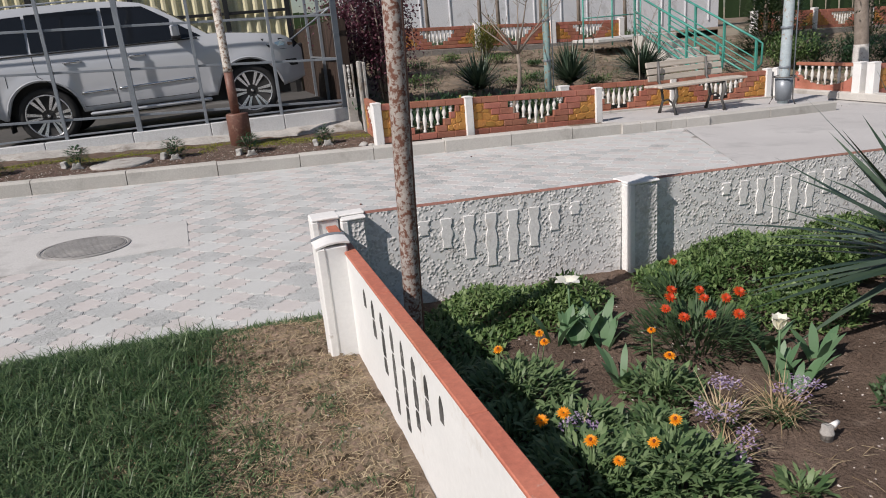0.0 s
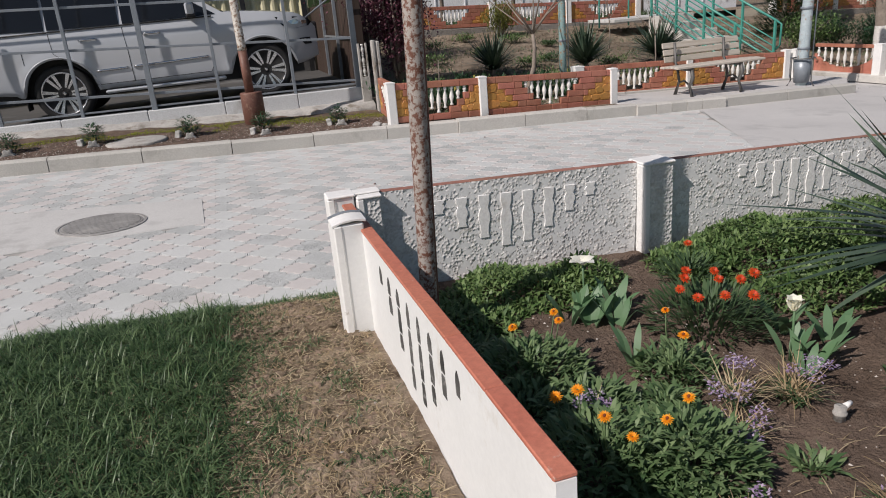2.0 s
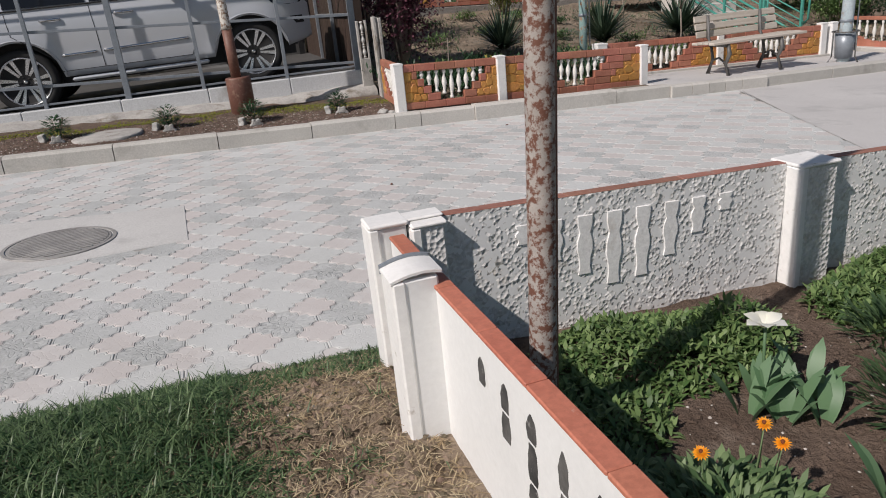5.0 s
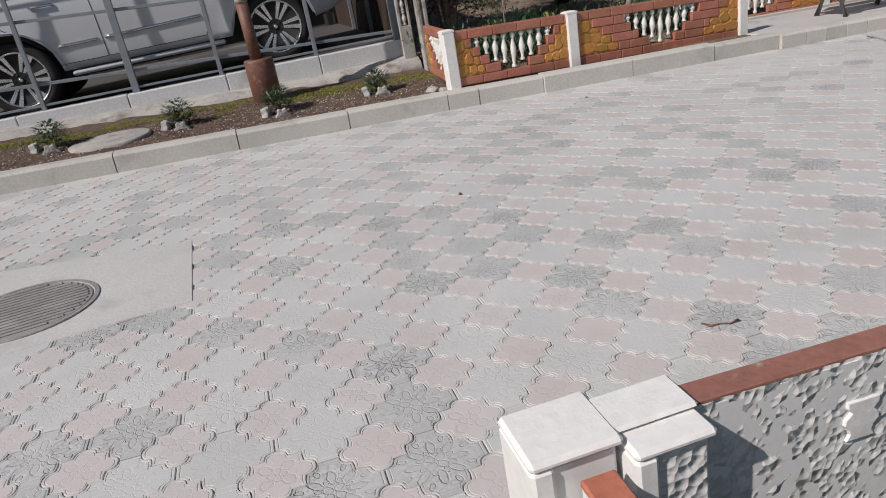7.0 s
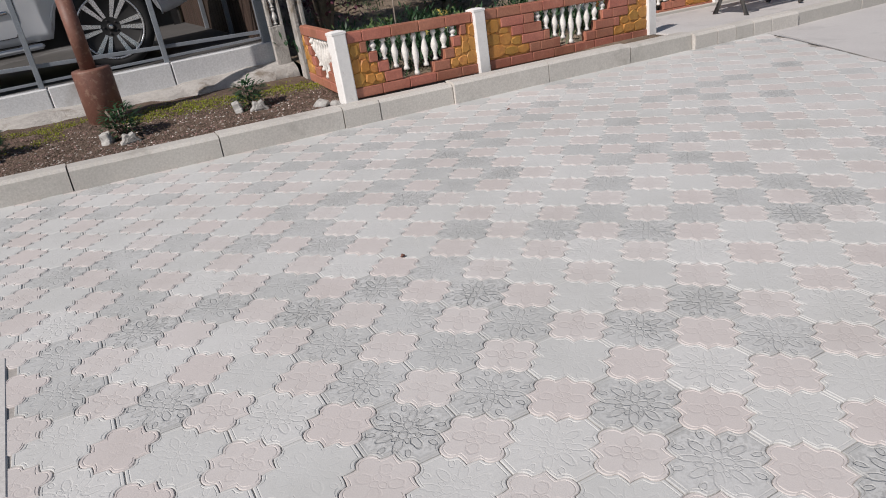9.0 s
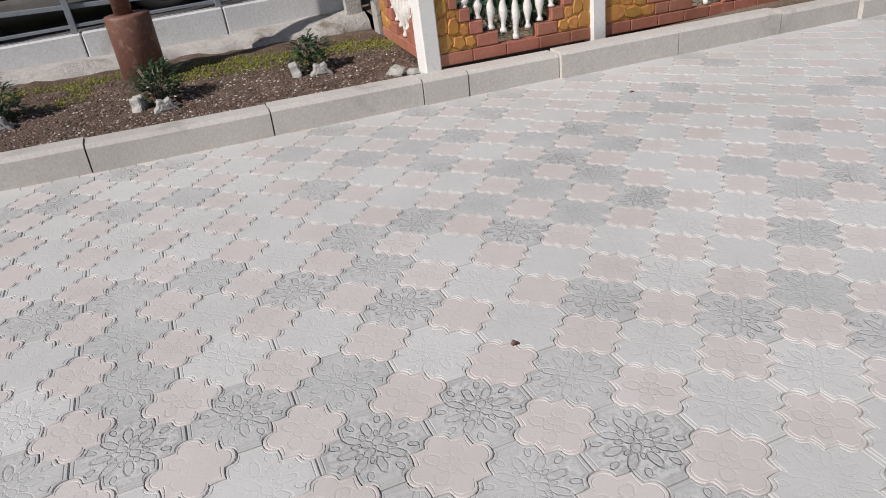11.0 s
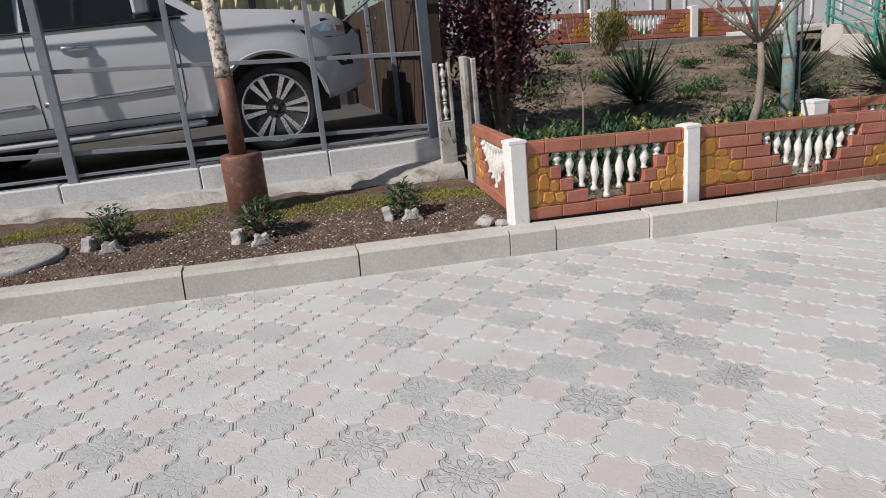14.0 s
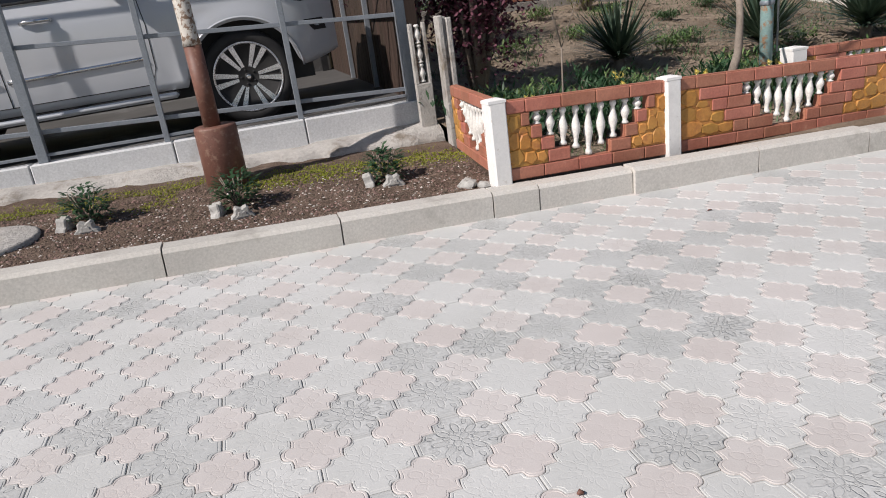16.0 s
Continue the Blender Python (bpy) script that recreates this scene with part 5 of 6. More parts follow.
concrete_upright(1.745, 6.92, 0.10)


# small shrubs with carved stones in the verge
def rose_shrub(x, y, s):
    z = strip_z(x, y)
    t = thing("small_shrub", x, y, z, rnd(0, 360), "small dark green leafy shrub among carved stones", "shrub", "verge shrubs")
    m = Mesh()
    for i in range(6):
        a = rnd(0, 6.28)
        tube(m, [(0, 0, -0.02), (0.05 * s * math.cos(a), 0.05 * s * math.sin(a), 0.11 * s), (0.08 * s * math.cos(a), 0.08 * s * math.sin(a), 0.19 * s)], 0.004, 5)
    tagged(part("stalk", m, BARK, t), kind="stuff")
    m = Mesh()
    for i in range(330):
        a, e = rnd(0, 6.28), rnd(0.1, 1.0)
        r = 0.12 * s * math.sqrt(random.random())
        zz = rnd(0.03, 0.26) * s * (1 - 0.35 * r / 0.11 / s)
        d = (math.cos(a), math.sin(a), rnd(-0.1, 0.9))
        strip(m, (r * math.cos(a), r * math.sin(a), zz), d, rnd(0.035, 0.062) * s, rnd(0.015, 0.024) * s, rnd(0.3, 1.2), 3)
    part("leaves", m, ROSE_LEAF, t)
    return t


def carved_stone(x, y, rz, w, h, tip=0.0):
    z = strip_z(x, y)
    t = thing("carved_stone", x, y, z, rz, "small scalloped white garden stone set in chippings", "stone", "verge stones")
    t.matrix_basis = pose(x, y, z, tip, 0, rz)
    n = 14
    q = []
    for i in range(n + 1):
        a = math.pi * i / n
        r = 1 + 0.16 * math.cos(6 * a)
        q.append((w / 2 * math.cos(a) * r, max(-0.02, h * math.sin(a) * r)))
    m = Mesh()
    prism(m, q + [(-w / 2, -0.03), (w / 2, -0.03)], -0.03, 0.03, 0.008, T=STAND)
    part("slab_body", m, STONE, t)
    m = Mesh()
    prism(m, [(u * 0.55, 0.01 + v * 0.5) for u, v in q], 0.028, 0.036, 0.004, T=STAND)
    part("raised_shell", m, STONE, t)
    return t


for x, y, s in ((-0.93, 6.22, 1.1), (-0.01, 6.02, 1.08), (0.975, 6.12, 1.05), (-2.05, 6.2, 1.1), (-2.95, 6.1, 1.0), (-3.9, 6.15, 1.0)):
    rose_shrub(x, y, s)
    carved_stone(x + 0.01, y - 0.20, rnd(-10, 10), 0.13, 0.07)
    carved_stone(x - 0.13, y - 0.10, rnd(40, 80), 0.11, 0.08, rnd(-12, 12))


def rock(x, y, z, s, label, material=STONE, flat=0.6):
    t = thing("rock", x, y, z, rnd(0, 360), label, "rock")
    m = Mesh()
    bmx = bmesh.new()
    bmesh.ops.create_icosphere(bmx, subdivisions=2, radius=s)
    k = rnd(0, 50)
    v = []
    for vt in bmx.verts:
        c = vt.co
        d = 1 + 0.35 * noise.noise(Vector((c.x / s * 1.4 + k, c.y / s * 1.4, c.z / s * 1.4)))
        v.append((c.x * d, c.y * d, c.z * d * flat))
    m.add(v, [tuple(q.index for q in fc.verts) for fc in bmx.faces], False)
    bmx.free()
    part("stone_body", m, material, t)
    return t


rock(1.40, 5.62, street(1.4) + 0.16, 0.07, "pale rough rock beside a white fence post")
rock(1.49, 5.56, street(1.4) + 0.15, 0.045, "small pale rock beside a white fence post")


def scatter(name, n, pick, size, material, label, category, flat=0.55):
    """Loose chips joined into one heap."""
    m = Mesh()
    for i in range(n):
        x, y, z = pick()
        s = rnd(*size)
        k = 5
        a0 = rnd(0, 6.28)
        ring = [(x + s * rnd(0.6, 1) * math.cos(a0 + 2 * math.pi * j / k), y + s * rnd(0.6, 1) * math.sin(a0 + 2 * math.pi * j / k), z + rnd(-0.1, 0.25) * s) for j in range(k)]
        o = len(m.v)
        m.add(ring + [(x + rnd(-.3, .3) * s, y + rnd(-.3, .3) * s, z + s * flat * rnd(0.7, 1.4))], [(j, (j + 1) % k, k) for j in range(k)])
    return tagged(part(name, m, material), label, category, kind="stuff")


def on(fz, x0, x1, y0, y1):
    def pick():
        x, y = rnd(x0, x1), rnd(y0, y1)
        return x, y, fz(x, y)
    return pick


scatter("chippings", 9000, on(strip_z, -3.5, 1.65, 5.46, 6.7), (0.006, 0.018), MULCH, "brown and grey chippings over the planting strip", "chippings")
scatter("chippings_pale", 1500, on(strip_z, -3.5, 1.65, 5.46, 6.5), (0.005, 0.014), PEBBLE, "pale pebbles among the chippings", "pebbles")


def moss_band():
    m = Mesh()
    for i in range(26000):
        x = rnd(-4, 1.68)
        y = 6.60 + 0.15 * random.gauss(0, 1) + 0.12 * lump(x, 0, 1.7)
        if lump(x, y, 2.1, 4) < -0.12 or y > 7.2 or y < 5.9:
            continue
        a = rnd(0, 6.28)
        strip(m, (x, y, strip_z(x, y) - 0.003), (math.cos(a), math.sin(a), rnd(0.3, 1.3)), rnd(0.010, 0.028), rnd(0.006, 0.012), 0.6, 2)
    return tagged(part("moss", m, MOSS), "yellow-green moss and sedum along the sill footing", "moss", kind="stuff")


moss_band()
m = Mesh()
lathe(m, [(0.36, -0.05), (0.36, 0.012), (0.34, 0.02), (0.05, 0.022)], 32)
w = thing("well_lid", -1.55, 6.05, strip_z(-1.55, 6.05) + 0.012, 0, "flat round concrete lid sunk in the planting strip", "lid")
part("disc", m, ROUGH_CONCRETE, w)

# ---- garden slope ----
def yucca(x, y, z, s, n=170, label="spiky green yucca with stiff narrow leaves", low=-0.15):
    t = thing("yucca", x, y, z, rnd(0, 360), label, "yucca", "yuccas")
    m = Mesh()
    for i in range(n):
        a = rnd(0, 6.28)
        e = math.asin(rnd(math.sin(low), 0.98))
        d = (math.cos(a) * math.cos(e), math.sin(a) * math.cos(e), math.sin(e))
        strip(m, (0.03 * math.cos(a), 0.03 * math.sin(a), 0.06 * s + rnd(0, 0.08) * s), d, s * rnd(0.6, 1.05) * 0.58, 0.030 * s, rnd(0.0, 0.25), 3, shape="blade", fold=0.15)
    part("leaves", m, YUCCA_LEAF, t)
    m = Mesh()
    tube(m, [(0, 0, -0.1), (0, 0, 0.10 * s)], [0.05 * s, 0.04 * s], 8)
    part("stem", m, BARK, t)
    return t


def bush(name, x, y, z, rx, ry, rz, n, leaf, material, label, group="", wood=BARK, stems=9, size=(0.03, 0.06), up=0.4):
    """A loose shrub: stems with leaves gathered round their ends."""
    t = thing(name, x, y, z, 0, label, "shrub", group)
    m = Mesh()
    tips = []
    for i in range(stems):
        a, k = rnd(0, 6.28), rnd(0.2, 1)
        tip = Vector((rx * k * math.cos(a), ry * k * math.sin(a), rz * rnd(0.55, 1.0)))
        mid = tip * 0.5 + Vector((rnd(-.1, .1) * rx, rnd(-.1, .1) * ry, 0.08 * rz))
        tube(m, [(0.02 * math.cos(a), 0.02 * math.sin(a), -0.05), mid, tip], [0.016 * (rz + 0.4), 0.010 * (rz + 0.4), 0.004], 5)
        tips += [tip, mid * 0.8 + tip * 0.2, mid]
    tagged(part("stalk", m, wood, t), kind="stuff")
    m = Mesh()
    for i in range(n):
        c = random.choice(tips)
        o = Vector((random.gauss(0, 0.30) * rx, random.gauss(0, 0.30) * ry, random.gauss(0, 0.16) * rz))
        p = c + o
        p.z = max(0.02, p.z)
        a = rnd(0, 6.28)
        strip(m, p, (math.cos(a), math.sin(a), rnd(-0.3, 1.0) + up), rnd(*size), leaf, rnd(0.1, 0.9), 2)
    part("leaves", m, material, t)
    return t


def bare_tree(x, y, z, pts, r, label, limbs=7, spread=0.7, lime=0.0):
    t = thing("young_tree", x, y, z, 0, label, "tree")
    m = Mesh()
    tube(m, pts, [r * (1 - 0.45 * i / (len(pts) - 1)) for i in range(len(pts))], 10)
    part("trunk", m, BARK, t)
    top = Vector(pts[-1])
    for i in range(limbs):
        a = 2 * math.pi * i / limbs + rnd(-0.3, 0.3)
        d = Vector((math.cos(a) * spread, math.sin(a) * spread, rnd(0.5, 1.2)))
        p1 = top + d * 0.35 + Vector((0, 0, rnd(-.05, .1)))
        p2 = p1 + d * 0.5 + Vector((rnd(-.1, .1), rnd(-.1, .1), rnd(-.1, .15)))
        m = Mesh()
        tube(m, [top - Vector((0, 0, 0.02)), p1, p2], [r * 0.42, r * 0.28, r * 0.10], 6)
        for k in range(4):
            b = p1.lerp(p2, rnd(0, 1))
            tube(m, [b, b + Vector((rnd(-.3, .3), rnd(-.3, .3), rnd(.05, .4)))], [r * 0.13, r * 0.05], 4, cap=False)
        part("limb", m, BARK, t)
    if lime:
        m = Mesh()
        tube(m, [(p[0], p[1], p[2]) for p in pts[:2]], [r * 1.03, r * 0.97], 12, cap=False)
        part("limewash", m, LIME_BARK, t, "white limewash band")
    return t


for x, y, s in ((4.10, 8.40, 1.30), (5.75, 8.15, 1.40), (7.35, 8.35, 1.45), (12.8, 8.6, 1.2), (15.2, 9.0, 1.2)):
    yucca(x, y, garden_z(x, y) + 0.02, s, 240, low=0.06)
bare_tree(3.80, 6.25, garden_z(3.8, 6.25), [(0, 0, -0.1), (0.01, 0, 0.22), (0.11, 0, 0.50), (0.14, 0.02, 0.75), (0.12, 0.02, 0.98)], 0.042, "slender bare young tree with a crooked trunk")
bare_tree(6.6, 7.3, garden_z(6.6, 7.3), [(0, 0, -0.1), (0.02, 0, 0.35), (0.0, 0, 0.7)], 0.016, "thin bare sapling on the slope", 5, 0.5)
bare_tree(2.55, 6.6, garden_z(2.55, 6.6), [(0, 0, -0.1), (0.02, 0, 0.35), (0.03, 0, 0.66)], 0.010, "thin bare sapling near the ochre fence", 3, 0.35)
bare_tree(7.4, 10.2, garden_z(7.4, 10.2), [(0, 0, -0.1), (0.02, 0, 0.3), (0.0, 0, 0.6)], 0.016, "thin bare sapling on the slope", 5, 0.5)
bush("plum_shrub", 2.3, 7.85, garden_z(2.3, 7.85), 0.50, 0.50, 1.9, 9000, 0.036, PURPLE_LEAF, "tall plum-purple leaved shrub behind the fence", stems=26, size=(0.04, 0.07))
bush("plum_shrub", 2.3, 10.2, garden_z(2.3, 10.2), 0.7, 0.6, 2.0, 5000, 0.036, PURPLE_LEAF, "tall plum-purple leaved shrub beside a boarded wall", stems=22, size=(0.04, 0.07))
bush("olive_bush", 5.95, 12.6, garden_z(5.95, 12.6), 0.36, 0.32, 0.66, 1800, 0.018, OLIVE_LEAF, "yellow-green feathery bush below the terrace fence", stems=18, size=(0.06, 0.12), up=0.9)
for x, y, s in ((3.5, 7.3, .3), (4.4, 7.0, .34), (4.9, 7.5, .3), (5.3, 7.1, .34), (6.2, 7.3, .36), (7.0, 7.4, .36), (2.9, 7.0, .28), (5.6, 9.4, .26), (4.6, 10.3, .3), (6.7, 9.9, .28), (3.3, 9.6, .34), (8.0, 7.6, .36), (3.9, 11.4, .25), (7.6, 11.6, .25), (6.4, 10.9, .22), (2.2, 6.9, .34), (2.6, 7.4, .36), (3.1, 6.4, .26), (3.7, 6.9, .3), (5.0, 8.9, .3), (6.5, 8.5, .34), (8.1, 8.8, .3), (4.7, 6.4, .26), (5.8, 11.6, .3), (4.9, 12.2, .3)):
    bush("low_shrub", x, y, garden_z(x, y), s, s * 0.9, s * 0.55, 420, 0.02, COVER if s > 0.29 else NARROW_LEAF, "low green leafy clump on the garden slope", "slope clumps", stems=7, size=(0.04, 0.09))


for x, y in ((2.05, 6.2), (2.35, 6.9), (2.6, 6.2), (2.8, 6.7), (3.15, 6.15), (3.2, 7.1), (3.5, 6.75), (3.9, 6.45), (4.25, 6.9), (4.6, 6.25), (4.95, 7.0), (2.0, 7.0)):
    bush("low_shrub", x, y, garden_z(x, y), 0.30, 0.26, 0.26, 520, 0.022, ROSE_LEAF, "dense dark green plants behind the ochre fence", "fence plants", stems=8, size=(0.05, 0.11), up=0.9)


def daffodils(x, y):
    t = thing("daffodils", x, y, garden_z(x, y), 0, "tuft of narrow leaves with pale yellow daffodils", "flowers", "daffodil tufts")
    m = Mesh()
    for i in range(40):
        a = rnd(0, 6.28)
        strip(m, (rnd(-.07, .07), rnd(-.07, .07), 0), (math.cos(a) * 0.35, math.sin(a) * 0.35, 1), rnd(0.2, 0.32), 0.012, 0.4, 3, shape="blade")
    part("leaves", m, NARROW_LEAF, t)
    for i in range(3):
        px, py, pz = rnd(-.1, .1), rnd(-.1, .1), rnd(0.24, 0.32)
        m = Mesh()
        for k in range(6):
            a = k * math.pi / 3
            strip(m, (px, py, pz), (math.cos(a), -0.7 + 0.2 * math.sin(a), math.sin(a)), 0.04, 0.026, 0.1, 2)
        tube(m, [(px, py, pz), (px, py - 0.025, pz)], [0.008, 0.014], 8)
        part("flower", m, YELLOW_P, t)
    return t


for x, y in ((3.05, 6.55), (3.45, 6.5), (2.7, 6.35), (4.2, 6.4), (4.5, 6.5), (2.35, 6.6), (3.3, 6.9), (4.0, 6.75), (4.75, 6.9), (3.6, 6.3)):
    daffodils(x, y)
scatter("clods", 5000, on(garden_z, 1.8, 13, 6.0, 13.3), (0.015, 0.06), HILL_SOIL, "dry earth clods over the garden slope", "clods")
m = Mesh()
for i in range(11000):
    x, y = rnd(1.8, 13), rnd(5.7, 12.8)
    if lump(x, y, 0.9, 8) < 0.0 and y > 7.2:
        continue
    a = rnd(0, 6.28)
    strip(m, (x, y, garden_z(x, y)), (math.cos(a), math.sin(a), rnd(0.5, 2)), rnd(0.04, 0.13), 0.012, 0.6, 2, shape="blade")
tagged(part("slope_weeds", m, NARROW_LEAF), "sparse green weeds on the dry slope", "weeds", kind="stuff")


# stairs with green rails
def stairs():
    x0, x1, y0, z0 = 9.15, 10.05, 8.50, street(9.4) + 0.10
    t = thing("garden_stairs", x0, y0, z0, 0, "grey concrete garden stairs climbing the slope", "stairs")
    for i in range(7):
        m = Mesh()
        box(m, 0, x1 - x0, i * 0.42, (i + 1) * 0.42 + 0.02, -0.3, (i + 1) * 0.165, 0.008)
        part("step", m, CONCRETE, t)
    m = Mesh()
    box(m, -0.9, x1 - x0 + 0.2, 2.96, 4.2, 1.08, 1.155, 0.01)
    part("landing", m, SLAB, t)
    return t


stairs()


def stair_rail(x, y0, z0, label):
    t = thing("stair_rail", x, y0, z0, 0, label, "railing", "green stair rails")
    rise = 0.393
    L = 2.9
    for yy in (0.0, 0.95, 1.9, 2.85):
        m = Mesh()
        box(m, -0.022, 0.022, yy - 0.022, yy + 0.022, rise * yy, rise * yy + 0.92, 0.003)
        part("post", m, GREEN_STEEL, t)
    for h, r in ((0.92, 0.024), (0.55, 0.014), (0.42, 0.012), (0.29, 0.012), (0.16, 0.022)):
        m = Mesh()
        tube(m, [(0, -0.05, h - 0.02), (0, L, h + rise * L)], r, 8)
        part("bar", m, GREEN_STEEL, t)
    m = Mesh()
    tube(m, [(0, -0.05, 0.9), (0, -0.16, 0.84), (0, -0.16, 0.45), (0, -0.05, 0.36)], 0.02, 8)
    part("scroll_end", m, GREEN_STEEL, t)
    return t


z_st = street(9.4) + 0.14
stair_rail(9.12, 8.45, z_st, "green painted steel stair railing, near side")
stair_rail(10.05, 8.45, z_st, "green painted steel stair railing, far side")


def landing_rail():
    t = thing("landing_rail", 7.9, 11.5, z_st + 1.155, 0, "thin green railing along the upper landing", "railing")
    for xx in (0.0, 0.75, 1.5):
        m = Mesh()
        tube(m, [(xx, 0, -0.2), (xx, 0, 0.85)], 0.02, 8)
        part("post", m, GREEN_STEEL, t)
    for h in (0.85, 0.45):
        m = Mesh()
        tube(m, [(0, 0, h), (1.5, 0, h)], 0.014, 8)
        part("bar", m, GREEN_STEEL, t)
    return t


landing_rail()


# whitewashed street tree and conifers
def big_tree(x, y, z):
    t = thing("street_tree", x, y, z, 0, "tree with a leaning limewashed trunk beside a balustrade", "tree")
    m = Mesh()
    tube(m, [(0, 0, -0.2), (0.02, 0, 0.4), (0.0, 0, 0.9), (-0.08, 0, 1.6), (-0.05, 0, 2.6)], [0.16, 0.14, 0.125, 0.12, 0.09], 14)
    part("trunk", m, BARK, t)
    m = Mesh()
    tube(m, [(0, 0, -0.1), (0.02, 0, 0.4), (0.0, 0, 0.86)], [0.166, 0.145, 0.129], 14, cap=False)
    part("limewash", m, LIME_BARK, t, "white limewash band")
    for i in range(8):
        a = i * 0.8
        p = Vector((-0.05, 0, 1.7 + 0.12 * i))
        q = p + Vector((math.cos(a) * 0.9, math.sin(a) * 0.9, 0.7))
        m = Mesh()
        tube(m, [p, p.lerp(q, 0.5) + Vector((0, 0, 0.05)), q], [0.05, 0.03, 0.012], 6)
        part("limb", m, BARK, t)
    m = Mesh()
    for i in range(3500):
        a = rnd(0, 6.28)
        r = 1.3 * math.sqrt(random.random())
        zz = 2.6 + 0.7 * random.gauss(0, 0.6)
        if lump(r * math.cos(a) * 1.7, r * math.sin(a) * 1.7, 1, zz * 1.7) < -0.05:
            continue
        strip(m, (r * math.cos(a), r * math.sin(a), zz), (rnd(-1, 1), rnd(-1, 1), rnd(-.5, 1)), rnd(0.05, 0.09), 0.03, 0.5, 2)
    part("crown", m, PINE_LEAF, t)
    return t


big_tree(11.35, 7.2, street(11.3) + 0.05)


def conifer(x, y, z, r, h, n, label):
    t = thing("conifer", x, y, z, 0, label, "conifer", "conifers on the slope")
    m = Mesh()
    tube(m, [(0, 0, -0.1), (0, 0, h)], [0.07, 0.01], 8)
    part("trunk", m, BARK, t)
    m = Mesh()
    for i in range(n):
        zz = h * (0.03 + 0.95 * random.random() ** 1.3)
        rr = r * (1 - (zz / h) ** 1.2) * (0.4 + 0.6 * math.sqrt(random.random())) * (0.85 + 0.3 * lump(zz * 4, random.random(), 2))
        a = rnd(0, 6.28)
        strip(m, (rr * math.cos(a), rr * math.sin(a), zz), (math.cos(a), math.sin(a), rnd(-0.2, 0.9)), rnd(0.08, 0.17), 0.035, 0.4, 2)
    part("crown", m, PINE_LEAF, t)
    return t


conifer(12.0, 10.4, garden_z(12, 10.4), 0.75, 2.4, 5200, "dense dark conifer on the slope")
conifer(13.6, 11.6, garden_z(13.6, 11.6), 0.9, 3.0, 4200, "dense dark conifer behind the stairs")
conifer(15.8, 11.0, garden_z(15.8, 11.0), 0.8, 2.6, 3200, "dark conifer beside the terrace fence")
bush("hedge_bush", 10.9, 8.5, garden_z(10.9, 8.5), 0.5, 0.45, 0.62, 2600, 0.026, COVER, "leafy light green bush beside the stairs", stems=14, size=(0.05, 0.09))
for i, (x, y) in enumerate(((11.6, 8.6), (12.3, 8.2), (13.1, 8.0), (13.9, 8.1), (14.7, 8.0))):
    bush("hedge_bush", x, y, garden_z(x, y), 0.5, 0.45, 0.55, 1500, 0.03, ROSE_LEAF, "dark evergreen hedge bush on the slope", "hedge bushes", stems=12, size=(0.05, 0.09))

# upper building and trees before it
m = Mesh()
box(m, 3.4, 16.0, 17.0, 17.4, 0.5, 6.0)
wall_far = structure("wall_building", m, PALE_WALL, "pale blue-white wall of a building on the terrace", "building wall")
for i in range(14):
    m = Mesh()
    box(m, -0.02, 0.02, -0.03, 0.0, 1.0, 5.9, 0.004)
    part("batten", m, PALE_WALL, wall_far, at=pose(3.9 + i * 0.9, 17.0, 0))
for x, y, h in ((5.35, 15.2, 3.2), (6.9, 15.4, 3.5), (7.25, 14.9, 3.3), (8.6, 15.1, 3.4), (9.6, 14.8, 3.0), (11.2, 15.0, 3.2)):
    bare_tree(x, y, 1.22 + street(x), [(0, 0, -0.1), (rnd(-.05, .05), 0, h * 0.4), (rnd(-.1, .1), 0, h * 0.75)], 0.06, "bare grey-barked tree on the terrace", 5, 0.5)
m = Mesh()
for i in range(4200):
    x, y = rnd(3.6, 11.5), rnd(14.0, 16.6)
    a = rnd(0, 6.28)
    strip(m, (x, y, 1.2 + street(x)), (math.cos(a), math.sin(a), rnd(1, 3)), rnd(0.10, 0.35), 0.014, 0.4, 2, shape="blade")
tagged(part("terrace_grass", m, NARROW_LEAF), "rough tall grass on the upper terrace", "grass", kind="stuff")
m = Mesh()
for i in range(90):
    x0 = -90 + i * 2.2
    h = 5 + 2.5 * noise.noise(Vector((i * 0.35, 0, 0)))
    m.add([(x0, 70, -3), (x0 + 2.2, 70, -3), (x0 + 2.2, 70 + rnd(0, 1), h + rnd(-.6, .6)), (x0, 70, h + rnd(-.6, .6))], [(0, 1, 2, 3)])
structure("backdrop", m, PINE_LEAF, "distant wooded rise", "backdrop")

# ---- lawn ----
def grass_density(x, y):
    edge = -0.52 + 0.10 * lump(x, y, 2.4, 2) + 0.04 * (y + 0.5)
    d = 1.0 if x < edge else max(0.0, 1 - (x - edge) / 0.22) * 0.7
    if y > -0.16 + 0.05 * lump(x, 0, 3.0):
        d = max(d, 0.75)
    d = max(d, 0.55 if lump(x, y, 3.1, 9) > 0.30 else 0.0)
    d = max(d, 0.5 if lump(x, y, 13.0, 4) > 0.42 else 0.0)
    for cx, cy, cr in ((-0.20, -0.66, 0.09), (-0.14, -1.02, 0.10), (-0.33, -1.28, 0.12), (-0.45, -0.55, 0.10), (-0.25, -1.75, 0.09)):
        d = max(d, 0.6 * (1 - math.hypot(x - cx, y - cy) / cr))
    return d


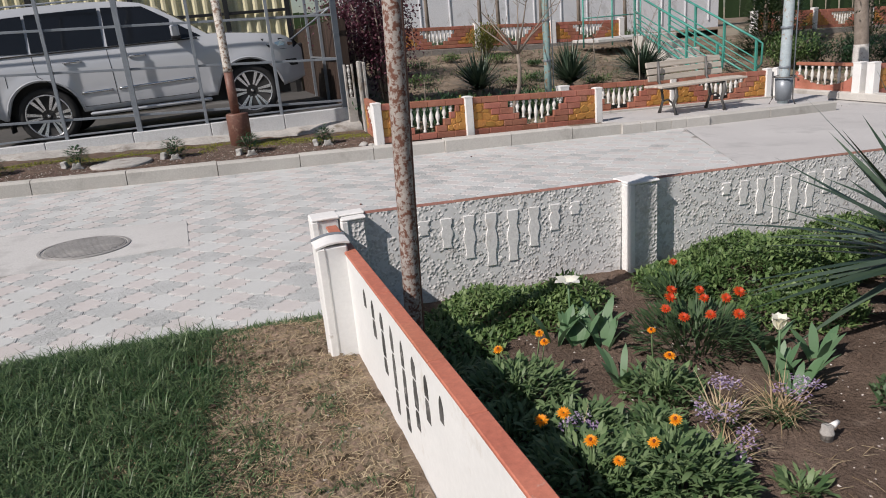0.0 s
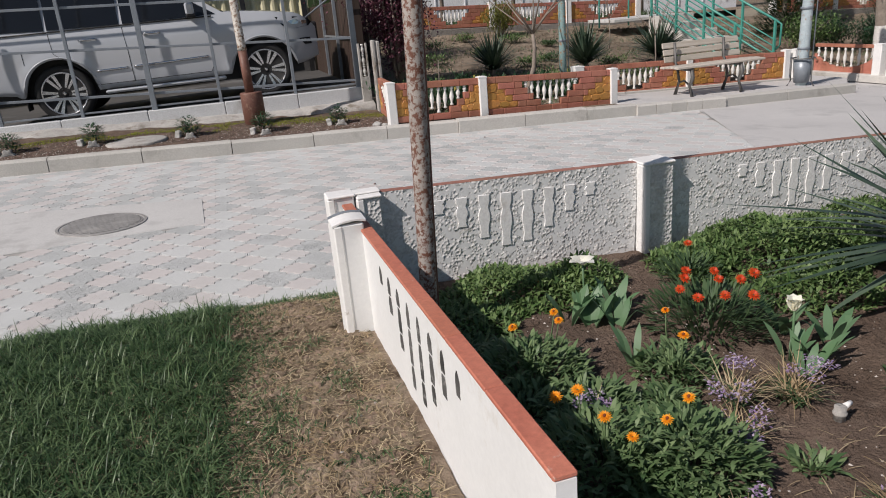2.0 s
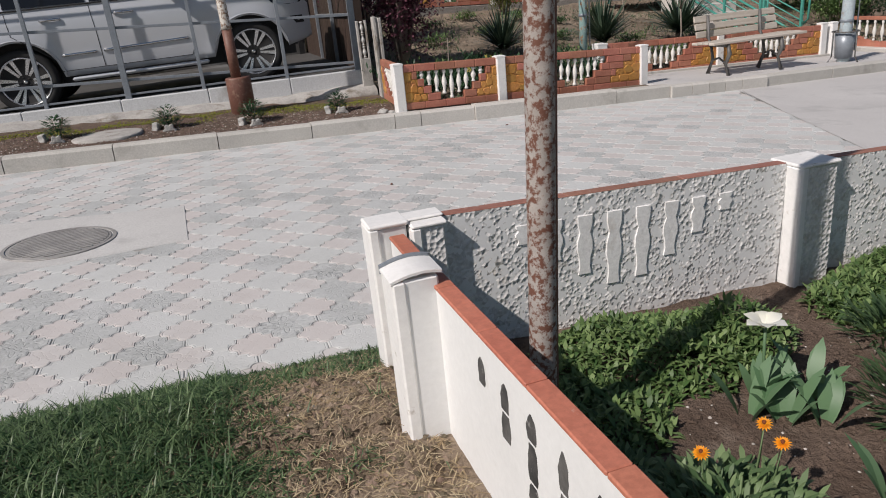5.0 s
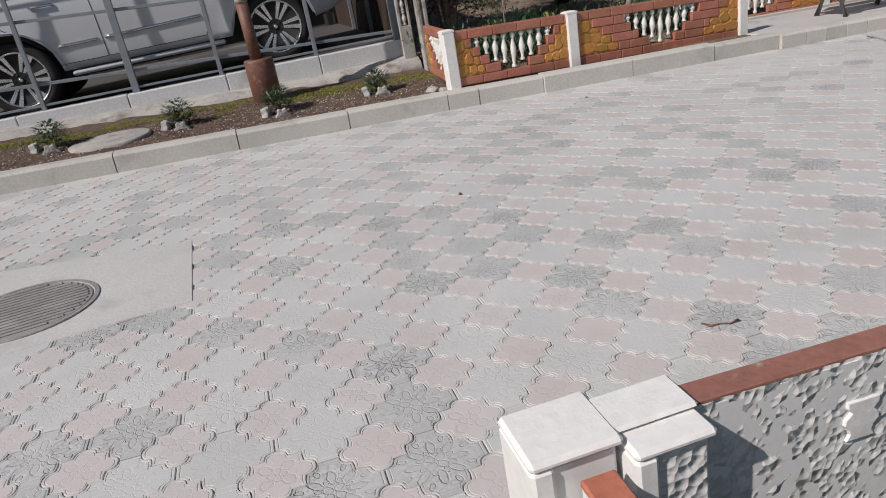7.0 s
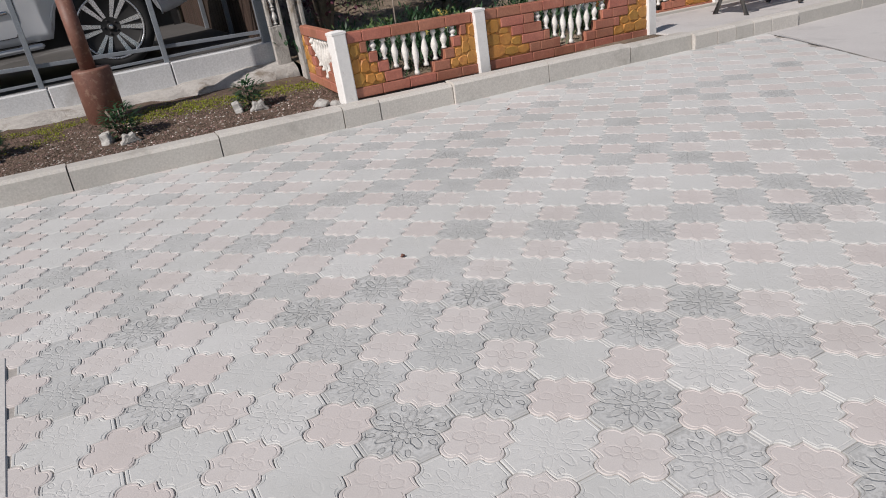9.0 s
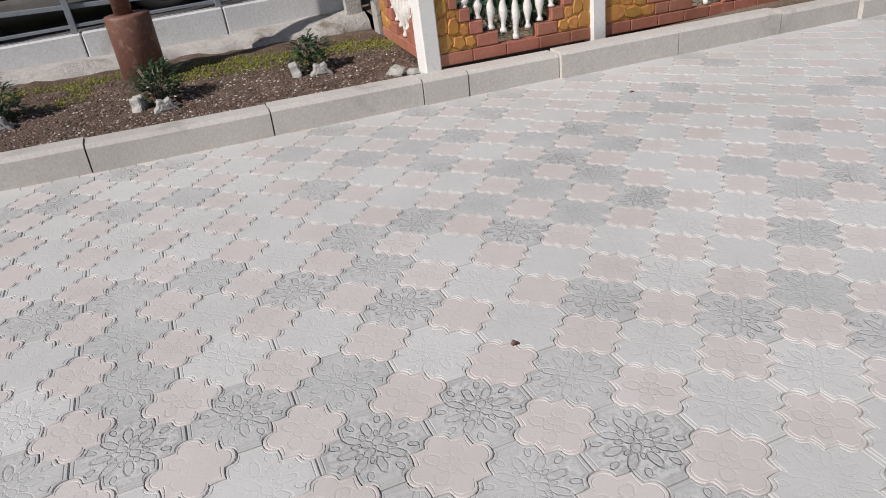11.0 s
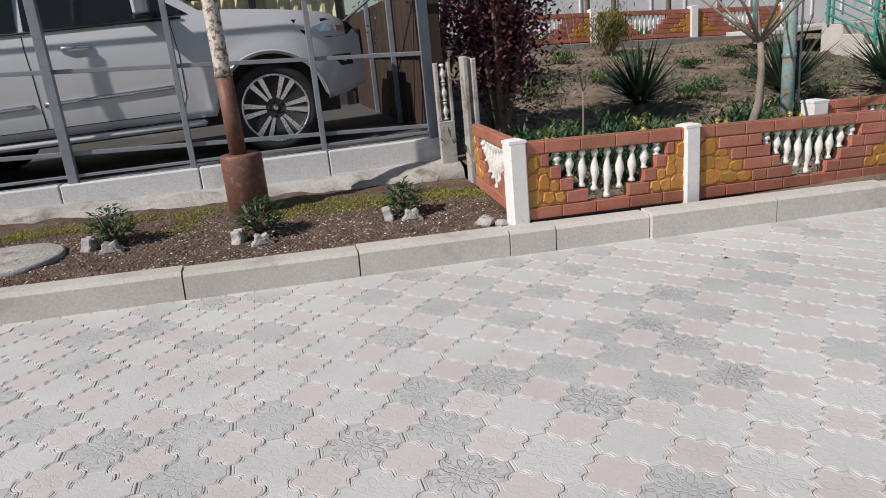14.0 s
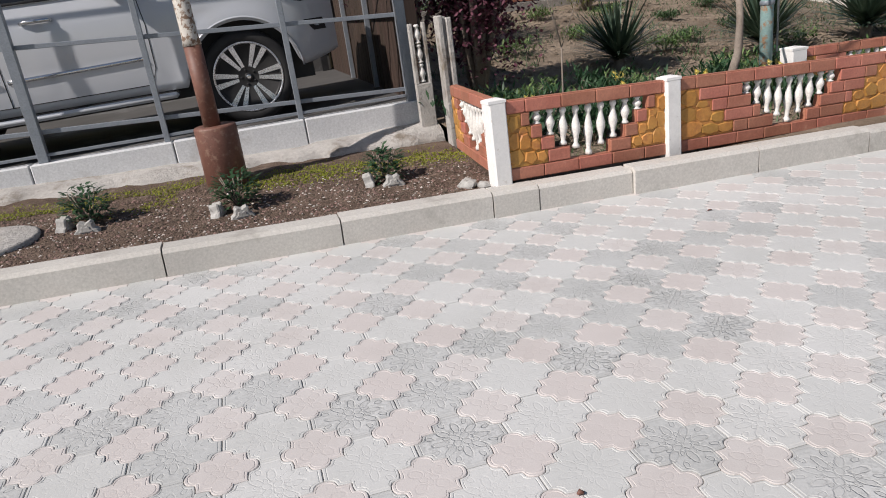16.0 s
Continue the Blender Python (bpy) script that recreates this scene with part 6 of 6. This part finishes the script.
m = Mesh()
for i in range(150000):
    x, y = rnd(-3.0, 0.04), rnd(-3.3, 0.34)
    if y < -2.4 and x > -0.9:
        continue
    g = grass_density(x, y)
    if random.random() > g:
        continue
    a = rnd(0, 6.28)
    L = rnd(0.04, 0.115) * (0.65 + 0.6 * (g > 0.8)) * (0.6 if y > 0.05 else 1.0)
    w = 0.3 + 1.7 * random.random()
    lean = Vector((0.9 * lump(x, y, 9, 1), 0.9 * lump(x, y, 9, 6), 0))
    d = Vector((math.cos(a) * w, math.sin(a) * w, 1.0)) + lean
    strip(m, (x, y, lawn_z(x, y) - 0.004), d, L, rnd(0.0028, 0.0058), rnd(0.9, 3.6), 3, shape="blade")
tagged(part("grass", m, GRASS), "dense green lawn grass thinning to bare soil", "grass", kind="stuff")
m = Mesh()
for i in range(15000):
    x, y = rnd(-0.85, 0.05), rnd(-2.6, 0.1)
    if random.random() < 0.5 * grass_density(x, y):
        continue
    a = rnd(0, 6.28)
    strip(m, (x, y, lawn_z(x, y) + rnd(0, 0.006)), (math.cos(a), math.sin(a), rnd(-0.02, 0.35)), rnd(0.015, 0.065), rnd(0.0016, 0.0034), rnd(0.2, 0.9), 3, shape="blade")
tagged(part("dry_grass", m, STRAW), "dry straw stems scattered over bare lawn", "dry grass", kind="stuff")
scatter("lawn_crumbs", 9000, on(lawn_z, -1.0, 0.05, -2.6, 0.05), (0.003, 0.015), DRY_SOIL, "small soil crumbs on the bare lawn", "crumbs")

# ---- flower bed ----
scatter("bed_crumbs", 9000, on(bed_z, 0.12, 2.6, -3.0, -0.2), (0.003, 0.014), SOIL, "dark soil crumbs over the flower bed", "crumbs")
scatter("bed_grit", 700, on(bed_z, 0.2, 2.4, -2.8, -0.3), (0.003, 0.008), PEBBLE, "pale grit in the flower bed soil", "grit")


def daisy(m, p, r, up, n=16, layers=4):
    up = Vector(up).normalized()
    a, b = frame_at(up)
    for L in range(layers):
        for k in range(n):
            th = 2 * math.pi * (k + 0.5 * L) / n + rnd(-0.1, 0.1)
            d = (a * math.cos(th) + b * math.sin(th)) + up * (0.05 + 0.34 * L)
            strip(m, Vector(p) + d * r * 0.15, d, r * (1 - 0.19 * L) * rnd(0.85, 1.05), r * 0.30, 0.25, 2, up=up)


def marigold(x, y, r, h, n, blooms, label="bushy marigold plant with bright orange flowers"):
    z = bed_z(x, y)
    t = thing("marigold", x, y, z, 0, label, "flowers", "marigolds")
    m = Mesh()
    for i in range(int(n * 3.8)):
        a = rnd(0, 6.28)
        q = math.sqrt(random.random())
        px, py = r * q * math.cos(a), r * q * math.sin(a)
        zz = rnd(0.15, 1.0) * h * (1 - 0.55 * q * q)
        b = a + rnd(-1.3, 1.3)
        d = Vector((math.cos(b), math.sin(b), rnd(0.1, 2.0)))
        L = rnd(0.028, 0.062)
        strip(m, (px, py, max(0.005, zz - 0.025)), d, L, L * rnd(0.20, 0.30), rnd(0.2, 1.5), 3, fold=0.18)
    part("leaves", m, LEAF, t)
    m = Mesh()
    for i in range(14):
        a, q = rnd(0, 6.28), rnd(0, 0.8)
        tube(m, [(0.3 * r * q * math.cos(a), 0.3 * r * q * math.sin(a), -0.02), (r * q * math.cos(a), r * q * math.sin(a), h * rnd(0.6, 0.9))], [0.004, 0.003], 5)
    tagged(part("stalk", m, LEAF, t), kind="stuff")
    for bx, by, bz in blooms:
        p = Vector((bx - x, by - y, bz - z))
        stem = Mesh()
        tube(stem, [(p.x * 0.5, p.y * 0.5, 0.0), (p.x * 0.9, p.y * 0.9, p.z * 0.6), p], 0.003, 5)
        part("flower_stem", stem, LEAF, t)
        m = Mesh()
        daisy(m, p, rnd(0.016, 0.021), (rnd(-0.5, -0.1), rnd(-0.6, -0.2), 1.0))
        fl = part("flower", m, ORANGE, t, "bright orange flower head")
        if random.random() < 0.5:
            m = Mesh()
            lathe(m, [(0.005, 0.0), (0.005, 0.007), (0.002, 0.010)], 8, T=Matrix.Translation(p))
            part("flower_eye", m, DARK_EYE, fl)
    return t


marigold(0.50, -1.78, 0.22, 0.17, 420, [(0.489, -1.809, 0.34), (0.516, -1.908, 0.33), (0.435, -1.616, 0.31), (0.497, -1.637, 0.33)])
marigold(0.72, -1.86, 0.20, 0.17, 360, [(0.749, -1.82, 0.34), (0.66, -1.85, 0.31)])
marigold(0.40, -1.45, 0.18, 0.13, 260, [])
marigold(0.52, -1.22, 0.20, 0.14, 300, [(0.502, -1.119, 0.31), (0.666, -1.125, 0.34), (0.65, -1.198, 0.34)])
marigold(1.00, -1.40, 0.13, 0.13, 130, [(1.052, -1.258, 0.32), (0.977, -1.473, 0.33)])
marigold(0.33, -1.0, 0.16, 0.10, 200, [], "low leafy marigold plant not yet in flower")
marigold(0.62, -1.52, 0.15, 0.12, 180, [], "low leafy marigold plant not yet in flower")
marigold(0.60, -2.02, 0.14, 0.10, 150, [], "low leafy marigold plant not yet in flower")
marigold(0.83, -1.60, 0.09, 0.08, 80, [], "low leafy marigold plant not yet in flower")


def cover(x, y, rx, ry, h, n, label, material=COVER, size=(0.022, 0.050)):
    """A low mound of small leaves."""
    z = bed_z(x, y)
    t = thing("ground_cover", x, y, z, 0, label, "ground cover", "ground cover mounds")
    m = Mesh()
    for i in range(n):
        a = rnd(0, 6.28)
        q = math.sqrt(random.random())
        px, py = rx * q * math.cos(a), ry * q * math.sin(a)
        k = 0.75 + 0.5 * lump(x + px, y + py, 5.0, 3)
        top = h * max(0.12, 1 - q ** 2.4) * k
        zz = top * (1 - 0.5 * random.random() ** 2.5)
        if y + py > -0.165:
            continue
        strip(m, (px, py, zz), (rnd(-1, 1), rnd(-1, 1), rnd(-0.2, 1.3)), rnd(*size), rnd(0.009, 0.019), rnd(0.2, 1.4), 2, fold=0.15)
    part("leaves", m, material, t)
    m = Mesh()
    for i in range(30):
        a, q = rnd(0, 6.28), math.sqrt(random.random()) * 0.9
        px, py = rx * q * math.cos(a), ry * q * math.sin(a)
        if y + py > -0.17:
            continue
        tube(m, [(px * 0.9, py * 0.9, -0.03), (px, py, h * (1 - q * q) * 0.7)], 0.003, 4, cap=False)
    tagged(part("stalk", m, NARROW_LEAF, t), kind="stuff")
    return t


cover(0.78, -0.47, 0.42, 0.27, 0.15, 3600, "dense green ground cover below the stucco wall")
cover(0.45, -0.72, 0.22, 0.22, 0.10, 1300, "dense green ground cover beside the pipe post")
cover(1.12, -0.50, 0.20, 0.18, 0.12, 900, "dense green ground cover below the stucco wall")
cover(2.15, -0.56, 0.62, 0.40, 0.21, 8600, "tall mound of dense green ground cover along the wall")
cover(2.85, -0.60, 0.50, 0.40, 0.24, 4200, "tall mound of dense green ground cover along the wall")
cover(1.72, -0.48, 0.22, 0.20, 0.13, 1100, "low mound of dense green ground cover")
cover(1.95, -1.05, 0.30, 0.22, 0.16, 1500, "leafy ground cover under the yucca")


def tulip(x, y, h, label="white open tulip with broad grey-green leaves", leaves=9, spread=0.9, broad=0.038, bloom=True):
    z = bed_z(x, y)
    t = thing("tulip", x, y, z, 0, label, "flower", "white tulips")
    m = Mesh()
    for i in range(leaves):
        a = rnd(0, 6.28)
        strip(m, (0.02 * math.cos(a), 0.02 * math.sin(a), -0.01), (math.cos(a) * 0.5, math.sin(a) * 0.5, 1.0), rnd(0.11, 0.19), rnd(0.7, 1.1) * broad, rnd(0.2, 0.9), 5, fold=0.2)
    part("leaves", m, TULIP_LEAF, t)
    if bloom:
        m = Mesh()
        tube(m, [(0, 0, 0), (0.006, 0, h * 0.5), (0, -0.004, h)], 0.0045, 6)
        part("stem", m, TULIP_LEAF, t)
        m = Mesh()
        for k in range(6):
            a = k * math.pi / 3 + rnd(-.1, .1)
            w = spread * (1.0 if k % 2 else 0.75)
            strip(m, (0.006 * math.cos(a), 0.006 * math.sin(a), h), (math.cos(a) * w, math.sin(a) * w, 0.75), 0.060, 0.050, 0.10, 4, fold=0.25)
        part("flower", m, WHITE_P, t, "white tulip flower")
    return t


tulip(0.955, -0.80, 0.235, spread=1.7, leaves=12)
tulip(1.44, -1.46, 0.20, spread=0.4, leaves=10)
for x, y in ((0.93, -0.92), (1.08, -0.86), (1.02, -0.98), (0.86, -0.86)):
    tulip(x, y, 0.1, "clump of grey-green tulip leaves without a flower", 8, bloom=False)
tulip(0.92, -1.27, 0.1, "clump of broad grey-green tulip leaves without a flower", 10, broad=0.034, bloom=False)
for x, y in ((1.60, -1.25), (1.52, -1.50), (1.40, -1.58), (1.66, -1.42)):
    tulip(x, y, 0.1, "clump of broad grey-green tulip leaves without a flower", 9, broad=0.036, bloom=False)


def wallflower(x, y, r, h, n, blooms):
    z = bed_z(x, y)
    t = thing("red_daisy", x, y, z, 0, "dark leaved flower clump with orange-red daisy-like heads", "flowers")
    m = Mesh()
    for i in range(n):
        a, q = rnd(0, 6.28), math.sqrt(random.random())
        px, py = r * q * math.cos(a), r * q * math.sin(a)
        strip(m, (px, py, rnd(0.0, 1.0) * h * (1 - 0.4 * q)), (math.cos(a) * 0.8, math.sin(a) * 0.8, rnd(0.2, 1.4)), rnd(0.04, 0.085), rnd(0.007, 0.012), rnd(0.2, 1.0), 3)
    part("leaves", m, NARROW_LEAF, t)
    for bx, by, bz in blooms:
        m = Mesh()
        c = Vector((bx - x, by - y, bz - z))
        daisy(m, c, rnd(0.020, 0.026), (rnd(-0.5, 0.1), rnd(-0.9, -0.4), 1.0), 14, 3)
        part("flower", m, RED_P, t, "orange-red daisy-like flower head")
        m = Mesh()
        tube(m, [(c.x * 0.6, c.y * 0.6, 0.0), (c.x * 0.9, c.y * 0.9, c.z * 0.6), c], 0.0025, 5)
        part("flower_stem", m, NARROW_LEAF, t)
    return t


wallflower(1.36, -1.10, 0.23, 0.15, 900, [(1.335, -0.983, 0.33), (1.546, -1.133, 0.33), (1.226, -1.098, 0.31), (1.322, -1.244, 0.32), (1.412, -1.291, 0.32), (1.42, -1.05, 0.335), (1.28, -1.05, 0.33), (1.46, -1.16, 0.33), (1.25, -1.18, 0.30), (1.38, -1.13, 0.335)])
wallflower(1.537, -0.72, 0.12, 0.15, 260, [(1.537, -0.713, 0.335)])


def wispy(x, y, r, h, n, tufts, label="withered straw-coloured plant with small violet flowers"):
    z = bed_z(x, y)
    t = thing("violet_flower", x, y, z, 0, label, "flowers", "violet flowers")
    m = Mesh()
    for i in range(n):
        a = rnd(0, 6.28)
        strip(m, (rnd(-.3, .3) * r, rnd(-.3, .3) * r, 0), (math.cos(a) * rnd(0.3, 1.2), math.sin(a) * rnd(0.3, 1.2), 1.0), rnd(0.5, 1.2) * h, 0.0045, rnd(0.4, 1.8), 4, shape="blade")
    tagged(part("dry_stalk", m, STRAW, t), kind="stuff")
    m = Mesh()
    for i in range(n // 2):
        a = rnd(0, 6.28)
        strip(m, (rnd(-.4, .4) * r, rnd(-.4, .4) * r, 0), (math.cos(a), math.sin(a), 1.0), rnd(0.4, 0.9) * h, 0.008, rnd(0.6, 1.8), 3, shape="blade")
    part("leaves", m, NARROW_LEAF, t)
    for i in range(tufts):
        c = Vector((rnd(-.8, .8) * r, rnd(-.8, .8) * r, h * rnd(0.45, 0.85)))
        m = Mesh()
        for k in range(34):
            a = rnd(0, 6.28)
            strip(m, c + Vector((rnd(-.026, .026), rnd(-.026, .026), rnd(-.012, .012))), (math.cos(a), math.sin(a), rnd(-.3, .9)), 0.012, 0.0065, 0.2, 2)
        part("flower", m, VIOLET_P, t, "small violet flower spike")
    return t


wispy(1.075, -1.63, 0.12, 0.17, 90, 6)
wispy(0.95, -1.80, 0.13, 0.13, 80, 8)
wispy(1.25, -1.69, 0.11, 0.18, 90, 5)
wispy(0.70, -2.13, 0.09, 0.12, 60, 3)
wispy(0.60, -1.58, 0.10, 0.15, 30, 7, "violet hyacinth-like flowers among green leaves")
wispy(1.10, -2.20, 0.10, 0.11, 60, 2)
marigold(0.66, -2.22, 0.10, 0.08, 60, [], "small leafy seedling in bare soil")
marigold(0.42, -2.25, 0.10, 0.05, 60, [], "yellow-green low seedling beside the wall")
marigold(1.05, -1.98, 0.06, 0.03, 24, [], "tiny leafy seedling in bare soil")
cover(1.72, -1.80, 0.16, 0.14, 0.12, 420, "dark green tuft at the edge of bare soil", NARROW_LEAF)
yucca(2.38, -1.38, bed_z(2.3, -1.38) + 0.15, 1.62, 130, "large yucca with long stiff leaves overhanging the bed", -0.45)


def tap_stub(x, y):
    t = thing("hose_stub", x, y, bed_z(x, y), 0, "short grey hose stub with a translucent cap", "hose")
    m = Mesh()
    lathe(m, [(0.018, -0.02), (0.018, 0.02), (0.021, 0.022), (0.021, 0.03), (0.018, 0.032), (0.018, 0.05), (0.012, 0.052)], 14)
    part("stub", m, ROUGH_CONCRETE, t)
    m = Mesh()
    tube(m, [(0.015, 0, 0.045), (0.045, 0.005, 0.05)], [0.010, 0.007], 10)
    part("nozzle", m, PATCH, t, "pale plastic nozzle")
    return t


tap_stub(1.289, -1.832)
m = Mesh()
for i in range(120):
    x, y = rnd(0.9, 2.0), rnd(-2.4, -1.9)
    a = rnd(0, 6.28)
    strip(m, (x, y, bed_z(x, y) + 0.004), (math.cos(a), math.sin(a), rnd(0, 0.3)), rnd(0.03, 0.1), 0.003, 0.4, 3, shape="blade")
tagged(part("bed_straw", m, STRAW), "dry stems lying on the bed soil", "straw", kind="stuff")


def litter(name, x, y, label, pts, r):
    t = thing(name, x, y, street(x) + 0.006, 0, label, "litter")
    m = Mesh()
    tube(m, pts, r, 6)
    part("bit", m, BROWN_IRON, t)


litter("twig", 1.07, 0.965, "short dark twig lying on the paving", [(-0.03, 0.015, 0.004), (-0.012, -0.014, 0.003), (0.02, -0.016, 0.003), (0.05, -0.032, 0.003), (0.085, -0.028, 0.004)], [0.002, 0.005, 0.002, 0.002, 0.005])
litter("dark_crumb", 0.778, 2.876, "tiny dark crumb lying on a tile", [(-0.008, 0, 0.004), (0.0, 0.003, 0.008), (0.010, -0.002, 0.004)], [0.004, 0.008, 0.004])
litter("dark_crumb", 2.55, 4.75, "tiny dark crumb lying on a tile", [(-0.012, 0, 0.004), (0.0, 0.003, 0.006), (0.014, -0.002, 0.004)], [0.003, 0.005, 0.003])

# clods and a dark clump of dead roots on the bare lawn
scatter("lawn_clods", 500, on(lawn_z, -0.75, 0.02, -2.4, -0.1), (0.010, 0.024), DRY_SOIL, "dry clods lying on the bare lawn", "clods")
scatter("lawn_pebbles", 160, on(lawn_z, -0.75, 0.02, -2.4, -0.1), (0.004, 0.010), PEBBLE, "small pale pebbles on the bare lawn", "pebbles")

# ---- clover paving tiles, each a piece of its own near the walk ----
PITCH = 0.2825
TX, TY, TROT = 0.7117, 2.821, 0.25
HALF_OUT = [(0, 0.388), (7, 0.385), (13, 0.371), (18, 0.345), (21, 0.316), (24, 0.300), (33, 0.316), (39, 0.336), (45, 0.372)]
# which of the large tiles keep their dark relief: rows run away from the kerb, columns along the street
RELIEF = ("#.##..###...#", ".....#.#.####", "#.......###..", ".###.#####...", "#.#.##.###.##", "..#..#.....##", ".####..#..#.#",
          ".#..###.##..#", "..#.###..####", "#...###....##", ".#..##.##....", "..#...#.#..#.", "#..#..#....#.")


def clover_ring(gap):
    pts = HALF_OUT + [(90 - a, r) for a, r in HALF_OUT[-2::-1]]
    ring = []
    for q in range(4):
        for a, r in pts[:-1]:
            th = math.radians(a + 90 * q)
            rr = r * PITCH + gap
            ring.append((rr * math.cos(th), rr * math.sin(th)))
    return ring


def tile_mesh(ring, rim):
    """A tile with a chamfered edge; rim: with the cast line that runs inside the edge."""
    m = Mesh()
    n = len(ring)
    rings = [(0.0, -0.006), (0.0, 0.0015), (0.0025, 0.004)]
    if rim:
        rings += [(0.0085, 0.004), (0.0105, 0.0022), (0.0130, 0.004), (0.0240, 0.004)]
    else:
        rings += [(0.0240, 0.004)]
    v, f = [], []
    for inset, z in rings:
        for x, y in ring:
            k = 1 - inset / math.hypot(x, y)
            v.append((x * k, y * k, z))
    for r in range(len(rings) - 1):
        f += [(r * n + i, r * n + (i + 1) % n, (r + 1) * n + (i + 1) % n, (r + 1) * n + i) for i in range(n)]
    f.append(tuple((len(rings) - 1) * n + i for i in range(n)))
    m.add(v, f, False)
    m.uv = [(p[0], p[1]) for p in m.v]
    m.rim = [(inset, 0.0) for inset, z in rings for p in ring]
    return m


pink_ring = clover_ring(-0.0014)
# the large tile fills the space between four clovers
quarter = [(p[0], p[1]) for p in clover_ring(0.0014)]
n4 = len(quarter) // 4
arc = quarter[0:n4 + 1]          # from +x tip to +y tip of one clover
big_ring = []
for q, (cx, cy) in enumerate(((-0.5, -0.5), (0.5, -0.5), (0.5, 0.5), (-0.5, 0.5))):
    th = math.radians(90 * q)
    seq = [(x * math.cos(th) - y * math.sin(th), x * math.sin(th) + y * math.cos(th)) for x, y in arc][::-1]
    # pull the lobe tips off the straight joints between neighbours
    for x, y in seq:
        X, Y = cx * PITCH + x, cy * PITCH + y
        lim = PITCH / 2 - 0.0014
        big_ring.append((max(-lim, min(lim, X)), max(-lim, min(lim, Y))))
pink_m, big_m = tile_mesh(pink_ring, False), tile_mesh(big_ring, False)
big_near, pink_near = tile_mesh(big_ring, True), tile_mesh(pink_ring, True)
pink_me, pale_me, dark_me = mesh_of("clover_tile", pink_near), mesh_of("octagon_tile", big_near), mesh_of("relief_tile", big_near)
for me, mt in ((pink_me, PINK), (pale_me, PALE), (dark_me, DARK)):
    me.materials.append(mt)
SLAB_POLY = [(-2.6, 1.93), (-0.70, 2.22), (-0.74, 3.09), (-2.6, 3.38)]


def inside(x, y, poly, grow=-0.05):
    for (ax, ay), (bx, by) in zip(poly, poly[1:] + poly[:1]):
        if (bx - ax) * (y - ay) - (by - ay) * (x - ax) < -grow * math.hypot(bx - ax, by - ay):
            return False
    return True


ct, st = math.cos(radians(TROT)), math.sin(radians(TROT))
rest = {"clover_tiles_far": Mesh(), "octagon_tiles_far": Mesh(), "relief_tiles_far": Mesh()}
for r in rest.values():
    r.uv, r.rim = [], []
tr = random.Random(7)
count = 0
for j in range(-11, 10):
    for i in range(-23, 20):
        for half_, kind in ((0.0, 0), (0.5, 1)):
            u, w = (i + half_) * PITCH, (j + half_) * PITCH
            x, y = TX + u * ct - w * st, TY + u * st + w * ct
            if y > 5.40 or y < (-0.10 if x > 0.1 else 0.12) or x < -5.5 or x > EDGE(y) + 0.06:
                continue
            if inside(x, y, SLAB_POLY, -0.06):
                continue
            z = street(x) + tr.uniform(-0.0012, 0.0012)
            dark = tr.random() < (0.42 + 0.45 * lump(x, y, 0.9, 11)) * (0.45 if x > 2.8 else 1.0)
            if abs(i) < 7 and abs(j) < 7:
                dark = RELIEF[6 - j][i + 6] == "#"
            tiltm = pose(x, y, z, tr.uniform(-0.25, 0.25), TILT + tr.uniform(-0.25, 0.25), TROT)
            if -0.75 < x < 2.65 and 1.35 < y < 4.9 and count < 300:
                count += 1
                if kind == 0:
                    part("clover_tile", pink_me, PINK, pavement, at=tiltm)
                else:
                    part("relief_tile" if dark else "octagon_tile", dark_me if dark else pale_me, DARK if dark else PALE, pavement, at=tiltm)
            else:
                key = "clover_tiles_far" if kind == 0 else ("relief_tiles_far" if dark else "octagon_tiles_far")
                fine_edge = -2.0 < x < 3.8 and 0.3 < y < 5.2
                src = (pink_near if fine_edge else pink_m) if kind == 0 else (big_near if fine_edge else big_m)
                rest[key].add(src.v, src.f, False, tiltm)
                rest[key].uv.extend(src.uv)
                rest[key].rim.extend(src.rim)
for (nm, r), mt in zip(rest.items(), (PINK, PALE, DARK)):
    tagged(part(nm, r, mt, pavement), kind="stuff")
